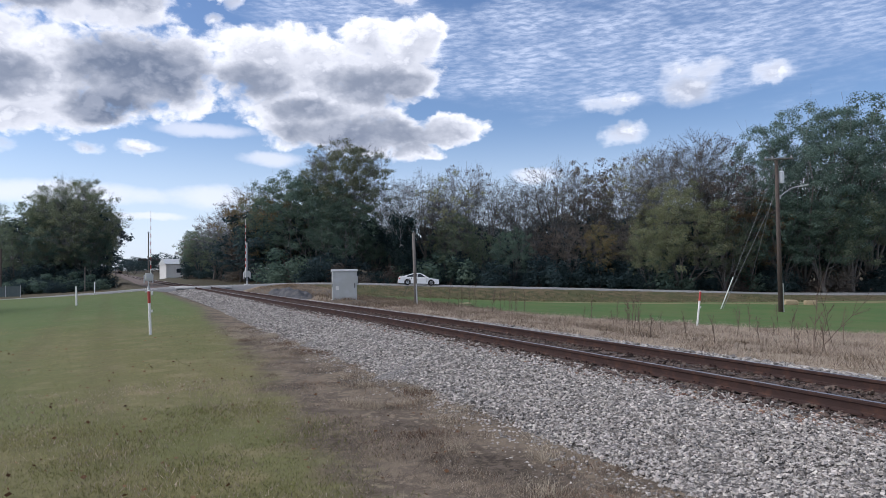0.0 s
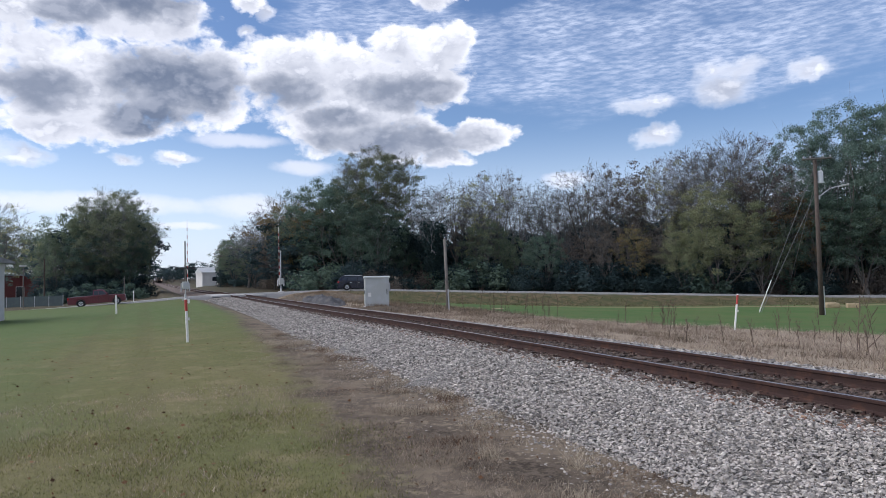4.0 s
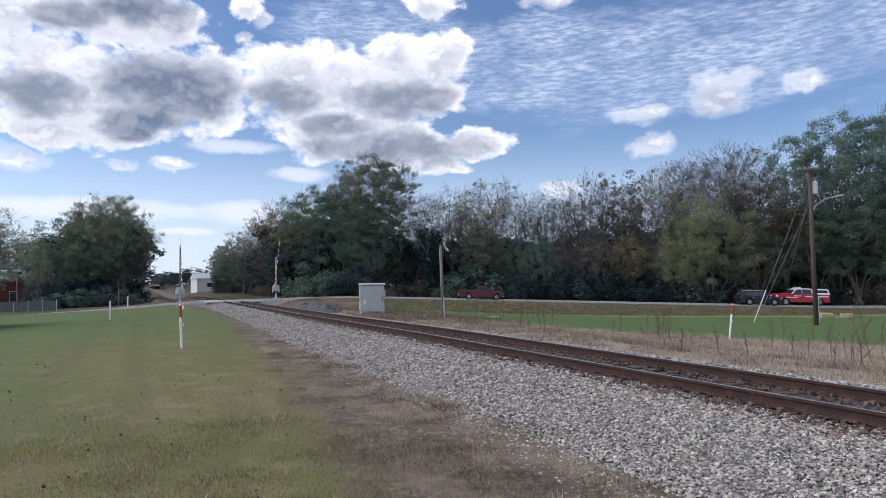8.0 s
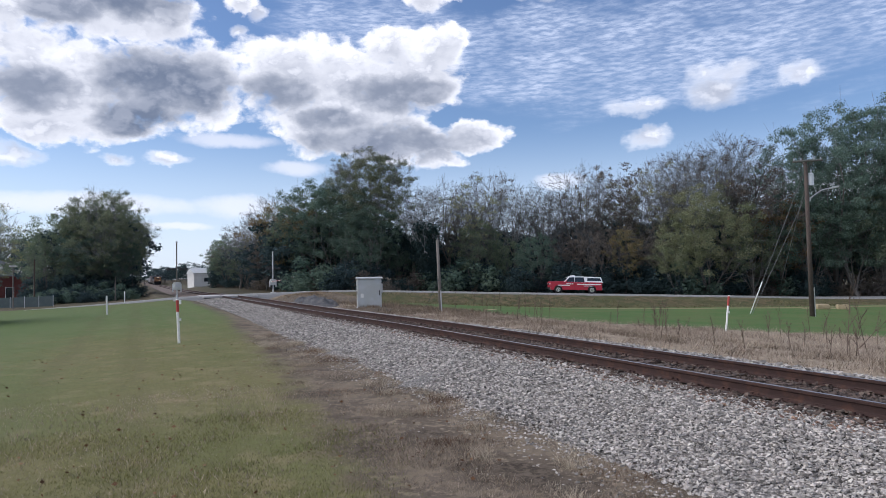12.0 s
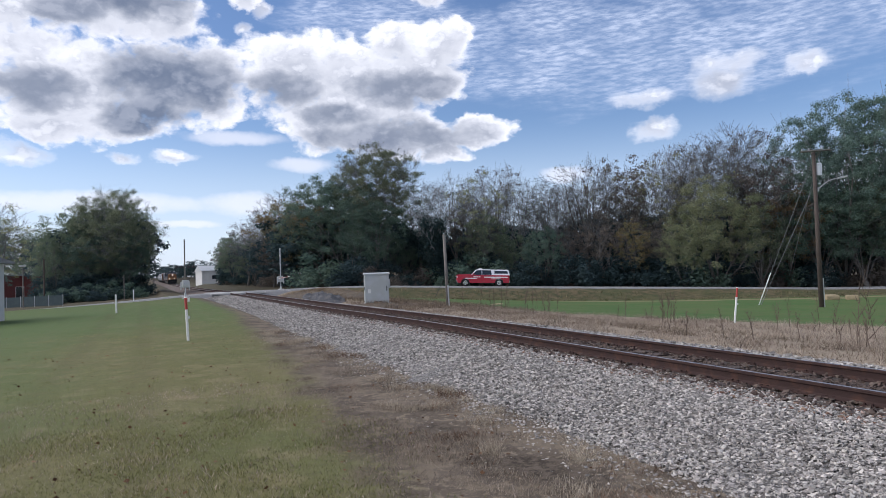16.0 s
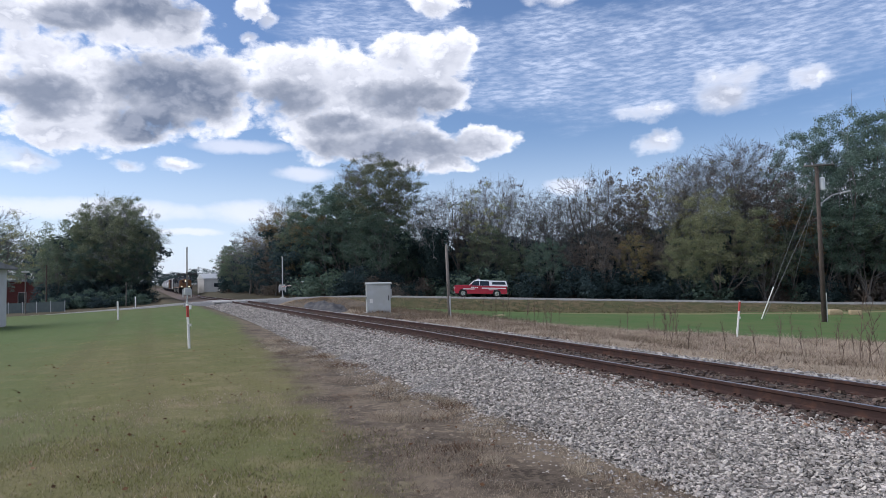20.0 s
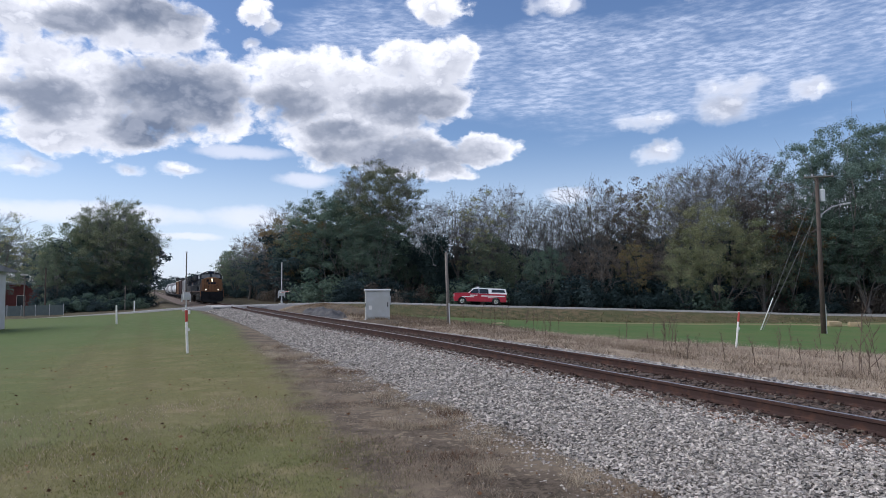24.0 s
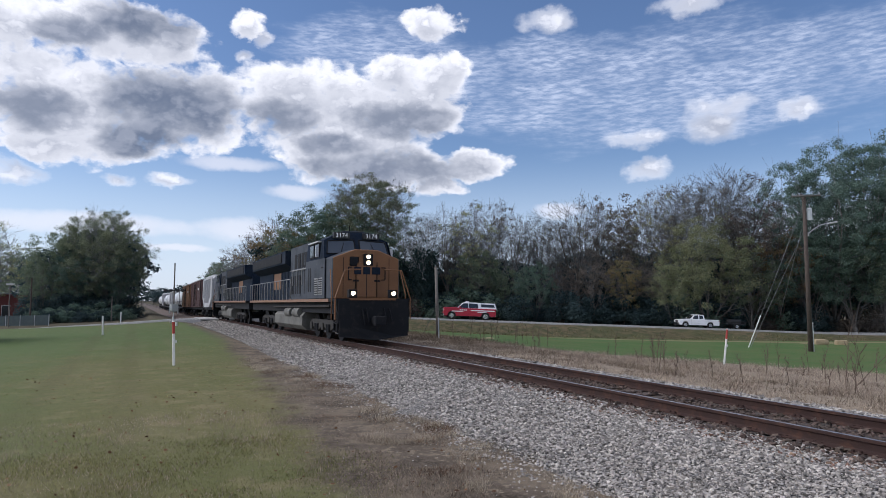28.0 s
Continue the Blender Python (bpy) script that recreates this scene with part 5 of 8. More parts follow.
def simple_building(name, x, y, rz, w, d, h, wall, roof, label, openings, eave=0.3, pitch=0.0, category="building"):
    b = thing(name, at_ground(x, y, 0, 0, rz), label, category)
    boxed("wall", (-w / 2, w / 2, -d / 2, d / 2, -0.6, h), wall, b)
    if pitch:
        bm = bmesh.new()
        o = [(-d / 2 - eave, h + 0.003), (d / 2 + eave, h + 0.003), (d / 2 + eave, h + 0.12), (0, h + pitch), (-d / 2 - eave, h + 0.12)]
        slab(bm, o, -w / 2 - eave, w / 2 + eave)
        part("roof", bm, roof, b)
    else:
        boxed("roof", (-w / 2 - eave, w / 2 + eave, -d / 2 - eave, d / 2 + eave, h + 0.003, h + 0.25), roof, b)
    for kind, x0, x1, z0, z1 in openings:
        fr = boxed(kind, (x0 - 0.06, x1 + 0.06, -d / 2 - 0.05, -d / 2 - 0.003, z0 - 0.06, z1 + 0.06), WHITE_PAINT, b, bevel=0.01)
        boxed("pane" if kind == "window" else "leaf", (x0, x1, -d / 2 - 0.075, -d / 2 - 0.053, z0, z1), GLASS, fr)
    return b


simple_building("shed", -19.2, 48.2, -10, 4.0, 5.0, 3.6, SIDING, SHINGLE, "pale grey sided shed with an overhanging roof on the lawn", [], 0.45, 0.4, "shed")
simple_building("brick_building", -33.0, 150.0, 8, 20, 12, 4.2, BRICK, SHINGLE, "long dark red brick building behind the trees", [("window", -8, -6.4, 1.2, 2.4), ("window", -3, -1.4, 1.2, 2.4), ("door", 2, 3.2, 0, 2.2), ("window", 6, 7.6, 1.2, 2.4)], 0.4, 0.0)
simple_building("white_building", 9.6, 197.0, 4, 10, 12, 3.4, STUCCO, ALUMINIUM, "low white block building with a pale metal roof beside the line", [("window", -2.5, -0.6, 1.2, 2.3), ("door", 2.4, 3.5, 0, 2.2)], 0.25, 1.5)


def street_lamp(x, y, tall):
    lamp = thing("street_lamp", at_ground(x, y), "thin grey street lamp beside the road", "street lamp")
    bm = bmesh.new()
    rod(bm, (0, 0, -0.3), (0, 0, tall), 0.08, 0.06, seg=8)
    part("pole", bm, GREY_WOOD, lamp)
    boxed("lamp_head", (-0.4, 0.3, -0.14, 0.14, tall - 0.02, tall + 0.18), ALUMINIUM, lamp, "pale lamp head", 0.04)


street_lamp(-21.8, 92.9, 4.9)
pole2 = thing("wooden_pole", at_ground(-20.9, 103.4), "dark wooden pole before the brick building", "pole")
bm = bmesh.new()
rod(bm, (0, 0, -0.3), (0, 0, 6.0), 0.11, 0.09, seg=8)
part("shaft", bm, POLE_WOOD, pole2)


def fence():
    f = thing("fence", Matrix.Identity(4), "low grey-green screened fence beyond the road", "fence")
    a, b = Vector((-27.5, 99.5)), Vector((-18.0, 95.7))
    n = 6
    for i in range(n + 1):
        p = a.lerp(b, i / n)
        z = height(p.x, p.y)
        bm = bmesh.new()
        rod(bm, (p.x, p.y, z - 0.2), (p.x, p.y, z + 1.35), 0.04, seg=6)
        part("post", bm, GALVANISED, f)
        if i < n:
            q = a.lerp(b, (i + 1) / n)
            bm = bmesh.new()
            d = (q - p).normalized()
            nrm = Vector((-d.y, d.x)) * 0.015
            zs = [z, height(q.x, q.y)]
            vs = []
            for s in (-1, 1):
                vs.append([bm.verts.new((c.x + nrm.x * s, c.y + nrm.y * s, h)) for c, h in ((p, zs[0] + 0.03), (q, zs[1] + 0.03), (q, zs[1] + 1.25), (p, zs[0] + 1.25))])
            bm.faces.new(vs[0])
            bm.faces.new(vs[1][::-1])
            for k in range(4):
                bm.faces.new((vs[0][k], vs[1][k], vs[1][(k + 1) % 4], vs[0][(k + 1) % 4]))
            part("panel", bm, CHAIN, f, "grey-green screen")


fence()


# ---------------- road vehicles ----------------
def paint(name, colour, rough=0.3, metal=0.0):
    return material(name, colour, rough, metal, spots=((1.5, tuple(c * 0.85 for c in colour), 0.45, 0.75, 0.4),), coat=0.4)


CAR_WHITE, CAR_BLACK, CAR_MAROON, CAR_RED = paint("white_car_paint", (0.8, 0.8, 0.8)), paint("black_car_paint", (0.009, 0.011, 0.024), 0.25), paint("maroon_car_paint", (0.1, 0.012, 0.022), 0.35), paint("fire_red_paint", (0.4, 0.012, 0.034))
TYRE = material("tyre_rubber", (0.015, 0.015, 0.016), 0.85)
RIM = material("alloy_rim", (0.5, 0.51, 0.53), 0.35, 0.6)
CHROME = material("chrome_trim", (0.7, 0.7, 0.72), 0.15, 0.95)
PLASTIC = material("black_plastic", (0.02, 0.02, 0.022), 0.6)
HEADLAMP = material("clear_headlamp", (0.75, 0.76, 0.78), 0.12)
TAIL = material("red_tail_lamp", (0.35, 0.01, 0.012), 0.2)
DECAL = material("white_reflective_band", (0.78, 0.78, 0.76), 0.5)


def arch(yc, r, zc, zb, n=8):
    """Points of a wheel arch, from its rear foot over to its front foot."""
    lo = math.asin(max(-1, min(1, (zb - zc) / r)))
    return [(yc - r * math.cos(lo + (math.pi - 2 * lo) * i / n), zc + r * math.sin(lo + (math.pi - 2 * lo) * i / n)) for i in range(n + 1)]


def body_part(name, upper, rear, front, wheel_r, zb, half, mat, parent, label="", bevel=0.05):
    """The lower body: the upper outline from the nose back to the tail, with two wheel arches below."""
    tail, nose = upper[-1], upper[0]
    bottom = [(tail[0] + 0.04, zb)] + arch(rear, wheel_r + 0.07, wheel_r, zb) + arch(front, wheel_r + 0.07, wheel_r, zb) + [(nose[0] - 0.06, zb)]
    o = bottom + upper
    bm = bmesh.new()
    slab(bm, o, -half, half)
    if bevel:
        edges = [e for e in bm.edges if abs(e.verts[0].co.x - e.verts[1].co.x) < 1e-5 and min(v.co.z for v in e.verts) > zb + wheel_r * 0.7]
        bmesh.ops.bevel(bm, geom=edges, offset=bevel, segments=2, profile=0.6, affect="EDGES")
    return part(name, bm, mat, parent, label)


def cabin_part(name, outline, z0, z1, h0, h1, mat, parent, label=""):
    """The cabin above the belt line, narrowing to the roof."""
    bm = bmesh.new()
    vs = slab(bm, outline, -1, 1)
    for v in bm.verts:
        t = (v.co.z - z0) / (z1 - z0)
        v.co.x *= h0 + (h1 - h0) * max(0, min(1, t))
    edges = [e for e in bm.edges if min(v.co.z for v in e.verts) > z0 + 0.02]
    bmesh.ops.bevel(bm, geom=edges, offset=0.04, segments=2, profile=0.6, affect="EDGES")
    return part(name, bm, mat, parent, label)


def side_pane(name, outline, z0, z1, h0, h1, mat, parent, out=0.008, label=""):
    """A flat pane on one side of the cabin: the sign of out gives the side."""
    s = 1 if out > 0 else -1
    bm = bmesh.new()
    rings = []
    for extra in (abs(out), -0.02):
        ring = []
        for y, z in outline:
            t = max(0, min(1, (z - z0) / (z1 - z0)))
            ring.append(bm.verts.new((s * (h0 + (h1 - h0) * t + extra), y, z)))
        rings.append(ring)
    bm.faces.new(rings[0])
    bm.faces.new(rings[1][::-1])
    n = len(outline)
    for i in range(n):
        bm.faces.new((rings[0][i], rings[0][(i + 1) % n], rings[1][(i + 1) % n], rings[1][i]))
    bmesh.ops.recalc_face_normals(bm, faces=bm.faces[:])
    return part(name, bm, mat, parent, label)


def wheel(parent, x, y, r, wide, rim=RIM):
    """A wheel on its axle: turned about its own x axis."""
    s = 1 if x > 0 else -1
    bm = bmesh.new()
    rod(bm, (-wide / 2, 0, 0), (wide / 2, 0, 0), r, seg=24)
    bmesh.ops.bevel(bm, geom=[e for e in bm.edges if abs(e.verts[0].co.x - e.verts[1].co.x) < 1e-4], offset=0.03, segments=2, affect="EDGES")
    w = part("wheel", bm, TYRE, parent, "black tyre on its rim")
    w.matrix_basis = pose(x, y, r)
    bm = bmesh.new()
    rod(bm, (s * (wide / 2 - 0.02), 0, 0), (s * (wide / 2 + 0.012), 0, 0), r * 0.62, r * 0.58, seg=20)
    part("rim", bm, rim, w, "silver rim")
    for i in range(5):
        bm = bmesh.new()
        a = i * math.tau / 5
        box(bm, s * (wide / 2 + 0.014) - 0.004, s * (wide / 2 + 0.014) + 0.004, -0.03, 0.03, r * 0.15, r * 0.5, 0.0, pose(0, 0, 0, math.degrees(a), 0, 0))
        part("slot", bm, PLASTIC, w)
    return w


VEHICLE_WHEELS = {}


def sized(spec, k):
    """The same vehicle with every length multiplied by k."""
    def grown(v):
        if isinstance(v, (int, float)):
            return v * k
        return type(v)(grown(w) for w in v) if isinstance(v, (list, tuple)) else v
    return {key: grown(v) for key, v in spec.items()}


def vehicle(name, label, category, spec):
    """A car or pickup, its nose towards +y, its origin on the road at its middle."""
    v = thing(name, Matrix.Identity(4), label, category)
    L, W, r, zb = spec["length"], spec["width"] / 2, spec["wheel"], spec["clear"]
    f, b = L / 2, -L / 2
    fa, ra = f - spec["front"], b + spec["rear"]
    col = spec["paint"]
    lower = [(f + y if side == "f" else b + y, z) for side, y, z in spec["upper"]]
    body = body_part("body", lower, ra, fa, r, zb, W, col, v)
    z0, z1 = spec["belt"], spec["roof"]
    h0, h1 = W - 0.06, W - spec.get("tumble", 0.22)
    cab = [(f + y if side == "f" else b + y, z) for side, y, z in spec["cabin"]]
    cabin = cabin_part("cabin", cab, z0, z1, h0, h1, spec.get("cabin_paint", col), v)
    for outline in spec["panes"]:
        o = [(f + y if side == "f" else b + y, z) for side, y, z in outline]
        for s in (0.008, -0.008):
            side_pane("side_window", o, z0, z1, h0, h1, GLASS, cabin, s)
    for nm, low, high in spec["glass"]:
        bm = bmesh.new()
        q = []
        for side, y, z in (low, high):
            t = max(0, min(1, (z - z0) / (z1 - z0)))
            hw = h0 + (h1 - h0) * t - 0.1
            yy = f + y if side == "f" else b + y
            q.append((hw, yy, z))
        push = 0.012 if nm == "windscreen" else -0.012
        vs = [bm.verts.new((s * hw, yy + push + d, z + 0.008)) for d in (0, -push * 2) for hw, yy, z in q for s in (-1, 1)]
        a = vs[:4]
        c = vs[4:]
        bm.faces.new((a[0], a[1], a[3], a[2]))
        bm.faces.new((c[2], c[3], c[1], c[0]))
        for i, j in ((0, 1), (1, 3), (3, 2), (2, 0)):
            bm.faces.new((a[i], a[j], c[j], c[i]))
        bmesh.ops.recalc_face_normals(bm, faces=bm.faces[:])
        part(nm, bm, GLASS, cabin)
    ws = []
    for y in (fa, ra):
        for s in (-1, 1):
            ws.append(wheel(v, s * (W - 0.11), y, r, 0.22, spec.get("rim", RIM)))
    VEHICLE_WHEELS[v.name] = (ws, r)
    zl = spec["lamp"]
    for s in (-1, 1):
        boxed("headlamp", (s * (W - 0.25) - 0.2, s * (W - 0.25) + 0.2, f - 0.22, f + 0.012, zl - 0.09, zl + 0.07), HEADLAMP, v, "clear headlamp", 0.02)
        boxed("tail_lamp", (s * (W - 0.12) - 0.12, s * (W - 0.12) + 0.125, b - 0.012, b + 0.14, zl - 0.02, zl + spec.get("tail", 0.16)), TAIL, v, "red tail lamp", 0.02)
        boxed("mirror", (s * (W + 0.02) - 0.06, s * (W + 0.02) + 0.12, f - spec["mirror"] - 0.1, f - spec["mirror"] + 0.06, z0 + 0.02, z0 + 0.2), spec.get("mirror_paint", col), v, "", 0.03)
    for y0, y1 in ((f - 0.14, f + 0.05), (b - 0.05, b + 0.12)):
        boxed("bumper", (-W + 0.04, W - 0.04, y0, y1, zb + 0.02, zb + 0.26), spec.get("bumper", col), v, "", 0.03)
    boxed("grille", (-0.45, 0.45, f - 0.1, f + 0.016, zl - 0.18, zl + 0.04), spec.get("grille", PLASTIC), v, "", 0.01)
    for y in spec["seams"]:
        for s in (-1, 1):
            boxed("door_seam", (s * W - 0.004, s * W + 0.004, f + y - 0.008, f + y + 0.008, zb + 0.12, z0 - 0.04), PLASTIC, v)
            boxed("door_handle", (s * W - 0.005, s * W + 0.03, f + y + 0.1, f + y + 0.27, z0 - 0.16, z0 - 0.12), spec.get("handle", col), v)
    boxed("underbody", (-W + 0.1, W - 0.1, b + 0.3, f - 0.3, zb - 0.03, zb + 0.3), PLASTIC, v)
    return v


SEDAN = dict(length=4.75, width=1.82, wheel=0.33, clear=0.2, front=0.9, rear=1.02, paint=CAR_WHITE, belt=0.92, roof=1.44, lamp=0.68, mirror=1.55, tumble=0.3,
             upper=[("f", 0.0, 0.45), ("f", -0.02, 0.66), ("f", -0.35, 0.79), ("f", -1.25, 0.93), ("b", 0.75, 0.98), ("b", 0.12, 0.98), ("b", 0.0, 0.8), ("b", 0.02, 0.4)],
             cabin=[("f", -1.15, 0.9), ("f", -1.7, 1.24), ("f", -2.15, 1.41), ("f", -2.6, 1.45), ("b", 1.75, 1.41), ("b", 1.1, 1.23), ("b", 0.4, 1.0), ("b", 0.4, 0.9)],
             panes=[[("f", -1.55, 0.95), ("f", -2.12, 1.33), ("f", -2.55, 1.37), ("f", -2.55, 0.95)], [("f", -2.62, 0.95), ("f", -2.62, 1.37), ("b", 1.75, 1.33), ("b", 1.0, 1.1), ("b", 0.9, 0.97)]],
             glass=[("windscreen", ("f", -1.28, 0.95), ("f", -2.0, 1.36)), ("rear_window", ("b", 0.5, 1.03), ("b", 1.6, 1.38))], seams=[-1.5, -2.6, -3.5])
SUV = dict(length=4.85, width=1.94, wheel=0.37, clear=0.24, front=0.88, rear=1.02, paint=CAR_BLACK, belt=1.05, roof=1.7, lamp=0.85, mirror=1.6, tumble=0.26, handle=CHROME,
           upper=[("f", 0.0, 0.5), ("f", -0.02, 0.8), ("f", -0.25, 0.95), ("f", -1.3, 1.08), ("b", 0.1, 1.1), ("b", 0.0, 0.9), ("b", 0.02, 0.45)],
           cabin=[("f", -1.2, 1.02), ("f", -2.0, 1.6), ("f", -2.5, 1.69), ("b", 0.75, 1.66), ("b", 0.4, 1.6), ("b", 0.06, 1.08), ("b", 0.06, 1.02)],
           panes=[[("f", -1.6, 1.1), ("f", -2.15, 1.52), ("f", -2.6, 1.58), ("f", -2.6, 1.1)], [("f", -2.68, 1.1), ("f", -2.68, 1.58), ("b", 1.2, 1.56), ("b", 1.1, 1.1)], [("b", 1.02, 1.12), ("b", 1.12, 1.55), ("b", 0.75, 1.5), ("b", 0.5, 1.2)]],
           glass=[("windscreen", ("f", -1.28, 1.09), ("f", -1.95, 1.56)), ("rear_window", ("b", 0.1, 1.14), ("b", 0.38, 1.55))], seams=[-1.55, -2.64, -3.6])
PICKUP_OLD = dict(length=5.35, width=1.88, wheel=0.36, clear=0.32, front=0.85, rear=1.2, paint=CAR_MAROON, belt=1.08, roof=1.66, lamp=0.84, mirror=1.72, tumble=0.22, bumper=CHROME, grille=CHROME,
                  upper=[("f", 0.0, 0.55), ("f", -0.02, 0.95), ("f", -0.2, 1.0), ("f", -1.55, 1.1), ("f", -3.0, 1.1), ("f", -3.05, 1.08), ("b", 0.02, 1.06), ("b", 0.0, 0.55)],
                  cabin=[("f", -1.5, 1.05), ("f", -2.0, 1.58), ("f", -2.3, 1.66), ("f", -2.95, 1.65), ("f", -3.05, 1.1), ("f", -3.05, 1.05)],
                  panes=[[("f", -1.75, 1.12), ("f", -2.1, 1.53), ("f", -2.5, 1.56), ("f", -2.5, 1.12)], [("f", -2.56, 1.12), ("f", -2.56, 1.56), ("f", -2.88, 1.54), ("f", -2.94, 1.12)]],
                  glass=[("windscreen", ("f", -1.56, 1.12), ("f", -1.97, 1.54)), ("rear_window", ("f", -3.04, 1.14), ("f", -2.98, 1.55))], seams=[-1.62, -2.53])
FIRE = dict(length=6.1, width=2.03, wheel=0.44, clear=0.42, front=0.95, rear=1.2, paint=CAR_RED, belt=1.32, roof=1.98, lamp=1.1, mirror=1.85, tumble=0.22, bumper=CHROME, grille=CHROME, cabin_paint=CAR_WHITE, rim=CHROME,
            upper=[("f", 0.0, 0.6), ("f", -0.02, 1.25), ("f", -0.15, 1.36), ("f", -1.6, 1.42), ("f", -1.7, 1.36), ("b", 0.02, 1.32), ("b", 0.0, 0.62)],
            cabin=[("f", -1.5, 1.28), ("f", -2.15, 1.88), ("f", -2.5, 1.98), ("f", -4.1, 1.97), ("f", -4.2, 1.3), ("f", -4.2, 1.28)],
            panes=[[("f", -1.74, 1.36), ("f", -2.28, 1.87), ("f", -2.86, 1.91), ("f", -2.86, 1.36)], [("f", -2.92, 1.36), ("f", -2.92, 1.9), ("f", -3.96, 1.89), ("f", -4.04, 1.36)]],
            glass=[("windscreen", ("f", -1.58, 1.36), ("f", -2.12, 1.85)), ("rear_window", ("f", -4.19, 1.38), ("f", -4.13, 1.85))], seams=[-1.75, -2.85, -4.0])
RANGER = dict(length=5.1, width=1.78, wheel=0.35, clear=0.34, front=0.82, rear=1.15, paint=CAR_WHITE, belt=1.06, roof=1.66, lamp=0.84, mirror=1.6, tumble=0.2, bumper=CHROME,
              upper=[("f", 0.0, 0.55), ("f", -0.02, 0.92), ("f", -0.18, 0.98), ("f", -1.4, 1.08), ("b", 0.02, 1.06), ("b", 0.0, 0.55)],
              cabin=[("f", -1.35, 1.03), ("f", -1.9, 1.58), ("f", -2.2, 1.66), ("f", -3.15, 1.65), ("f", -3.25, 1.08), ("f", -3.25, 1.03)],
              panes=[[("f", -1.65, 1.1), ("f", -2.0, 1.53), ("f", -2.45, 1.57), ("f", -2.45, 1.1)], [("f", -2.58, 1.12), ("f", -2.58, 1.56), ("f", -3.02, 1.54), ("f", -3.08, 1.12)]],
              glass=[("windscreen", ("f", -1.42, 1.1), ("f", -1.86, 1.55)), ("rear_window", ("f", -3.24, 1.14), ("f", -3.18, 1.55))], seams=[-1.5, -2.5])

SEDAN, SUV, PICKUP_OLD, RANGER = sized(SEDAN, 0.94), sized(SUV, 0.95), sized(PICKUP_OLD, 0.94), sized(RANGER, 0.93)
sedan = vehicle("sedan", "white four-door sedan driving along the road", "car", SEDAN)
suv = vehicle("suv", "dark blue-black SUV with roof rails on the road", "car", SUV)
for s in (-0.72, 0.72):
    boxed("roof_rail", (s - 0.02, s + 0.02, -1.55, 0.35, 1.6, 1.66), CHROME, suv, "silver roof rail")
old_pickup = vehicle("pickup_truck", "old maroon extended-cab pickup truck", "pickup truck", PICKUP_OLD)
fire_truck = vehicle("pickup_truck", "red fire department pickup with white stripe and topper", "pickup truck", FIRE)
white_pickup = vehicle("pickup_truck", "white extended-cab pickup truck pulling a small trailer", "pickup truck", RANGER)
# open beds
for v, spec, back in ((old_pickup, PICKUP_OLD, -3.1), (white_pickup, RANGER, -3.3)):
    f = spec["length"] / 2
    boxed("bed_liner", (-0.76, 0.76, -f + 0.1, f + back - 0.05, spec["belt"] - 0.02, spec["belt"] + 0.012), PLASTIC, v, "dark bed floor")
# white topper, band, light bar and letters in plain bars on the red truck
top = [(-1.02, 1.32), (-1.06, 1.98), (-2.95, 1.96), (-3.13, 1.34), (-3.13, 1.32)]
topper = cabin_part("topper", top, 1.32, 1.98, 0.97, 0.84, CAR_WHITE, fire_truck, "white bed topper")
for s in (0.008, -0.008):
    side_pane("topper_window", [(-1.3, 1.5), (-1.32, 1.84), (-2.8, 1.82), (-2.92, 1.5)], 1.32, 1.98, 0.97, 0.84, GLASS, topper, s)
boxed("cabin_roof", (-0.78, 0.78, -0.9, 0.62, 1.97, 2.01), CAR_WHITE, fire_truck, "white roof panel", 0.015)
boxed("light_bar", (-0.6, 0.6, 0.1, 0.42, 2.01, 2.14), HEADLAMP, fire_truck, "low emergency light bar", 0.03)
for s in (-1, 1):
    x = s * 1.015
    boxed("side_band", (x - 0.006, x + 0.006, -2.9, -0.1, 1.02, 1.14), DECAL, fire_truck, "white reflective band")
    boxed("side_band", (x - 0.006, x + 0.006, -2.0, -0.9, 0.86, 0.93), DECAL, fire_truck, "white reflective band")
    boxed("side_band", (x - 0.006, x + 0.006, 0.75, 2.1, 0.9, 1.0), DECAL, fire_truck, "white reflective band")
    for k in range(4):
        boxed("lettering_bar", (x - 0.008, x + 0.008, 0.35 + 0.22 * k, 0.5 + 0.22 * k, 1.06, 1.2), DECAL, fire_truck, "white lettering")


def trailer():
    t = thing("trailer", Matrix.Identity(4), "small black utility trailer behind the pickup", "trailer")
    boxed("bed", (-0.75, 0.75, -1.1, 1.0, 0.52, 0.62), PLASTIC, t, "", 0.01)
    for s in (-0.74, 0.74):
        boxed("side_rail", (s - 0.02, s + 0.02, -1.1, 1.0, 0.85, 0.9), PLASTIC, t)
        for y in (-1.05, -0.05, 0.95):
            boxed("stake", (s - 0.02, s + 0.02, y - 0.02, y + 0.02, 0.62, 0.85), PLASTIC, t)
        boxed("fender", (s * 1.1 - 0.1, s * 1.1 + 0.1, -0.45, 0.35, 0.64, 0.68), PLASTIC, t, "", 0.01)
    boxed("end_rail", (-0.75, 0.75, -1.13, -1.1, 0.62, 0.92), PLASTIC, t)
    boxed("load", (-0.55, 0.55, -0.7, 0.6, 0.62, 1.1), PLASTIC, t, "dark covered load", 0.12)
    bm = bmesh.new()
    rod(bm, (0, 0.95, 0.55), (0, 2.0, 0.55), 0.04, seg=6)
    part("drawbar", bm, PLASTIC, t)
    ws = [wheel(t, s * 0.86, -0.05, 0.3, 0.16) for s in (-1, 1)]
    VEHICLE_WHEELS[t.name] = (ws, 0.3)
    return t


small_trailer = trailer()


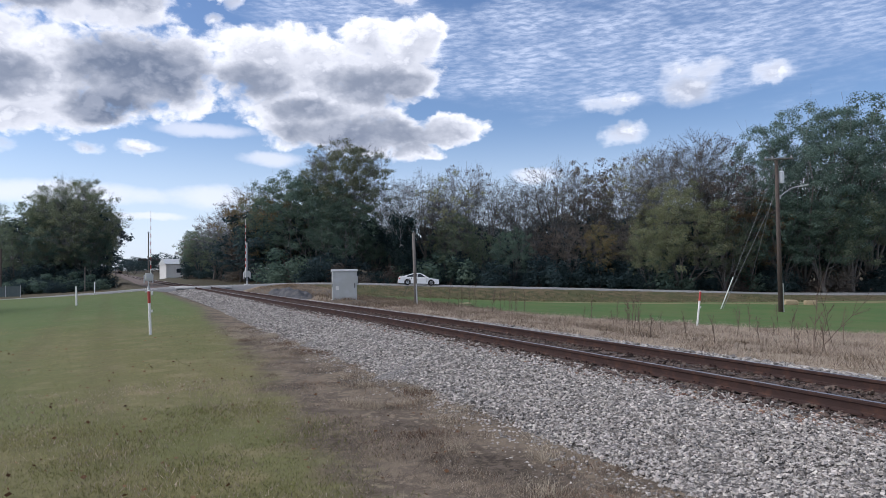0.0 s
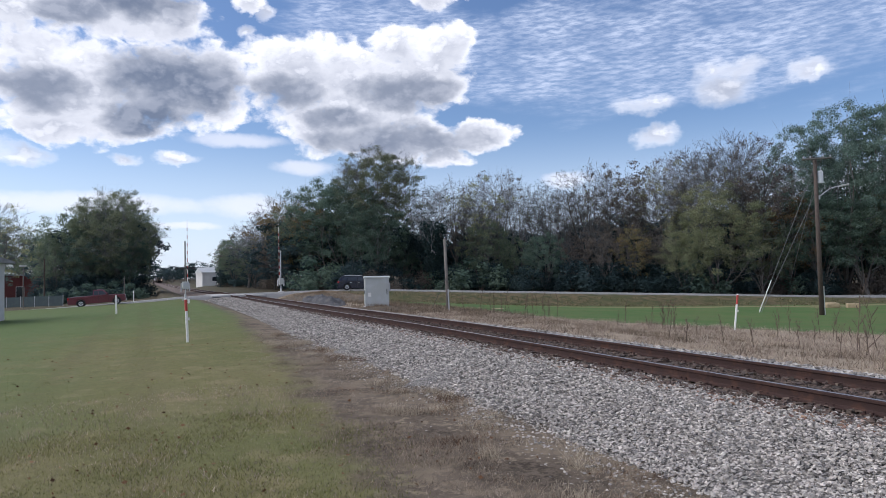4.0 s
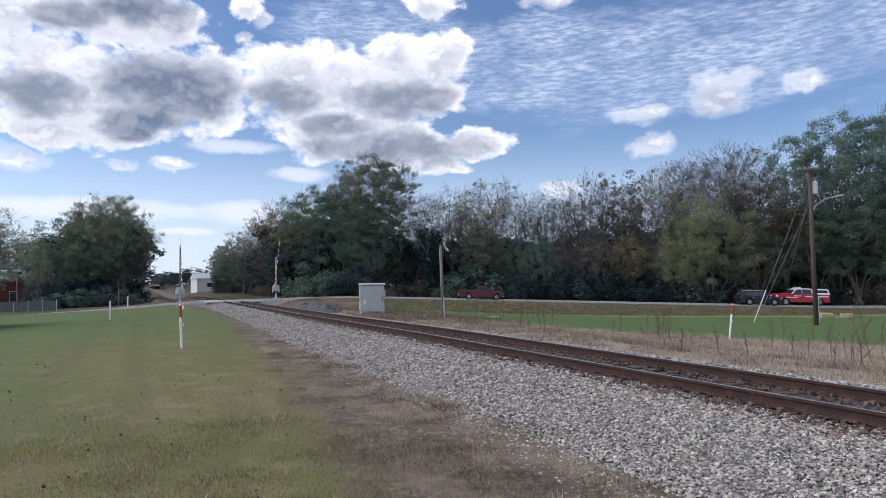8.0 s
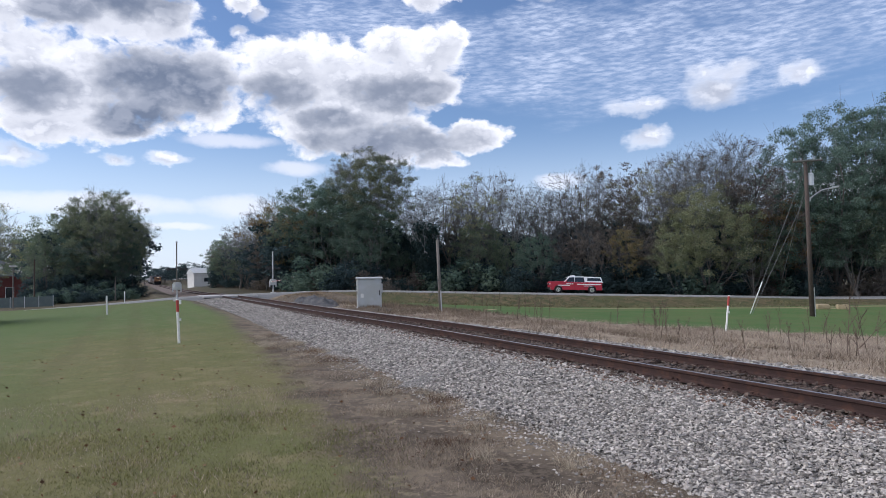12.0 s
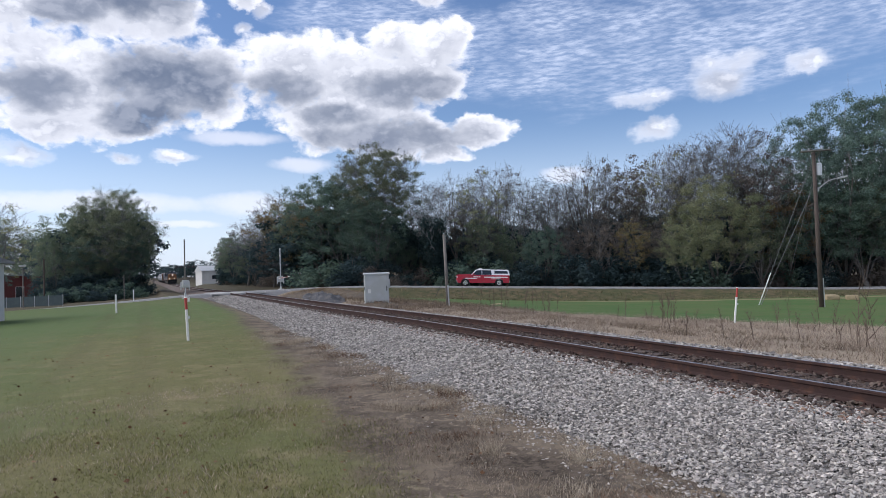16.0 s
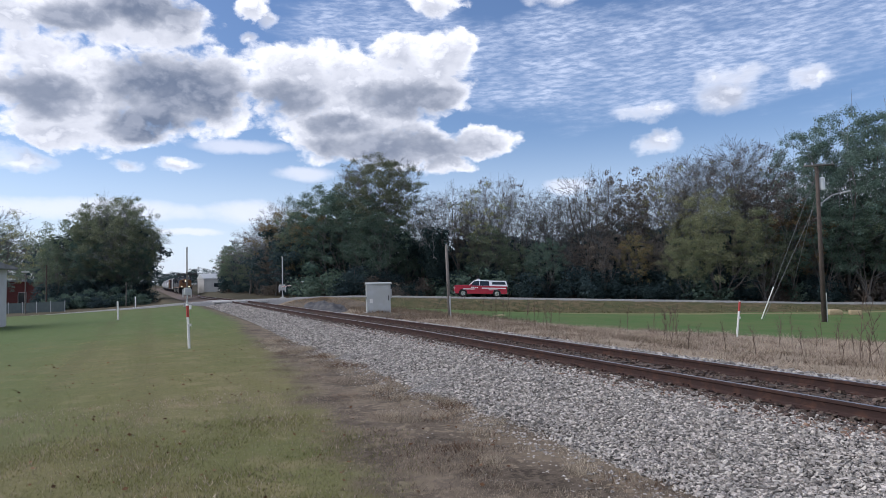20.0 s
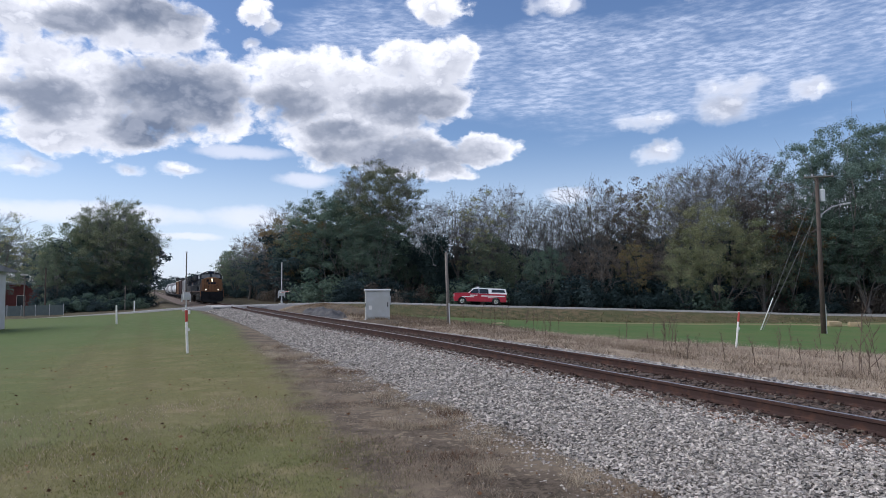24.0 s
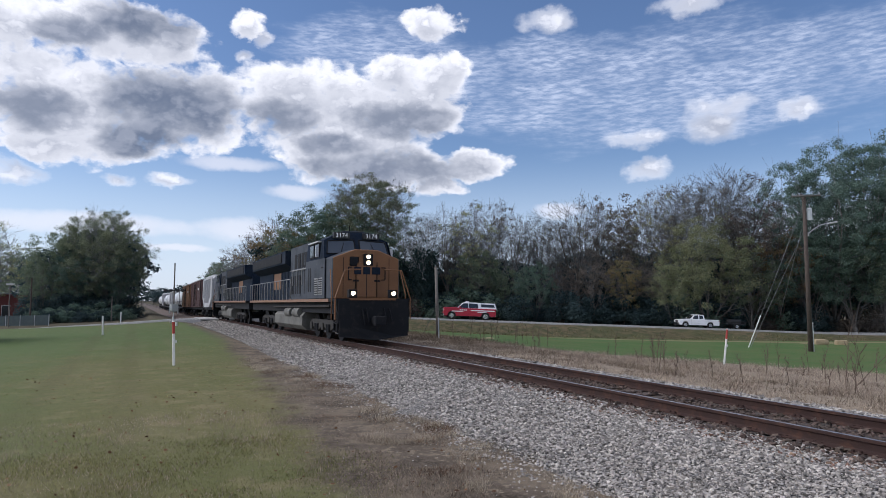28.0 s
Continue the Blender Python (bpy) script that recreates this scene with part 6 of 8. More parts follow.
# ---------------- the train ----------------
LOCO_BLUE = material("dirty_dark_blue_paint", (0.011, 0.019, 0.035), 0.75, spec=0.08, spots=((0.8, (0.028, 0.034, 0.046), 0.45, 0.7, 0.7), (7.0, (0.012, 0.014, 0.02), 0.5, 0.7, 0.6)), bump=0.05)
LOCO_GREY = material("dirty_grey_paint", (0.066, 0.074, 0.088), 0.75, spec=0.1, spots=((0.9, (0.035, 0.04, 0.048), 0.42, 0.68, 0.8), (6.0, (0.115, 0.115, 0.118), 0.55, 0.75, 0.5)), bump=0.05)
LOCO_YELLOW = material("dirty_orange_yellow_paint", (0.2, 0.088, 0.032), 0.6, spots=((1.0, (0.15, 0.066, 0.024), 0.42, 0.7, 0.7), (9.0, (0.12, 0.06, 0.03), 0.58, 0.76, 0.6)), bump=0.05)
SILL_STRIPE = material("dull_orange_stripe", (0.2, 0.105, 0.06), 0.6, spots=((2.0, (0.2, 0.13, 0.09), 0.45, 0.7, 0.7),))
UNDER = material("sooty_black_steel", (0.013, 0.014, 0.017), 0.85, spec=0.2, spots=((3.0, (0.032, 0.029, 0.027), 0.5, 0.72, 0.7),), bump=0.2)
TRUCK_GREY = material("dusty_grey_steel", (0.042, 0.04, 0.038), 0.85, spec=0.2, spots=((2.0, (0.025, 0.024, 0.023), 0.45, 0.7, 0.7),), bump=0.2)
TANK_GREY = material("dusty_pale_tank_paint", (0.15, 0.148, 0.135), 0.8, spec=0.2, spots=((1.2, (0.09, 0.088, 0.08), 0.42, 0.68, 0.8), (7.0, (0.2, 0.19, 0.17), 0.55, 0.75, 0.5)), bump=0.1)
CAB_GLASS = material("cab_glass", (0.055, 0.065, 0.08), 0.08, spec=1.0)
RAIL_PALE = material("worn_grey_rail", (0.2, 0.2, 0.2), 0.6, spots=((5.0, (0.1, 0.1, 0.1), 0.45, 0.7, 0.6),))
HEADLIGHT = glowing("lit_headlight", (1.0, 0.78, 0.48), 5.0)
NUMBER_BLACK = material("number_board_black", (0.012, 0.012, 0.014), 0.4)
NUMBER_WHITE = material("number_white", (0.85, 0.85, 0.85), 0.5)
HOPPER_WHITE = material("dirty_white_hopper", (0.36, 0.365, 0.375), 0.7, spots=((0.5, (0.26, 0.26, 0.265), 0.42, 0.7, 0.7), (4.0, (0.35, 0.33, 0.31), 0.6, 0.78, 0.6)), bump=0.05)
BOX_BROWN = material("faded_brown_boxcar", (0.055, 0.021, 0.021), 0.75, spots=((0.6, (0.04, 0.016, 0.016), 0.42, 0.7, 0.7), (5.0, (0.1, 0.045, 0.036), 0.56, 0.75, 0.5)), bump=0.08)
BOX_ORANGE = material("faded_tan_boxcar", (0.2, 0.11, 0.055), 0.75, spots=((0.6, (0.19, 0.09, 0.045), 0.42, 0.7, 0.7), (5.0, (0.34, 0.18, 0.09), 0.56, 0.75, 0.5)), bump=0.08)
TANK_WHITE = material("pale_tank_car", (0.5, 0.52, 0.54), 0.5, spots=((0.6, (0.52, 0.54, 0.55), 0.42, 0.7, 0.7), (5.0, (0.3, 0.29, 0.28), 0.62, 0.8, 0.6)), bump=0.04)

TRAIN = []       # each vehicle and its distance behind the nose
WHEELSETS = []


def lettering(text, size, mat, parent, m, name="lettering"):
    cu = bpy.data.curves.new(name, "FONT")
    cu.body, cu.size, cu.align_x, cu.align_y, cu.extrude = text, size, "CENTER", "CENTER", 0.003
    tmp = bpy.data.objects.new(name, cu)
    scene.collection.objects.link(tmp)
    me = bpy.data.meshes.new_from_object(tmp.evaluated_get(bpy.context.evaluated_depsgraph_get()))
    bpy.data.objects.remove(tmp)
    me.materials.clear()
    me.materials.append(mat)
    ob = new(name, me)
    ob.parent = parent
    ob.matrix_basis = m
    ob["label"] = "white road number " + text
    return ob


def wheelset(parent, y, r):
    bm = bmesh.new()
    rod(bm, (-0.74, 0, 0), (0.74, 0, 0), 0.09, seg=10)
    for s in (-1, 1):
        rod(bm, (s * 0.69, 0, 0), (s * 0.83, 0, 0), r, seg=28)
        rod(bm, (s * 0.665, 0, 0), (s * 0.69, 0, 0), r + 0.028, seg=28)
        rod(bm, (s * 0.83, 0, 0), (s * 0.9, 0, 0), 0.16, seg=12)
    w = part("wheelset", bm, UNDER, parent, "steel wheels on their axle")
    w.matrix_basis = pose(0, y, r)
    for i in range(3):
        bm = bmesh.new()
        for s in (-1, 1):
            box(bm, s * 0.832 - 0.006, s * 0.832 + 0.006, -0.05, 0.05, r * 0.35, r * 0.8, 0.0, pose(0, 0, 0, 120 * i, 0, 0))
        part("web_mark", bm, TRUCK_GREY, w)
    return w


def bogie(parent, y, axles, r, frame_mat, spin):
    """A truck: side frames, bolster, axle boxes, springs and wheelsets."""
    n = len(axles)
    for s in (-1, 1):
        x = s * 1.02
        a, b = axles[0] - 0.3, axles[-1] + 0.3
        o = [(y + a, r + 0.12), (y + a + 0.25, r + 0.3), (y + b - 0.25, r + 0.3), (y + b, r + 0.12), (y + b - 0.1, r - 0.1)]
        for k in range(n - 1, 0, -1):
            m = (axles[k] + axles[k - 1]) / 2
            o += [(y + axles[k] - 0.35, r - 0.02), (y + m, r - 0.24), (y + axles[k - 1] + 0.35, r - 0.02)]
        o += [(y + a + 0.1, r - 0.1)]
        bm = bmesh.new()
        slab(bm, o, x - 0.07, x + 0.07)
        fr = part("side_frame", bm, frame_mat, parent, "dusty cast side frame")
        for k in axles:
            boxed("axle_box", (x - 0.13, x + 0.16, y + k - 0.16, y + k + 0.16, r - 0.15, r + 0.17), frame_mat, fr, "", 0.03)
        for k in range(n - 1):
            m = y + (axles[k] + axles[k + 1]) / 2
            for d in (-0.14, 0.14):
                bm = bmesh.new()
                rod(bm, (x + s * 0.1, m + d, r - 0.2), (x + s * 0.1, m + d, r + 0.12), 0.075, seg=10)
                part("spring", bm, UNDER, fr)
    boxed("bolster", (-0.95, 0.95, y - 0.3, y + 0.3, r + 0.05, r + 0.32), UNDER, parent)
    for k in axles:
        w = wheelset(parent, y + k, r)
        if spin:
            WHEELSETS.append((w, r))


def handrail(parent, s, y0, y1, z0, z1, n, mat, x=1.5):
    bm = bmesh.new()
    rod(bm, (s * x, y0, z1), (s * x, y1, z1), 0.022, seg=6)
    rail = part("handrail", bm, mat, parent, "walkway handrail")
    for i in range(n):
        y = y0 + (y1 - y0) * i / (n - 1)
        bm = bmesh.new()
        rod(bm, (s * x, y, z0), (s * x, y, z1), 0.028, seg=6)
        part("stanchion", bm, mat, rail)


def locomotive(lead):
    """A heavy six-axle road locomotive. Nose at y = 0, body behind it towards +y, rail top at z = 0."""
    c = thing("locomotive", Matrix.Identity(4), "dark blue diesel locomotive with an orange-yellow nose, headlights lit" if lead else "second dark blue diesel locomotive, running cab last", "locomotive", "locomotives")
    H = HEADLIGHT if lead else CAB_GLASS
    # frame and decks
    boxed("frame", (-1.3, 1.3, -0.9, 20.7, 1.12, 1.6), UNDER, c, "black main frame", 0.02)
    boxed("deck", (-1.52, 1.52, -1.0, 20.9, 1.6, 1.72), UNDER, c, "", 0.01)
    for s in (-1, 1):
        boxed("sill_stripe", (s * 1.527 - 0.006, s * 1.527 + 0.006, 0.2, 20.6, 1.6, 1.73), SILL_STRIPE, c, "dull orange sill stripe")
    # nose: broad, with a peaked top
    bm = bmesh.new()
    front = [(-1.43, 1.72), (1.43, 1.72), (1.43, 3.38), (0.5, 3.74), (-0.5, 3.74), (-1.43, 3.38)]
    a = [bm.verts.new((x, 0.0, z)) for x, z in front]
    b = [bm.verts.new((x * 1.03, 2.2, z + (0.06 if z > 2 else 0))) for x, z in front]
    bm.faces.new(a)
    bm.faces.new(b[::-1])
    for i in range(6):
        bm.faces.new((a[i], b[i], b[(i + 1) % 6], a[(i + 1) % 6]))
    bmesh.ops.recalc_face_normals(bm, faces=bm.faces[:])
    bmesh.ops.bevel(bm, geom=bm.edges[:], offset=0.06, segments=3, profile=0.6, affect="EDGES")
    nose = part("nose", bm, LOCO_YELLOW, c, "orange-yellow nose")
    nose.data.materials.append(LOCO_GREY)
    for p in nose.data.polygons:
        if abs(p.normal.x) > 0.5 or (p.normal.z > 0.6 and p.center.y > 0.2):
            p.material_index = 1
    boxed("nose_door", (-0.42, 0.42, -0.035, -0.002, 1.8, 3.2), LOCO_YELLOW, nose, "nose door with a dark seam", 0.015)
    for x in (-0.45, 0.0, 0.45):
        boxed("door_seam", (x - 0.012, x + 0.012, -0.042, -0.004, 1.78, 3.22), UNDER, nose)
    for s in (-1, 1):
        grab = boxed("grab_iron", (s * 0.78 - 0.018, s * 0.78 + 0.018, -0.1, -0.065, 2.5, 3.0), UNDER, nose, "dark bracket-shaped grab iron")
        for z in (2.5, 3.0):
            boxed("foot", (min(s * 0.78, s * 0.64), max(s * 0.78, s * 0.64), -0.1, -0.002, z - 0.018, z + 0.018), UNDER, grab)
        for x in (0.38, 0.52):
            boxed("latch", (s * x - 0.05, s * x + 0.05, -0.05, -0.037, 2.42, 2.5), UNDER, nose, "dark latch")
        boxed("corner_seam", (s * 0.98 - 0.01, s * 0.98 + 0.01, -0.014, -0.002, 1.8, 3.4), UNDER, nose)
    # badge: three plain dark blocks
    for x, w in ((-0.38, 0.3), (0.0, 0.3), (0.4, 0.36)):
        boxed("badge_block", (x - w / 2, x + w / 2, -0.05, -0.037, 2.72, 3.02), LOCO_BLUE, nose, "plain dark blue badge block", 0.004)
    boxed("lamp_blank", (-0.72, -0.34, -0.035, 0.02, 3.06, 3.44), UNDER, nose, "rounded black nose window", 0.05)
    hl = boxed("headlight_box", (-0.14, 0.26, -0.08, 0.1, 3.08, 3.56), UNDER, nose, "twin headlight housing", 0.02)
    for z in (3.2, 3.44):
        bm = bmesh.new()
        rod(bm, (0.06, -0.1, z), (0.06, -0.08, z), 0.085, seg=16)
        part("headlight", bm, H, hl, "bright headlight")
    for s in (-1, 1):
        boxed("ditch_light_box", (s * 0.84 - 0.17, s * 0.84 + 0.17, -0.95, -0.7, 1.76, 2.08), UNDER, c, "ditch light housing", 0.02)
        bm = bmesh.new()
        rod(bm, (s * 0.84, -0.975, 1.93), (s * 0.84, -0.955, 1.93), 0.085, seg=16)
        part("ditch_light", bm, H, c, "bright ditch light")
    # cab
    bm = bmesh.new()
    sec = [(-1.5, 1.74), (-1.5, 3.45), (-1.42, 4.22), (-0.62, 4.6), (0.62, 4.6), (1.42, 4.22), (1.5, 3.45), (1.5, 1.74)]
    f = [bm.verts.new((x, 1.05 + (0.5 * max(0, z - 3.4) if z > 3.4 else 0), z)) for x, z in sec]
    g = [bm.verts.new((x, 4.3, z)) for x, z in sec]
    bm.faces.new(f)
    bm.faces.new(g[::-1])
    for i in range(8):
        bm.faces.new((f[i], g[i], g[(i + 1) % 8], f[(i + 1) % 8]))
    bmesh.ops.recalc_face_normals(bm, faces=bm.faces[:])
    cab = part("cab", bm, LOCO_BLUE, c, "dark blue cab front and roof")
    for s in (-1, 1):
        boxed("cab_side", (s * 1.505 - 0.012, s * 1.505 + 0.012, 0.9, 4.28, 1.75, 3.42), LOCO_GREY, cab, "grey cab side")
        for y0, y1 in ((1.85, 2.6), (2.75, 3.5)):
            w = boxed("side_window", (s * 1.47 - 0.055, s * 1.47 + 0.055, y0, y1, 3.5, 4.12), UNDER, cab, "dark framed side window")
            boxed("pane", (s * 1.47 - 0.062, s * 1.47 + 0.062, y0 + 0.06, y1 - 0.06, 3.56, 4.06), CAB_GLASS, w)
        boxed("sun_visor", (s * 1.5 - 0.1, s * 1.5 + 0.12, 1.8, 3.55, 4.14, 4.2), ALUMINIUM, cab, "pale window awning")
        boxed("mirror", (s * 1.66 - 0.06, s * 1.66 + 0.06, 1.6, 1.66, 3.5, 3.95), GALVANISED, cab)
        for y0 in (1.25, 2.0):
            panel = boxed("louvre_panel", (s * 1.52 - 0.012, s * 1.52 + 0.016, y0, y0 + 0.6, 1.9, 2.62), RAIL_PALE, cab, "pale louvred panel", 0.01)
            for k in range(7):
                boxed("slat", (s * 1.535 - 0.01, s * 1.535 + 0.014, y0 + 0.05, y0 + 0.55, 1.95 + 0.095 * k, 1.99 + 0.095 * k), UNDER, panel)
        for y0, z0, z1 in ((3.25, 2.05, 3.1), (3.6, 2.05, 3.1), (4.75, 2.0, 3.35), (5.1, 2.0, 3.35)):
            boxed("tall_slot", (s * (1.515 if y0 < 4.3 else 1.362) - 0.014, s * (1.515 if y0 < 4.3 else 1.362) + 0.014, y0, y0 + 0.16, z0, z1), UNDER, cab, "tall dark slot")
        boxed("road_number_bar", (s * 1.52 - 0.008, s * 1.52 + 0.008, 1.1, 1.5, 3.0, 3.06), UNDER, cab, "dark lettering")
    # windscreens
    for s in (-1, 1):
        bm = bmesh.new()
        q = [(0.11, 3.66), (1.36, 3.62), (1.28, 4.18), (0.11, 4.26)]
        vs = [bm.verts.new((s * x, 1.05 + 0.5 * (z - 3.4) - 0.02, z)) for x, z in q]
        us = [bm.verts.new((s * x, 1.05 + 0.5 * (z - 3.4) + 0.02, z)) for x, z in q]
        bm.faces.new(vs)
        bm.faces.new(us[::-1])
        for i in range(4):
            bm.faces.new((vs[i], us[i], us[(i + 1) % 4], vs[(i + 1) % 4]))
        bmesh.ops.recalc_face_normals(bm, faces=bm.faces[:])
        glass = part("windscreen", bm, CAB_GLASS, cab, "slanted windscreen")
        for (x0, z0), (x1, z1) in zip(q, q[1:] + q[:1]):
            bm = bmesh.new()
            rod(bm, (s * x0, 1.05 + 0.5 * (z0 - 3.4) - 0.025, z0), (s * x1, 1.05 + 0.5 * (z1 - 3.4) - 0.025, z1), 0.028, seg=6)
            part("windscreen_frame", bm, UNDER, glass)
        nb = boxed("number_board", (s * 0.66 - 0.36, s * 0.66 + 0.36, 1.4, 1.56, 4.3, 4.56), NUMBER_BLACK, cab, "black number board", 0.01)
        if lead:
            lettering("3174", 0.27, NUMBER_WHITE, nb, pose(s * 0.66, 1.392, 4.43, 90, 0, 0))
        bm = bmesh.new()
        rod(bm, (s * 0.75, 1.12, 3.7), (s * 0.6, 1.3, 4.1), 0.012, seg=5)
        part("wiper", bm, UNDER, cab)
    boxed("roof_hatch", (-0.5, 0.5, 1.8, 3.4, 4.6, 4.68), LOCO_GREY, cab, "pale roof unit", 0.04)
    bm = bmesh.new()
    rod(bm, (0, 2.5, 4.7), (0, 2.5, 5.0), 0.02, seg=5)
    part("antenna", bm, UNDER, cab)
    # machinery bodies behind the cab
    boxed("equipment_body", (-1.36, 1.36, 4.32, 8.4, 1.73, 4.34), LOCO_GREY, c, "tall grey equipment body", 0.04)
    for s in (-1, 1):
        for k in range(5):
            boxed("vent", (s * 1.362 - 0.02, s * 1.362 + 0.02, 6.0 + 0.46 * k, 6.3 + 0.46 * k, 2.0, 2.9), UNDER, c, "dark slotted vent")
        bm = bmesh.new()
        rod(bm, (s * 1.4, 4.5, 3.18), (s * 1.4, 8.3, 3.18), 0.022, seg=6)
        part("grab_rail", bm, RAIL_PALE, c, "worn grey grab rail")
        bm = bmesh.new()
        rod(bm, (s * 1.42, 0.4, 1.42), (s * 1.42, 12.4, 1.36), 0.045, seg=6)
        part("air_pipe", bm, TRUCK_GREY, c)
        for k in range(4):
            boxed("access_door", (s * 1.362 - 0.012, s * 1.362 + 0.012, 4.5 + 0.76 * k, 5.12 + 0.76 * k, 1.9, 3.1), LOCO_GREY, c, "", 0.004)
            boxed("louvre", (s * 1.362 - 0.016, s * 1.362 + 0.016, 4.55 + 0.76 * k, 5.07 + 0.76 * k, 3.25, 3.95), UNDER, c, "dark louvred grille")
    boxed("engine_hood", (-0.92, 0.92, 7.6, 15.2, 1.73, 4.25), LOCO_BLUE, c, "long dark blue engine hood", 0.05)
    for s in (-1, 1):
        for k in range(9):
            boxed("hood_door", (s * 0.924 - 0.012, s * 0.924 + 0.012, 7.75 + 0.82 * k, 8.49 + 0.82 * k, 1.85, 3.4), LOCO_BLUE, c, "", 0.004)
        boxed("yellow_panel", (s * 0.928 - 0.012, s * 0.928 + 0.012, 13.0, 15.1, 2.35, 3.28), LOCO_YELLOW, c, "orange-yellow hood panel")
    boxed("exhaust_stack", (-0.45, 0.45, 10.0, 11.2, 4.25, 4.6), UNDER, c, "sooty exhaust stack", 0.03)
    boxed("brake_grid", (-0.75, 0.75, 8.0, 9.6, 4.25, 4.5), UNDER, c, "", 0.04)
    # radiator with its wide overhanging wings
    boxed("radiator_base", (-0.98, 0.98, 15.2, 20.0, 1.73, 3.5), LOCO_BLUE, c, "", 0.03)
    bm = bmesh.new()
    sec = [(-0.95, 3.3), (-1.5, 3.62), (-1.5, 4.28), (1.5, 4.28), (1.5, 3.62), (0.95, 3.3)]
    f = [bm.verts.new((x, 9.1, z)) for x, z in sec]
    g = [bm.verts.new((x, 19.9, z)) for x, z in sec]
    bm.faces.new(f)
    bm.faces.new(g[::-1])
    for i in range(6):
        bm.faces.new((f[i], g[i], g[(i + 1) % 6], f[(i + 1) % 6]))
    bmesh.ops.recalc_face_normals(bm, faces=bm.faces[:])
    wing = part("radiator_housing", bm, LOCO_BLUE, c, "wide overhanging radiator housing")
    for s in (-1, 1):
        boxed("grille", (s * 1.524 - 0.012, s * 1.524 + 0.012, 10.0, 19.4, 3.7, 4.2), UNDER, wing, "dark radiator grille")
    # pilot, plow, coupler
    boxed("pilot", (-1.45, 1.45, -1.02, -0.9, 0.75, 1.72), UNDER, c, "black pilot sheet", 0.02)
    bm = bmesh.new()
    o = [(-1.4, 0.9), (1.4, 0.9), (1.42, 0.25), (0.0, 0.1), (-1.42, 0.25)]
    a = [bm.verts.new((x, -1.05 - 0.28 * (1 - abs(x) / 1.5) * (0.9 - z), z)) for x, z in o]
    b = [bm.verts.new((v.co.x, v.co.y + 0.06, v.co.z)) for v in a]
    bm.faces.new(a)
    bm.faces.new(b[::-1])
    for i in range(5):
        bm.faces.new((a[i], b[i], b[(i + 1) % 5], a[(i + 1) % 5]))
    bmesh.ops.recalc_face_normals(bm, faces=bm.faces[:])
    part("plow", bm, UNDER, c, "black snow plow")
    for y in (-1.1, 20.9):
        e = -1 if y < 0 else 1
        bm = bmesh.new()
        box(bm, -0.14, 0.14, min(y, y + e * 0.55), max(y, y + e * 0.55), 0.72, 1.0, 0.03)
        box(bm, -0.22, 0.22, min(y + e * 0.4, y + e * 0.75), max(y + e * 0.4, y + e * 0.75), 0.68, 1.05, 0.05)
        part("coupler", bm, UNDER, c, "knuckle coupler")
    boxed("step_edge", (-1.0, 0.9, -1.06, -1.0, 1.66, 1.74), LOCO_YELLOW, c, "yellow deck edge")
    for x, dz in ((-0.5, 0), (-0.35, 0.1), (0.4, 0), (0.6, 0.1)):
        bm = bmesh.new()
        pts = [(x, -1.03, 1.35), (x + 0.05, -1.12, 1.05 + dz), (x + 0.1, -1.14, 0.7 + dz)]
        for p, q in zip(pts, pts[1:]):
            rod(bm, p, q, 0.03, seg=6)
        part("brake_hose", bm, UNDER, c)
    # corner steps and yellow front rails
    for s in (-1, 1):
        for i, z in enumerate((0.45, 0.8, 1.15, 1.5)):
            boxed("step", (s * 1.3 - 0.22, s * 1.3 + 0.22, -0.85, -0.45, z - 0.03, z + 0.02), UNDER, c)
        for y in (-0.88, -0.42):
            boxed("step_side", (s * 1.46 - 0.02, s * 1.46 + 0.06, y - 0.02, y + 0.02, 0.4, 1.72), UNDER, c)
        bm = bmesh.new()
        pts = [(s * 1.56, -0.95, 0.9), (s * 1.56, -0.95, 1.75), (s * 1.18, -0.95, 2.85), (s * 0.45, -0.95, 2.88)]
        for p, q in zip(pts, pts[1:]):
            rod(bm, p, q, 0.025, seg=6)
        part("front_handrail", bm, LOCO_YELLOW, c, "yellow front handrail")
        bm = bmesh.new()
        pts = [(s * 1.56, -0.4, 0.9), (s * 1.56, -0.4, 1.9), (s * 1.5, 0.05, 2.9)]
        for p, q in zip(pts, pts[1:]):
            rod(bm, p, q, 0.022, seg=6)
        part("side_handrail", bm, LOCO_YELLOW, c, "yellow side handrail")
        handrail(c, s, 7.7, 20.6, 1.72, 2.75, 15, RAIL_PALE)
        handrail(c, s, 4.5, 7.6, 2.4, 3.15, 4, RAIL_PALE, 1.42)
    # underside: fuel tank, air reservoirs, trucks
    bm = bmesh.new()
    o = [(-1.25, 1.12), (-1.4, 0.95), (-1.4, 0.5), (-1.15, 0.28), (1.15, 0.28), (1.4, 0.5), (1.4, 0.95), (1.25, 1.12)]
    a = [bm.verts.new((x, 5.4, z)) for x, z in o]
    b = [bm.verts.new((x, 12.2, z)) for x, z in o]
    bm.faces.new(a)
    bm.faces.new(b[::-1])
    for i in range(8):
        bm.faces.new((a[i], b[i], b[(i + 1) % 8], a[(i + 1) % 8]))
    bmesh.ops.recalc_face_normals(bm, faces=bm.faces[:])
    part("fuel_tank", bm, TANK_GREY, c, "dusty grey fuel tank")
    for s in (-1, 1):
        for y in (5.9, 7.8):
            bm = bmesh.new()
            rod(bm, (s * 1.3, y, 1.1), (s * 1.3, y + 1.3, 1.1), 0.24, seg=14)
            part("air_reservoir", bm, TANK_GREY, c, "grey air reservoir")
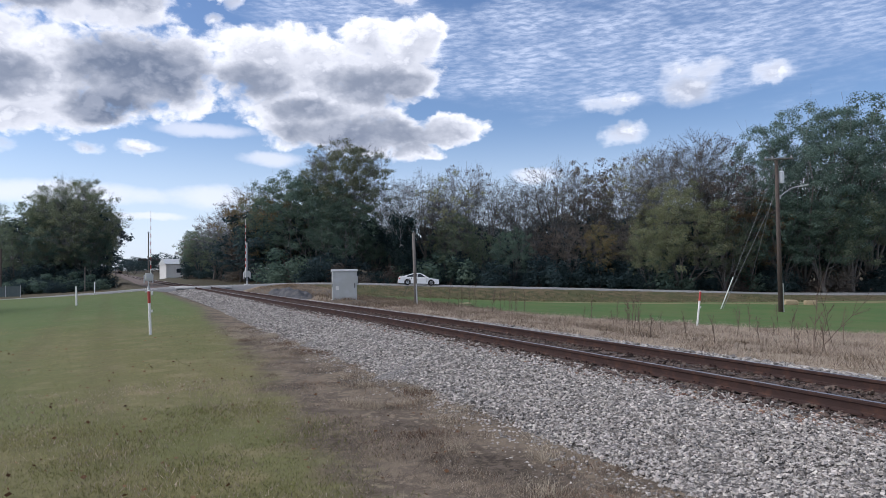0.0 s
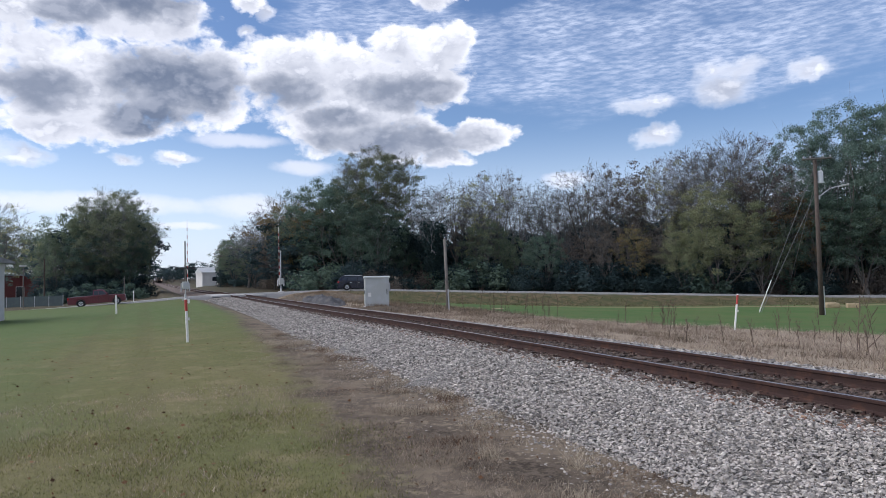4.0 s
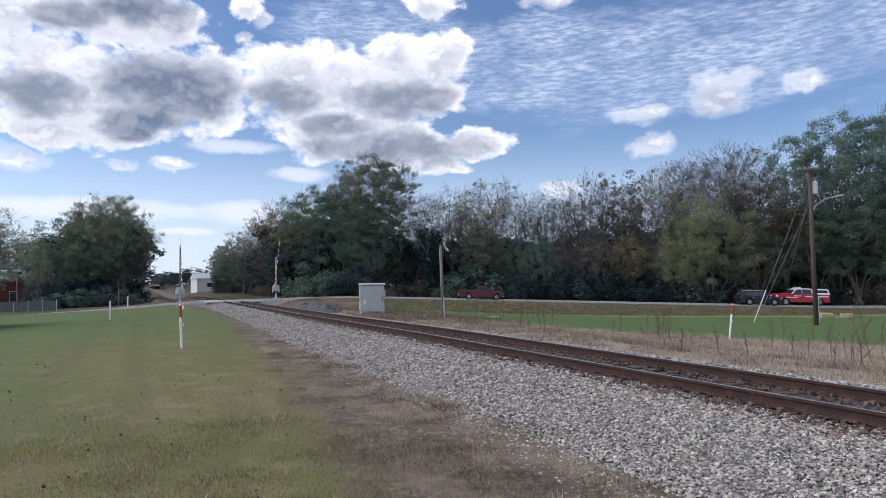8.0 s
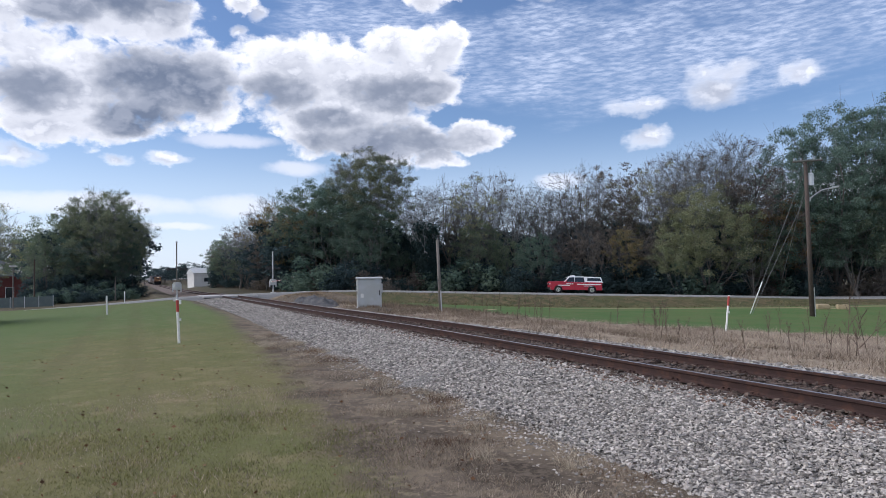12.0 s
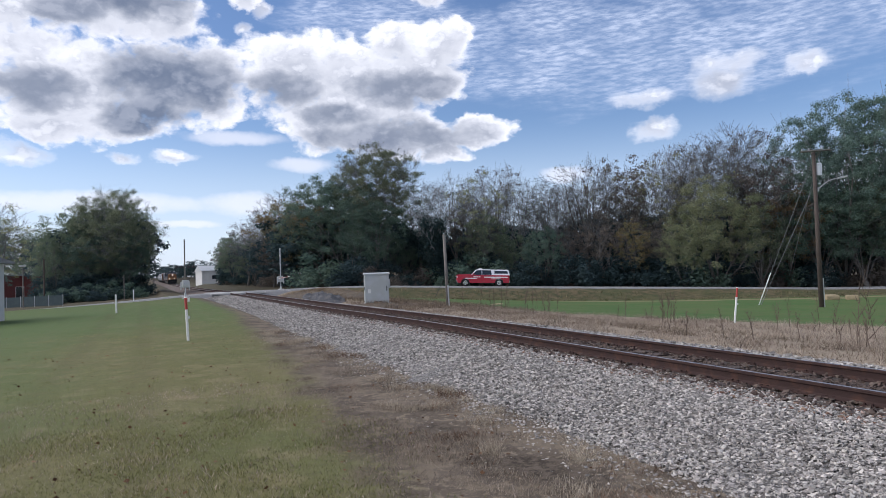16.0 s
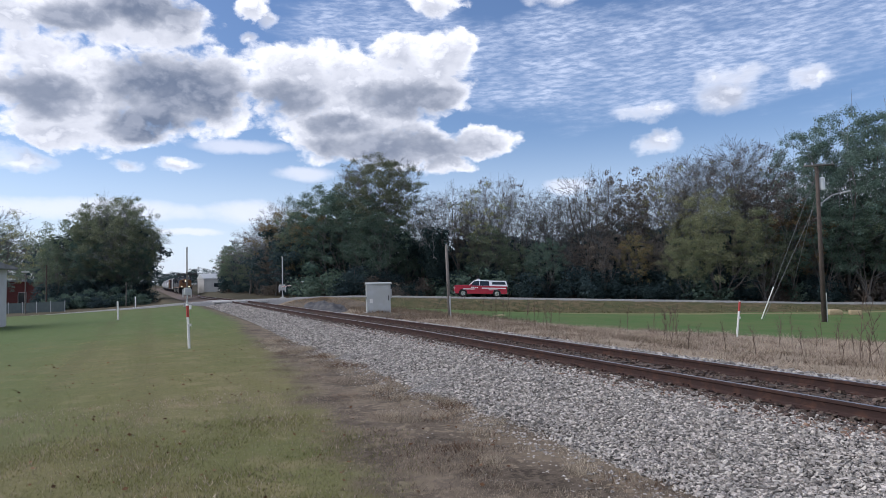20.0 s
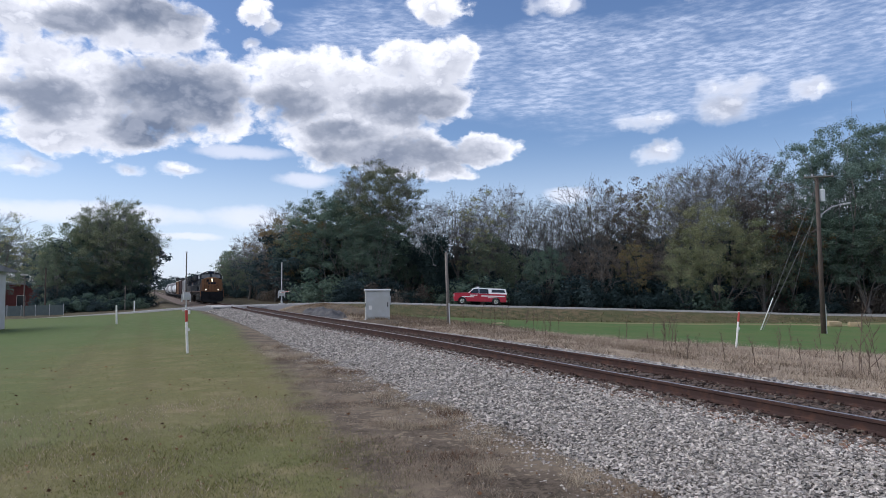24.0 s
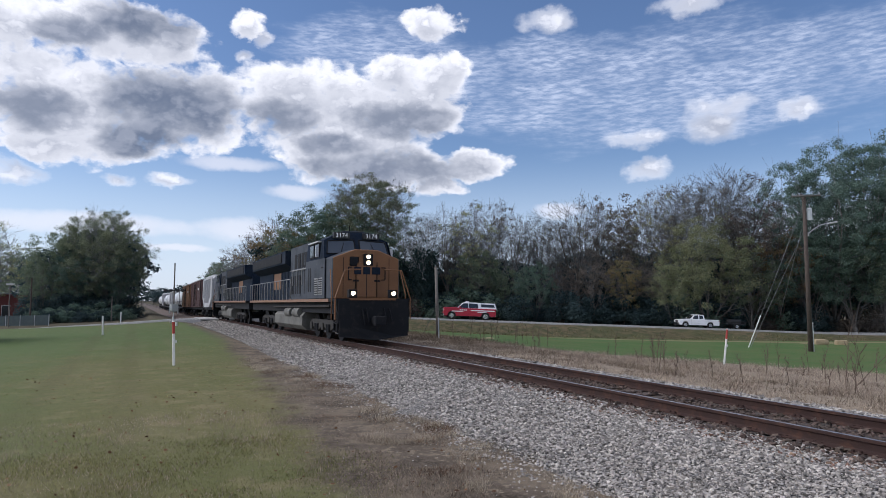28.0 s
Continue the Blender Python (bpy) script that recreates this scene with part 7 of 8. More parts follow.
    bogie(c, 2.7, (-2.0, 0.0, 2.0), 0.53, TRUCK_GREY, lead)
    bogie(c, 15.6, (-2.0, 0.0, 2.0), 0.53, TRUCK_GREY, lead)
    return c


def freight_base(c, L, w=1.4):
    boxed("underframe", (-w + 0.2, w - 0.2, 0.3, L - 0.3, 0.85, 1.12), UNDER, c, "black underframe")
    for y in (0.0, L):
        e = -1 if y == 0 else 1
        boxed("coupler", (-0.13, 0.13, min(y - e * 0.3, y + e * 0.4), max(y - e * 0.3, y + e * 0.4), 0.72, 1.0), UNDER, c, "", 0.03)
    for y in (2.0, L - 2.0):
        bogie(c, y, (-0.87, 0.87), 0.46, UNDER, False)


def ladder(parent, x, y, z0, z1, mat=UNDER):
    for d in (-0.2, 0.2):
        boxed("ladder_rail", (x - 0.02, x + 0.02, y + d - 0.02, y + d + 0.02, z0, z1), mat, parent)
    n = int((z1 - z0) / 0.42)
    for i in range(n):
        boxed("rung", (x - 0.015, x + 0.015, y - 0.2, y + 0.2, z0 + 0.2 + 0.42 * i, z0 + 0.23 + 0.42 * i), mat, parent)


def covered_hopper(mat, label):
    c = thing("hopper_car", Matrix.Identity(4), label, "freight car", "freight cars")
    L = 11.6
    freight_base(c, L)
    bm = bmesh.new()
    o = [(0.6, 4.2), (1.3, 4.45), (L - 1.3, 4.45), (L - 0.6, 4.2), (L - 0.6, 2.1), (L - 2.4, 1.5), (L - 3.2, 1.12), (3.2, 1.12), (2.4, 1.5), (0.6, 2.1)]
    slab(bm, o, -1.5, 1.5)
    bmesh.ops.bevel(bm, geom=[e for e in bm.edges if max(v.co.z for v in e.verts) > 4 and abs(e.verts[0].co.x - e.verts[1].co.x) < 0.01], offset=0.25, segments=3, affect="EDGES")
    body = part("body", bm, mat, c, "curved-top hopper body")
    for s in (-1, 1):
        for k in range(11):
            y = 2.2 + k * (L - 4.4) / 10
            boxed("side_rib", (s * 1.5 - 0.05, s * 1.5 + 0.07, y - 0.05, y + 0.05, 1.6 if 3 < y < L - 3 else 2.1, 4.05), mat, body)
        for y in (0.5, L - 0.5):
            boxed("end_post", (s * 1.35 - 0.06, s * 1.35 + 0.06, y - 0.06, y + 0.06, 1.1, 3.9), mat, c)
            bm = bmesh.new()
            rod(bm, (s * 1.35, y, 1.1), (s * 1.3, y + (2.2 if y < 2 else -2.2), 2.1), 0.05, seg=5)
            part("end_brace", bm, mat, c)
        ladder(c, s * 1.45, 0.75, 1.1, 4.0, mat)
    for y in (4.2, 7.4):
        bm = bmesh.new()
        rod(bm, (0, y, 0.45), (0, y, 1.15), 0.35, 1.2, seg=4)
        part("discharge_chute", bm, UNDER, c)
    boxed("roof_walk", (-0.4, 0.4, 1.4, L - 1.4, 4.5, 4.55), GALVANISED, c)
    return c, L


def boxcar(mat, label):
    c = thing("boxcar", Matrix.Identity(4), label, "freight car", "freight cars")
    L = 17.0
    freight_base(c, L)
    boxed("body", (-1.48, 1.48, 0.5, L - 0.5, 1.12, 4.35), mat, c, "ribbed steel box body", 0.03)
    bm = bmesh.new()
    slab(bm, [(0.45, 4.352), (L - 0.45, 4.352), (L - 0.45, 4.44), (0.45, 4.44)], -1.52, 1.52)
    part("roof", bm, GALVANISED, c, "galvanised roof")
    for s in (-1, 1):
        for k in range(14):
            y = 1.0 + k * (L - 2.0) / 13
            if abs(y - L / 2) < 1.7:
                continue
            boxed("side_rib", (s * 1.48 - 0.03, s * 1.48 + 0.06, y - 0.06, y + 0.06, 1.2, 4.28), mat, c)
        door = boxed("door", (s * 1.5 - 0.03, s * 1.5 + 0.07, L / 2 - 1.5, L / 2 + 1.5, 1.2, 4.15), mat, c, "sliding door", 0.01)
        for k in range(4):
            boxed("door_bar", (s * 1.58 - 0.02, s * 1.58 + 0.02, L / 2 - 1.2 + 0.8 * k, L / 2 - 1.15 + 0.8 * k, 1.3, 4.05), UNDER, door)
        boxed("lettering_bar", (s * 1.55 - 0.004, s * 1.55 + 0.004, 2.6, 4.4, 3.2, 3.45), HOPPER_WHITE, c, "faded pale lettering")
        ladder(c, s * 1.53, 0.85, 1.0, 4.2)
    for y in (0.47, L - 0.47):
        for z in (1.7, 2.4, 3.1, 3.8):
            boxed("end_corrugation", (-1.35, 1.35, y - 0.06, y + 0.06, z - 0.14, z + 0.14), mat, c, "", 0.04)
    return c, L


def tank_car(mat, label):
    c = thing("tank_car", Matrix.Identity(4), label, "freight car", "freight cars")
    L = 15.0
    freight_base(c, L)
    bm = bmesh.new()
    rod(bm, (0, 1.3, 2.55), (0, L - 1.3, 2.55), 1.42, seg=28)
    for y, e in ((1.3, -1), (L - 1.3, 1)):
        rod(bm, (0, y, 2.55), (0, y + e * 0.45, 2.55), 1.42, 0.95, seg=28)
    part("tank", bm, mat, c, "pale cylindrical tank", smooth=False)
    bm = bmesh.new()
    rod(bm, (0, L / 2, 3.9), (0, L / 2, 4.4), 0.45, seg=16)
    part("dome", bm, mat, c, "manway dome")
    boxed("platform", (-0.9, 0.9, L / 2 - 0.9, L / 2 + 0.9, 3.86, 3.92), UNDER, c)
    for s in (-1, 1):
        ladder(c, s * 1.42, L / 2, 1.1, 3.9)
        bm = bmesh.new()
        rod(bm, (s * 1.45, 0.8, 2.0), (s * 1.45, L - 0.8, 2.0), 0.025, seg=5)
        part("safety_rail", bm, UNDER, c)
    for y in (2.2, L - 2.2):
        boxed("saddle", (-1.0, 1.0, y - 0.35, y + 0.35, 1.1, 1.7), UNDER, c)
    return c, L


lead_loco = locomotive(True)
TRAIN.append((lead_loco, 0.0, False))
second_loco = locomotive(False)
TRAIN.append((second_loco, 43.3, True))
behind = 43.3 + 1.9
hop, hop_long = covered_hopper(HOPPER_WHITE, "grey-white covered hopper car with sloped ends")
brown, box_long = boxcar(BOX_BROWN, "dark brown boxcar with a sliding door")
tan, _ = boxcar(BOX_ORANGE, "tan-orange boxcar with a sliding door")
tank, tank_long = tank_car(TANK_WHITE, "pale grey cylindrical railway tank car")
for ob, long_ in ((hop, hop_long), (brown, box_long), (tan, box_long), (tank, tank_long)):
    TRAIN.append((ob, behind, False))
    behind += long_ + 0.9
for k in range(7):
    src, long_ = ((tank, tank_long), (hop, hop_long), (tank, tank_long))[k % 3]
    TRAIN.append((copy_thing(src, Matrix.Identity(4)), behind, False))
    behind += long_ + 0.9


# ---------------- crossing, ties, stones ----------------
def crossing():
    c = thing("level_crossing", Matrix.Identity(4), "pale concrete crossing panels between the rails", "crossing", kind="structure")
    i = int(np.argmin(np.abs(LINE[:, 0])))
    d = STEP[i]
    for x0, x1 in ((-2.6, -0.87), (-0.63, 0.63), (0.87, 2.6)):
        for k in range(4):
            y0 = 75.6 - 4.2 + 2.1 * k
            bm = bmesh.new()
            vs = []
            for z in (-0.16, -0.004):
                for x, y in ((x0, y0), (x1, y0), (x1, y0 + 2.07), (x0, y0 + 2.07)):
                    vs.append(bm.verts.new((x, y + x * d[1] / d[0], z + float(grade(y)))))
            bm.faces.new(vs[3::-1])
            bm.faces.new(vs[4:])
            for q in range(4):
                bm.faces.new((vs[q], vs[(q + 1) % 4], vs[4 + (q + 1) % 4], vs[4 + q]))
            part("panel", bm, CONCRETE, c)
    return c


crossing()

bm = bmesh.new()
box(bm, -1.3, 1.3, -0.115, 0.115, -0.1, 0.08, 0.012)
tie_mesh = bpy.data.meshes.new("tie")
bm.to_mesh(tie_mesh)
bm.free()
tie_mesh.materials.append(TIE)
bm = bmesh.new()
box(bm, -0.1, 0.1, -0.09, 0.09, 0.0, 0.018)
for sx in (-0.075, 0.075):
    for sy in (-0.05, 0.05):
        box(bm, sx - 0.013, sx + 0.013, sy - 0.013, sy + 0.013, 0.018, 0.045)
plate_mesh = bpy.data.meshes.new("tie_plate")
bm.to_mesh(plate_mesh)
bm.free()
plate_mesh.materials.append(RAIL_SIDE)
tie_rng = random.Random(31)
for i in range(150):
    y = 2.4 + 0.51 * i
    if 70.5 < y < 80.5:
        continue
    ob = new("tie", tie_mesh)
    ob.parent = track
    ob.matrix_basis = pose(tie_rng.uniform(-0.06, 0.06), y + tie_rng.uniform(-0.03, 0.03), float(grade(y)) - 0.258 + tie_rng.uniform(-0.012, 0.004), 0, 0, tie_rng.uniform(-1.5, 1.5))
    if i < 60:
        for side in (-0.755, 0.755):
            p = new("tie_plate", plate_mesh)
            p.parent = ob
            p.matrix_basis = pose(side, 0, 0.078)


def stones(name, xs, ys, count, size, z_of, mat, seed, label, power=1.0):
    """A layer of broken stones, each with its own corners, thinning out with distance."""
    rng = np.random.default_rng(seed)
    x = rng.uniform(*xs, count)
    y = ys[0] + (ys[1] - ys[0]) * rng.random(count) ** power
    s = size * rng.uniform(0.55, 1.35, count) * (1 + 0.004 * np.maximum(0, y - 8))
    if xs[0] < -4.0 and xs[1] > -1:
        keep = x > -4.12 + edge_wave(y) + rng.exponential(0.2, count)
        x, y, s = x[keep], y[keep], s[keep]
        count = len(x)
    z = z_of(x) + grade(y) + s * rng.uniform(-0.1, 0.38, count)
    corners = np.array([[1, 0, 0], [-1, 0, 0], [0, 1, 0], [0, -1, 0], [0, 0, 1], [0, 0, -1]], float)
    v = corners[None] * rng.uniform(0.36, 0.78, (count, 1, 3)) * rng.uniform(0.6, 1.15, (count, 6, 1)) + rng.normal(0, 0.12, (count, 6, 3))
    q = rng.normal(size=(count, 4))
    q /= np.linalg.norm(q, axis=1)[:, None]
    w, a, b, c = q.T
    R = np.stack([np.stack([1 - 2 * (b * b + c * c), 2 * (a * b - c * w), 2 * (a * c + b * w)], -1),
                  np.stack([2 * (a * b + c * w), 1 - 2 * (a * a + c * c), 2 * (b * c - a * w)], -1),
                  np.stack([2 * (a * c - b * w), 2 * (b * c + a * w), 1 - 2 * (a * a + b * b)], -1)], 1)
    v = np.einsum("nij,nkj->nki", R, v) * np.array([1.08, 1.08, 0.72]) * s[:, None, None] + np.stack([x, y, z], 1)[:, None]
    f = np.array([[0, 2, 4], [2, 1, 4], [1, 3, 4], [3, 0, 4], [2, 0, 5], [1, 2, 5], [3, 1, 5], [0, 3, 5]])
    faces = (np.arange(count)[:, None, None] * 6 + f[None]).reshape(-1, 3)
    ob = mesh_from(name, v.reshape(-1, 3), faces, mat, flat=True)
    return tagged(ob, label, "ballast", kind="stuff")


def bed_z(rows):
    px, pz = np.array([r[0] for r in rows]), np.array([r[1] for r in rows])
    return lambda x: np.interp(x, px, pz)


stones("ballast_stones", (-4.5, -0.95), (2.6, 9), 36000, 0.042, bed_z(BED_LEFT), STONE, 41, "loose pale grey ballast stones", 1.1)
stones("ballast_stones", (-4.4, -0.95), (9, 20), 27000, 0.05, bed_z(BED_LEFT), STONE, 47, "loose pale grey ballast stones", 1.1)
stones("ballast_stones", (-4.3, -0.95), (20, 40), 15000, 0.06, bed_z(BED_LEFT), STONE, 42, "loose pale grey ballast stones", 1.2)
stones("ballast_stones", (-4.2, -0.95), (40, 70), 7500, 0.085, bed_z(BED_LEFT), STONE, 43, "loose pale grey ballast stones")
stones("ballast_stones", (0.95, 4.1), (4, 40), 11000, 0.08, bed_z(BED_RIGHT), STONE, 44, "loose pale grey ballast stones", 1.3)
stones("ballast_stones", (-1.35, 1.35), (3, 40), 13000, 0.065, lambda x: np.full_like(x, -0.19), RUST_STONE, 45, "rust-stained ballast stones between the rails", 1.3)
stones("ballast_stones", (-1.7, -0.95), (3, 30), 3600, 0.045, bed_z(BED_LEFT), RAIL_STONE, 50, "orange rust-stained stones beside the rail", 1.3)
# stones spilled over the edge into the soil, thinning out
SOIL_Z = lambda x: np.interp(x, [-8, -4.4, -3.75], [-0.53, -0.48, -0.455]) - 0.012
for seed, x0, x1, n, size in ((48, -4.35, -3.75, 6500, 0.04), (49, -4.75, -4.2, 2400, 0.034), (52, -5.4, -4.5, 900, 0.028), (46, -6.4, -5.0, 300, 0.024)):
    stones("spilled_stones", (x0, x1), (3.0, 44), n, size, SOIL_Z, STONE, seed, "ballast stones spilled into the worn grass", 1.4)


# ---------------- grass ----------------
GRASS = leaf_material("lawn_blades", (0.148, 0.146, 0.055), vary=0.42, glow=0.2, second=(0.245, 0.222, 0.1))
STRAW = leaf_material("dry_blades", (0.33, 0.268, 0.21), vary=0.35, glow=0.15, second=(0.46, 0.385, 0.305))
PALE_GRASS = leaf_material("pale_lawn_blades", (0.165, 0.168, 0.068), vary=0.35, glow=0.25, second=(0.25, 0.23, 0.105))
GREY_STRAW = leaf_material("grey_brown_blades", (0.2, 0.162, 0.125), vary=0.45, glow=0.1, second=(0.31, 0.25, 0.188))
DEAD = leaf_material("dead_brown_blades", (0.12, 0.09, 0.068), vary=0.45, glow=0.1, second=(0.22, 0.168, 0.122))
RED_DEAD = leaf_material("reddish_dead_blades", (0.13, 0.075, 0.048), vary=0.4, glow=0.1, second=(0.24, 0.15, 0.095))
BANK_GRASS = leaf_material("rough_bank_blades", (0.09, 0.092, 0.045), vary=0.4, glow=0.15, second=(0.2, 0.155, 0.095))
STALK = material("dead_stalk", (0.11, 0.08, 0.06), 0.95, vary=0.3)
LEAF_LITTER = leaf_material("fallen_leaves", (0.12, 0.065, 0.035), vary=0.4, glow=0.0, second=(0.2, 0.11, 0.06))


def beside(x, y, seed, keep=0.3):
    """Only what stands on the worn strip, between the lawn and the stones."""
    r = np.random.default_rng(seed)
    ok = (x > lawn_edge(y) - r.exponential(keep, len(x)) + 0.1) & (x < -3.95 + edge_wave(y) + r.normal(0, 0.12, len(x)))
    return x[ok], y[ok]


def blades(name, x, y, tall, wide, mat, seed, label, lean=0.5):
    rng = np.random.default_rng(seed)
    n = len(x)
    z = ground_height(x, y) - 0.01
    a = rng.uniform(0, 2 * np.pi, n)
    h = tall * rng.uniform(0.35, 1.2, n) * (1 + 0.35 * np.sin(x * 2.3 + 1.7 * np.sin(y * 1.1)) * np.sin(y * 1.9))
    w = wide * rng.uniform(0.6, 1.3, n)
    ux, uy = np.cos(a) * w, np.sin(a) * w
    b = rng.uniform(0, 2 * np.pi, n)
    l = h * rng.uniform(0.1, 1.0, n) * lean
    v = np.empty((n, 3, 3))
    v[:, 0] = np.c_[x - ux, y - uy, z]
    v[:, 1] = np.c_[x + ux, y + uy, z]
    v[:, 2] = np.c_[x + np.cos(b) * l, y + np.sin(b) * l, z + h]
    ob = mesh_from(name, v.reshape(-1, 3), np.arange(n * 3).reshape(-1, 3), mat)
    return tagged(ob, label, "grass", kind="stuff")


def patch(seed, n, xs, ys, power, clump, spread):
    """Blade places gathered in clumps."""
    rng = np.random.default_rng(seed)
    m = max(1, n // clump)
    cx, cy = rng.uniform(*xs, m), ys[0] + (ys[1] - ys[0]) * rng.random(m) ** power
    i = rng.integers(0, m, n)
    return cx[i] + rng.normal(0, spread, n), cy[i] + rng.normal(0, spread, n)


def lawn(seed, n, xs, ys, power, tall, wide, label, mat=GRASS, clump=5, spread=0.2):
    x, y = patch(seed, n, xs, ys, power, clump, spread)
    rng = np.random.default_rng(seed + 7)
    ok = x < lawn_edge(y) + 0.4 * np.sin(y * 1.3) * np.sin(y * 0.47 + 1) + rng.normal(0, 0.3, len(x))
    blades("lawn_grass", x[ok], y[ok], tall, wide, mat, seed + 1, label, 1.1)


lawn(51, 135000, (-14, -5.1), (3.4, 11), 1.3, 0.04, 0.005, "short mown lawn grass")
lawn(53, 34000, (-19, -4.6), (10.5, 34), 1.7, 0.034, 0.009, "short mown lawn grass", PALE_GRASS)
lawn(55, 26000, (-13, -5.1), (3.4, 14), 1.2, 0.05, 0.006, "dry blades in the lawn", STRAW)
# matted dead grass on the worn strip
for seed, n, tall, wide, mat, clump, spread, lean, label in (
        (71, 11000, 0.055, 0.0045, DEAD, 160, 0.18, 1.4, "dark brown matted grass beside the stones"),
        (73, 40000, 0.06, 0.003, STRAW, 70, 0.2, 1.4, "fine straw-coloured grass beside the stones"),
        (57, 80000, 0.045, 0.0035, GREY_STRAW, 60, 0.2, 1.4, "matted grey-brown grass beside the stones"),
        (75, 9500, 0.09, 0.003, RED_DEAD, 300, 0.22, 1.4, "reddish brown dead tufts at the edge of the stones"),
        (77, 18000, 0.11, 0.0028, STRAW, 330, 0.13, 1.2, "pale dead tufts at the edge of the stones")):
    x, y = patch(seed, n, (-5.2, -3.9) if seed in (75, 77) else (-6.9, -3.9), (3.2, 26), 1.5, clump, spread)
    x, y = beside(x, y, seed)
    bare = np.sin(1.9 * x + 1.6 * np.sin(1.3 * y)) * np.sin(1.5 * y + 1.4 * np.sin(2.3 * x)) + 0.5 * np.sin(5.3 * x + 2 * y) * np.sin(4.1 * y - x)
    ok = bare + np.random.default_rng(seed).normal(0, 0.22, len(x)) < 0.34
    x, y = x[ok], y[ok]
    blades("dry_grass", x, y, tall, wide, mat, seed + 1, label, lean)
x, y = patch(61, 62000, (3.9, 24), (7, 44), 1.0, 130, 0.3)
ok = x < verge_edge(y) + 0.8 * np.sin(1.1 * y) + np.random.default_rng(3).normal(0, 0.8, len(x))
blades("dry_grass", x[ok], y[ok], 0.2, 0.006, STRAW, 62, "pale dry grass tufts on the verge", 1.3)
x, y = patch(63, 30000, (3.8, 24.0), (7, 46), 1.0, 60, 0.3)
ok = x < verge_edge(y) + np.random.default_rng(5).normal(0, 1.0, len(x))
blades("dry_grass", x[ok], y[ok], 0.2, 0.007, GREY_STRAW, 64, "brown dead grass on the verge", 1.3)
x, y = patch(85, 16000, (3.8, 8.5), (7, 44), 1.0, 80, 0.3)
blades("dry_grass", x, y, 0.14, 0.007, DEAD, 86, "dark dead grass along the stones' far edge", 1.4)
x, y = patch(65, 11000, (4.2, 11.5), (34, 69), 1.0, 12, 0.35)
blades("dry_grass", x, y, 0.3, 0.016, DEAD, 66, "brown grass around the cabinet and the mound", 0.9)
x, y = patch(81, 16000, (12.0, 62.0), (46, 76), 1.0, 9, 0.6)
s_bank = y + 0.437 * x
ok = (s_bank > 69.0) & (s_bank < 76.6)
blades("dry_grass", x[ok], y[ok], 0.22, 0.03, BANK_GRASS, 82, "olive and brown rough grass on the bank below the road", 1.2)
rng = np.random.default_rng(67)
n = 700
lx, ly = rng.uniform(-14, -4.4, n), 3.4 + 20 * rng.random(n) ** 1.3
c = np.c_[lx, ly, ground_height(lx, ly) + 0.025]
v, f = leaf_cards(c, 0.06, rng, 0.85)
tagged(mesh_from("fallen_leaves", v, f, LEAF_LITTER), "scattered brown leaves on the lawn", "leaves", kind="stuff")


def weed(seed, x, y, tall, lean):
    rng = random.Random(seed)
    w = thing("dry_weed", at_ground(x, y, 0, lean, rng.uniform(0, 360)), "dead brown weed stalk standing in the verge", "weed", "dead weeds on the verge")
    bm = bmesh.new()
    p = Vector((0, 0, -0.05))
    tops = []
    for i in range(4):
        q = p + Vector((rng.uniform(-0.03, 0.03), rng.uniform(-0.03, 0.03), tall / 4))
        rod(bm, p, q, 0.012 - 0.0015 * i, 0.0105 - 0.0015 * i, seg=5)
        tops.append(q)
        p = q
    part("stem", bm, STALK, w)
    for q in tops[1:]:
        for k in range(rng.randint(2, 3)):
            bm = bmesh.new()
            a = rng.uniform(0, 6.28)
            l = tall * rng.uniform(0.12, 0.26)
            t = q + Vector((math.cos(a) * l * 0.5, math.sin(a) * l * 0.5, l))
            rod(bm, q, t, 0.007, 0.004, seg=4)
            for u in range(3):
                e = t + Vector((rng.uniform(-0.05, 0.05), rng.uniform(-0.05, 0.05), rng.uniform(0.02, 0.1)))
                rod(bm, t, e, 0.004, 0.002, seg=3)
            part("branch", bm, STALK, w)


wr = random.Random(77)
for i in range(46):
    t, far = wr.uniform(27, 57), wr.uniform(18, 31)
    x, y = from_eye(t, far)
    if x > 5.3:
        weed(100 + i, x, y, wr.uniform(0.45, 1.15), wr.uniform(-10, 10))
for i in range(18):
    t, far = wr.uniform(24, 33), wr.uniform(33, 44)
    x, y = from_eye(t, far)
    if x > 5.3:
        weed(200 + i, x, y, wr.uniform(0.6, 1.3), wr.uniform(-8, 8))
for t, far, tall, lean in ((55.0, 22.0, 1.7, 42), (55.8, 23.0, 1.8, -20), (54.6, 20.5, 1.5, 8)):
    x, y = from_eye(t, far)
    weed(int(t * 10), x, y, tall, lean)


# ---------------- what moves ----------------
ARC = np.r_[0, np.cumsum(np.linalg.norm(np.diff(LINE[:, :2], axis=0), axis=1))]
SPEED, NOSE_END = 19.45, 26.8      # metres a second; where the nose stands at the end


def lane_pose(s, offset, back=False):
    """A vehicle's pose at s metres along the road, offset to its left edge, facing along the road or back."""
    x, y, z = (np.interp(s, ARC, LINE[:, i]) for i in range(3))
    d = np.array([np.interp(s, ARC, STEP[:, i]) for i in range(2)])
    slope = (np.interp(s + 1.5, ARC, LINE[:, 2]) - np.interp(s - 1.5, ARC, LINE[:, 2])) / 3
    h = math.degrees(math.atan2(d[1], d[0])) - 90
    tilt = math.degrees(math.atan(slope))
    lift = 0.03 - 0.06 * abs(offset) / 3.45
    m = pose(x - d[1] * offset, y + d[0] * offset, z + lift, 0, 0, h)
    return m @ (pose(0, 0, 0, -tilt, 0, 180) if back else pose(0, 0, 0, tilt, 0, 0))


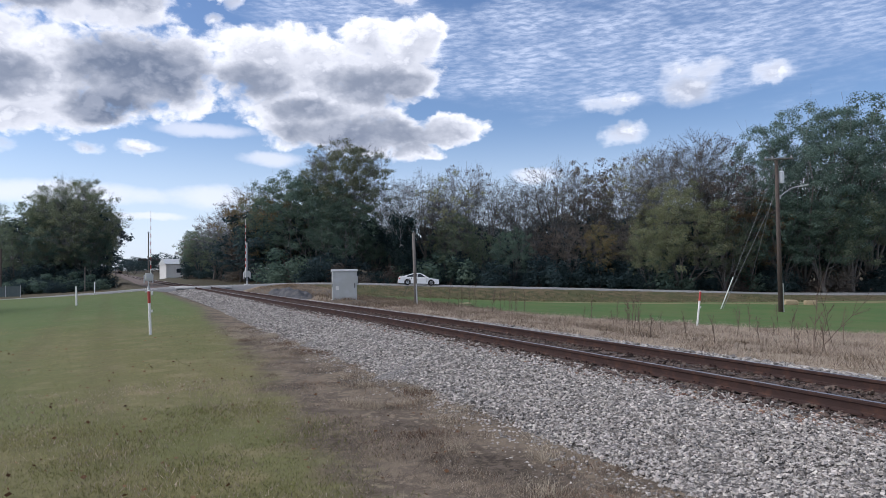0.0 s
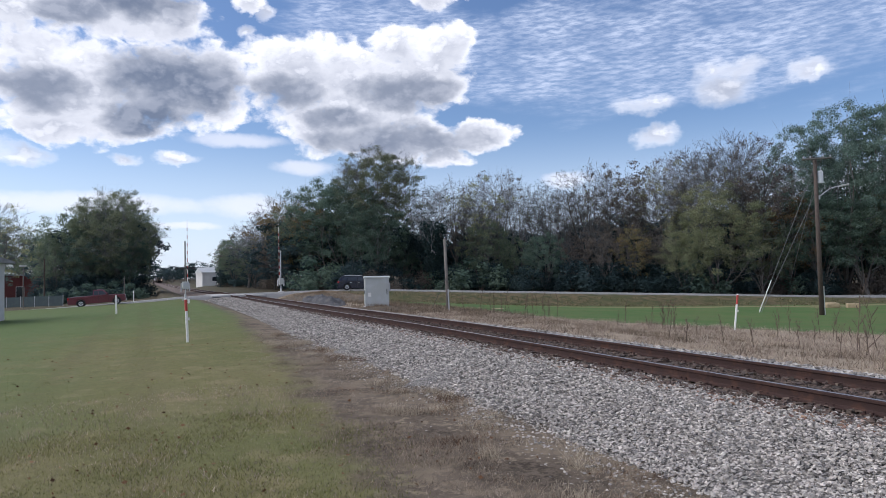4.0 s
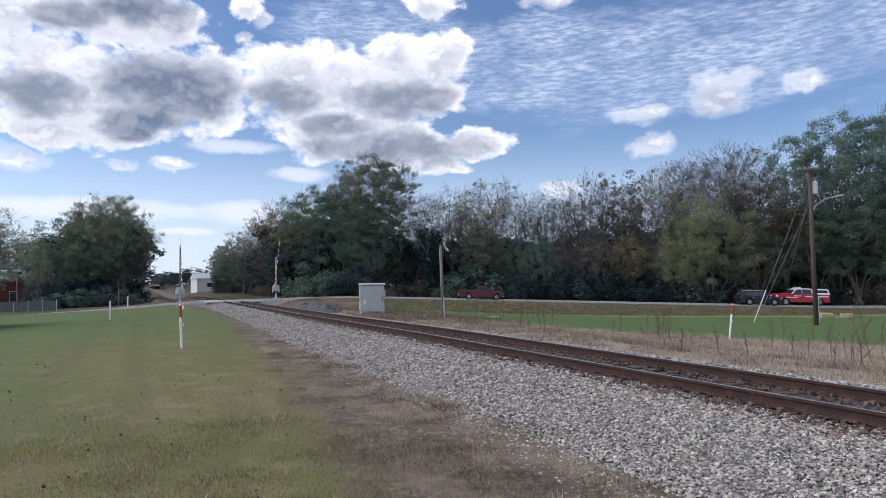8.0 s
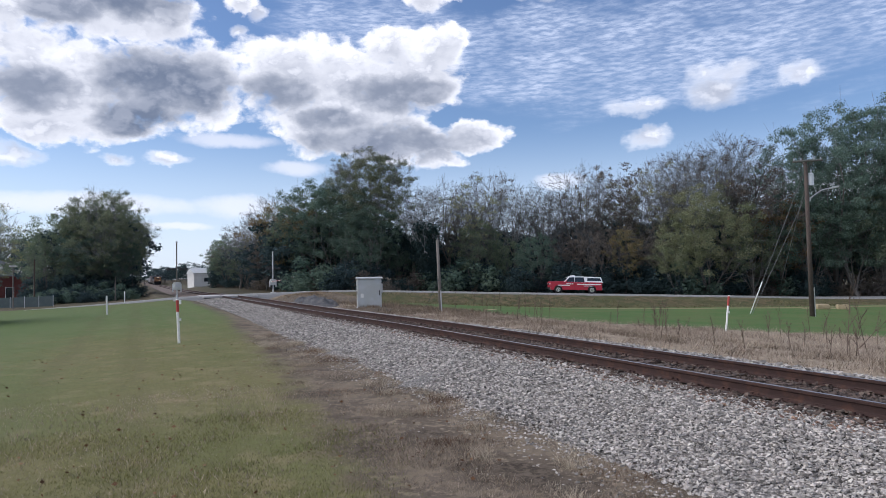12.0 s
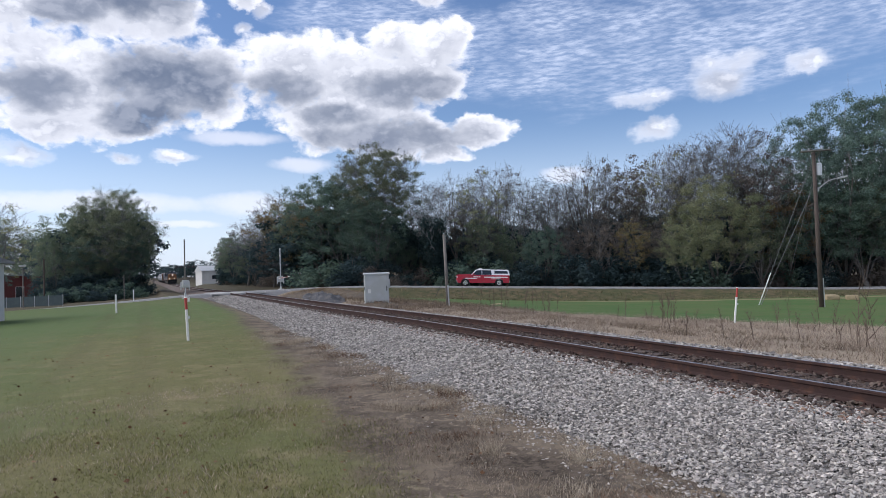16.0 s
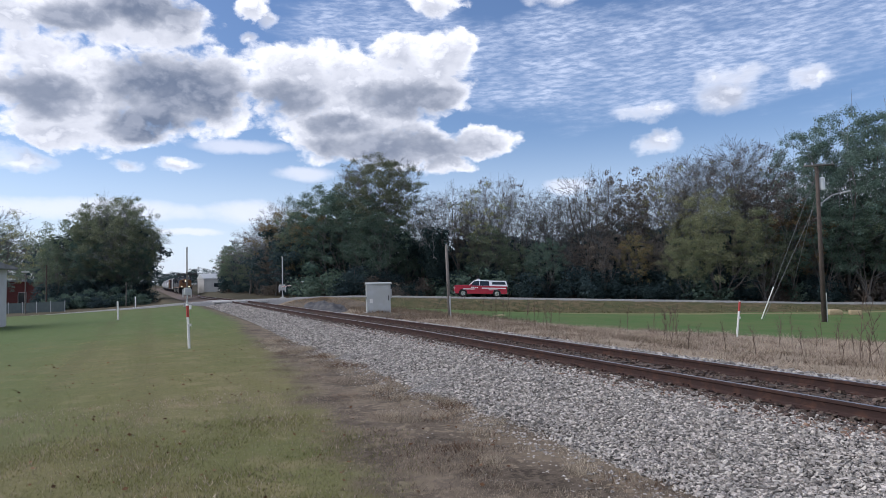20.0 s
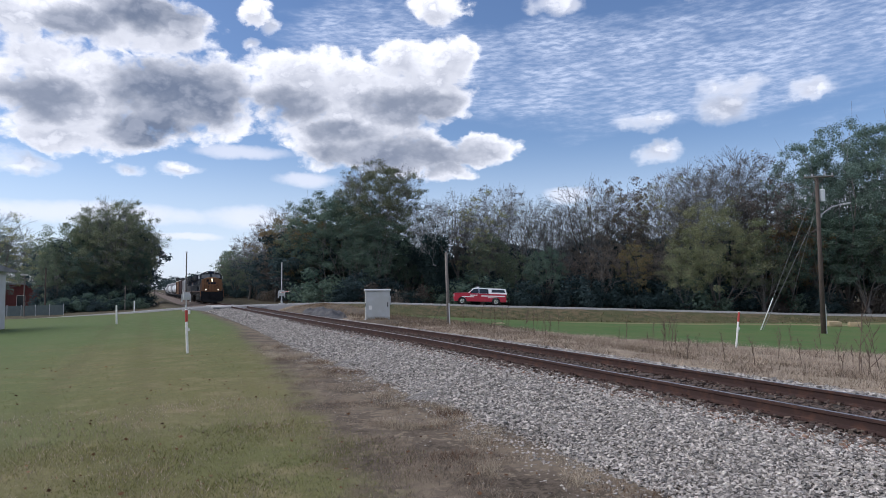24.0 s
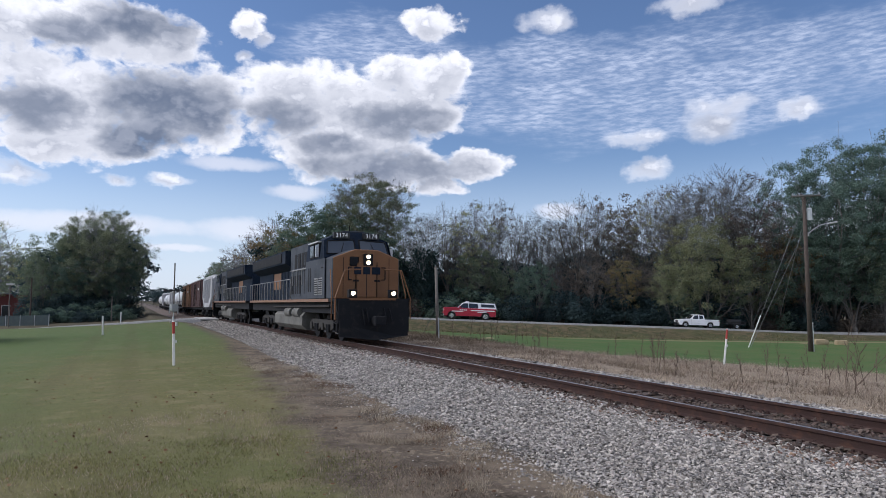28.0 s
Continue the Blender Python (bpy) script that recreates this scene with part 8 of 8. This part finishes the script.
def along(rows, t):
    """Place on the road at t: the rows' own pace goes on before and after them."""
    ts, ss = [r[0] for r in rows], [r[1] for r in rows]
    if t < ts[0]:
        return ss[0] + (t - ts[0]) * (ss[1] - ss[0]) / (ts[1] - ts[0])
    if t > ts[-1]:
        return ss[-1] + (t - ts[-1]) * (ss[-1] - ss[-2]) / (ts[-1] - ts[-2])
    return float(np.interp(t, ts, ss))


DRIVES = {
    "sedan": [(0, 159.1), (1, 172.4), (2, 186.0), (3, 200.3), (3.5, 207.4)],
    "suv": [(1, 119.3), (2, 129.0), (3, 138.7), (3.5, 143.4), (5.5, 164.4), (6.5, 175.5), (7.5, 188.1), (8.5, 201.2)],
    "old": [(3.4, 116.8), (5.5, 136.3), (6, 141.1), (7.5, 157.4), (8.5, 168.8), (9.5, 181.1), (10.5, 194.2), (11.4, 206.7)],
    "fire": [(7, 210.4), (8, 201.2), (9, 192.9), (10, 186.0), (11, 180.1), (12, 174.9), (12.5, 172.4), (13.5, 168.4), (14.5, 165.6), (15.2, 164.1), (16, 163.2), (17, 162.8), (18, 162.7), (28, 162.7)],
    "white": [(26, 207.4), (27, 198.4), (28, 189.6)],
}


def drive(ob, rows, offset, back=False, shift=0.0, start=0.0, stop=28.0):
    """Keys a vehicle along the road and turns its wheels while it is in sight."""
    s_of = lambda t: max(6.0, min(ARC[-1] - 6.0, along(rows, t) + shift))
    times = [i * 0.5 for i in range(57)]
    walk(ob, [(t, lane_pose(s_of(t), offset, back)) for t in times])
    wheels, r = VEHICLE_WHEELS[ob.name]
    for w in wheels:
        base = w.matrix_basis.translation.copy()
        keys, frame_no, last = [(0.0, pose(*base))], frame(start), None
        spin0 = s_of(start)
        for k in range(frame(start), frame(stop) + 1):
            t = (k - 1) / FPS
            turn = -math.degrees((s_of(t) - spin0) / r) * (-1 if back else 1)
            if last is not None and abs(turn - last) < 0.5 and k < frame(stop):
                continue
            if t > 0:
                keys.append((t, pose(*base, turn, 0, 0)))
            last = turn
        if keys[-1][0] < 28:
            keys.append((28.0, keys[-1][1]))
        walk(w, keys)


def motions():
    drive(sedan, DRIVES["sedan"], -1.7, stop=3.8)
    drive(suv, DRIVES["suv"], -1.7, start=0.7, stop=9.0)
    drive(old_pickup, DRIVES["old"], -1.7, start=2.9, stop=12.0)
    drive(fire_truck, DRIVES["fire"], 1.7, True, start=6.6, stop=17.5)
    drive(white_pickup, DRIVES["white"], 1.7, True, start=25.5)
    drive(small_trailer, DRIVES["white"], 1.7, True, shift=4.35, start=25.5)
    # the gates come down before the train
    for arm in GATE_ARMS:
        base = arm.matrix_basis.translation.copy()
        drop = ((0, 0), (5.0, 0), (6.0, 7), (7.0, 19), (8.0, 33), (9.0, 51), (10.0, 70), (11.0, 84), (11.6, 88), (28.0, 88))
        walk(arm, [(float(t), pose(*base, -a, 0, 0)) for t, a in drop])
    for ob, gap, turned in TRAIN:
        rows = []
        for i in range(29):
            y = NOSE_END + SPEED * (28 - i) + gap
            e = -1 if turned else 1
            tip = math.degrees(math.atan2(float(grade(y + 16 * e) - grade(y + 2 * e)), 14))
            rows.append((float(i), pose(0, y, float(grade(y + 2 * e)) - 2 * math.tan(math.radians(tip)), tip, 0, 180 if turned else 0)))
        walk(ob, rows)
    for w, r in WHEELSETS:
        base = w.matrix_basis.translation.copy()
        rows = [(0.0, pose(*base))]
        for k in range(frame(19.9), frame(28) + 1):
            t = (k - 1) / FPS
            rows.append((t, pose(*base, math.degrees(SPEED * (t - 19.9) / r), 0, 0)))
        walk(w, rows)


motions()
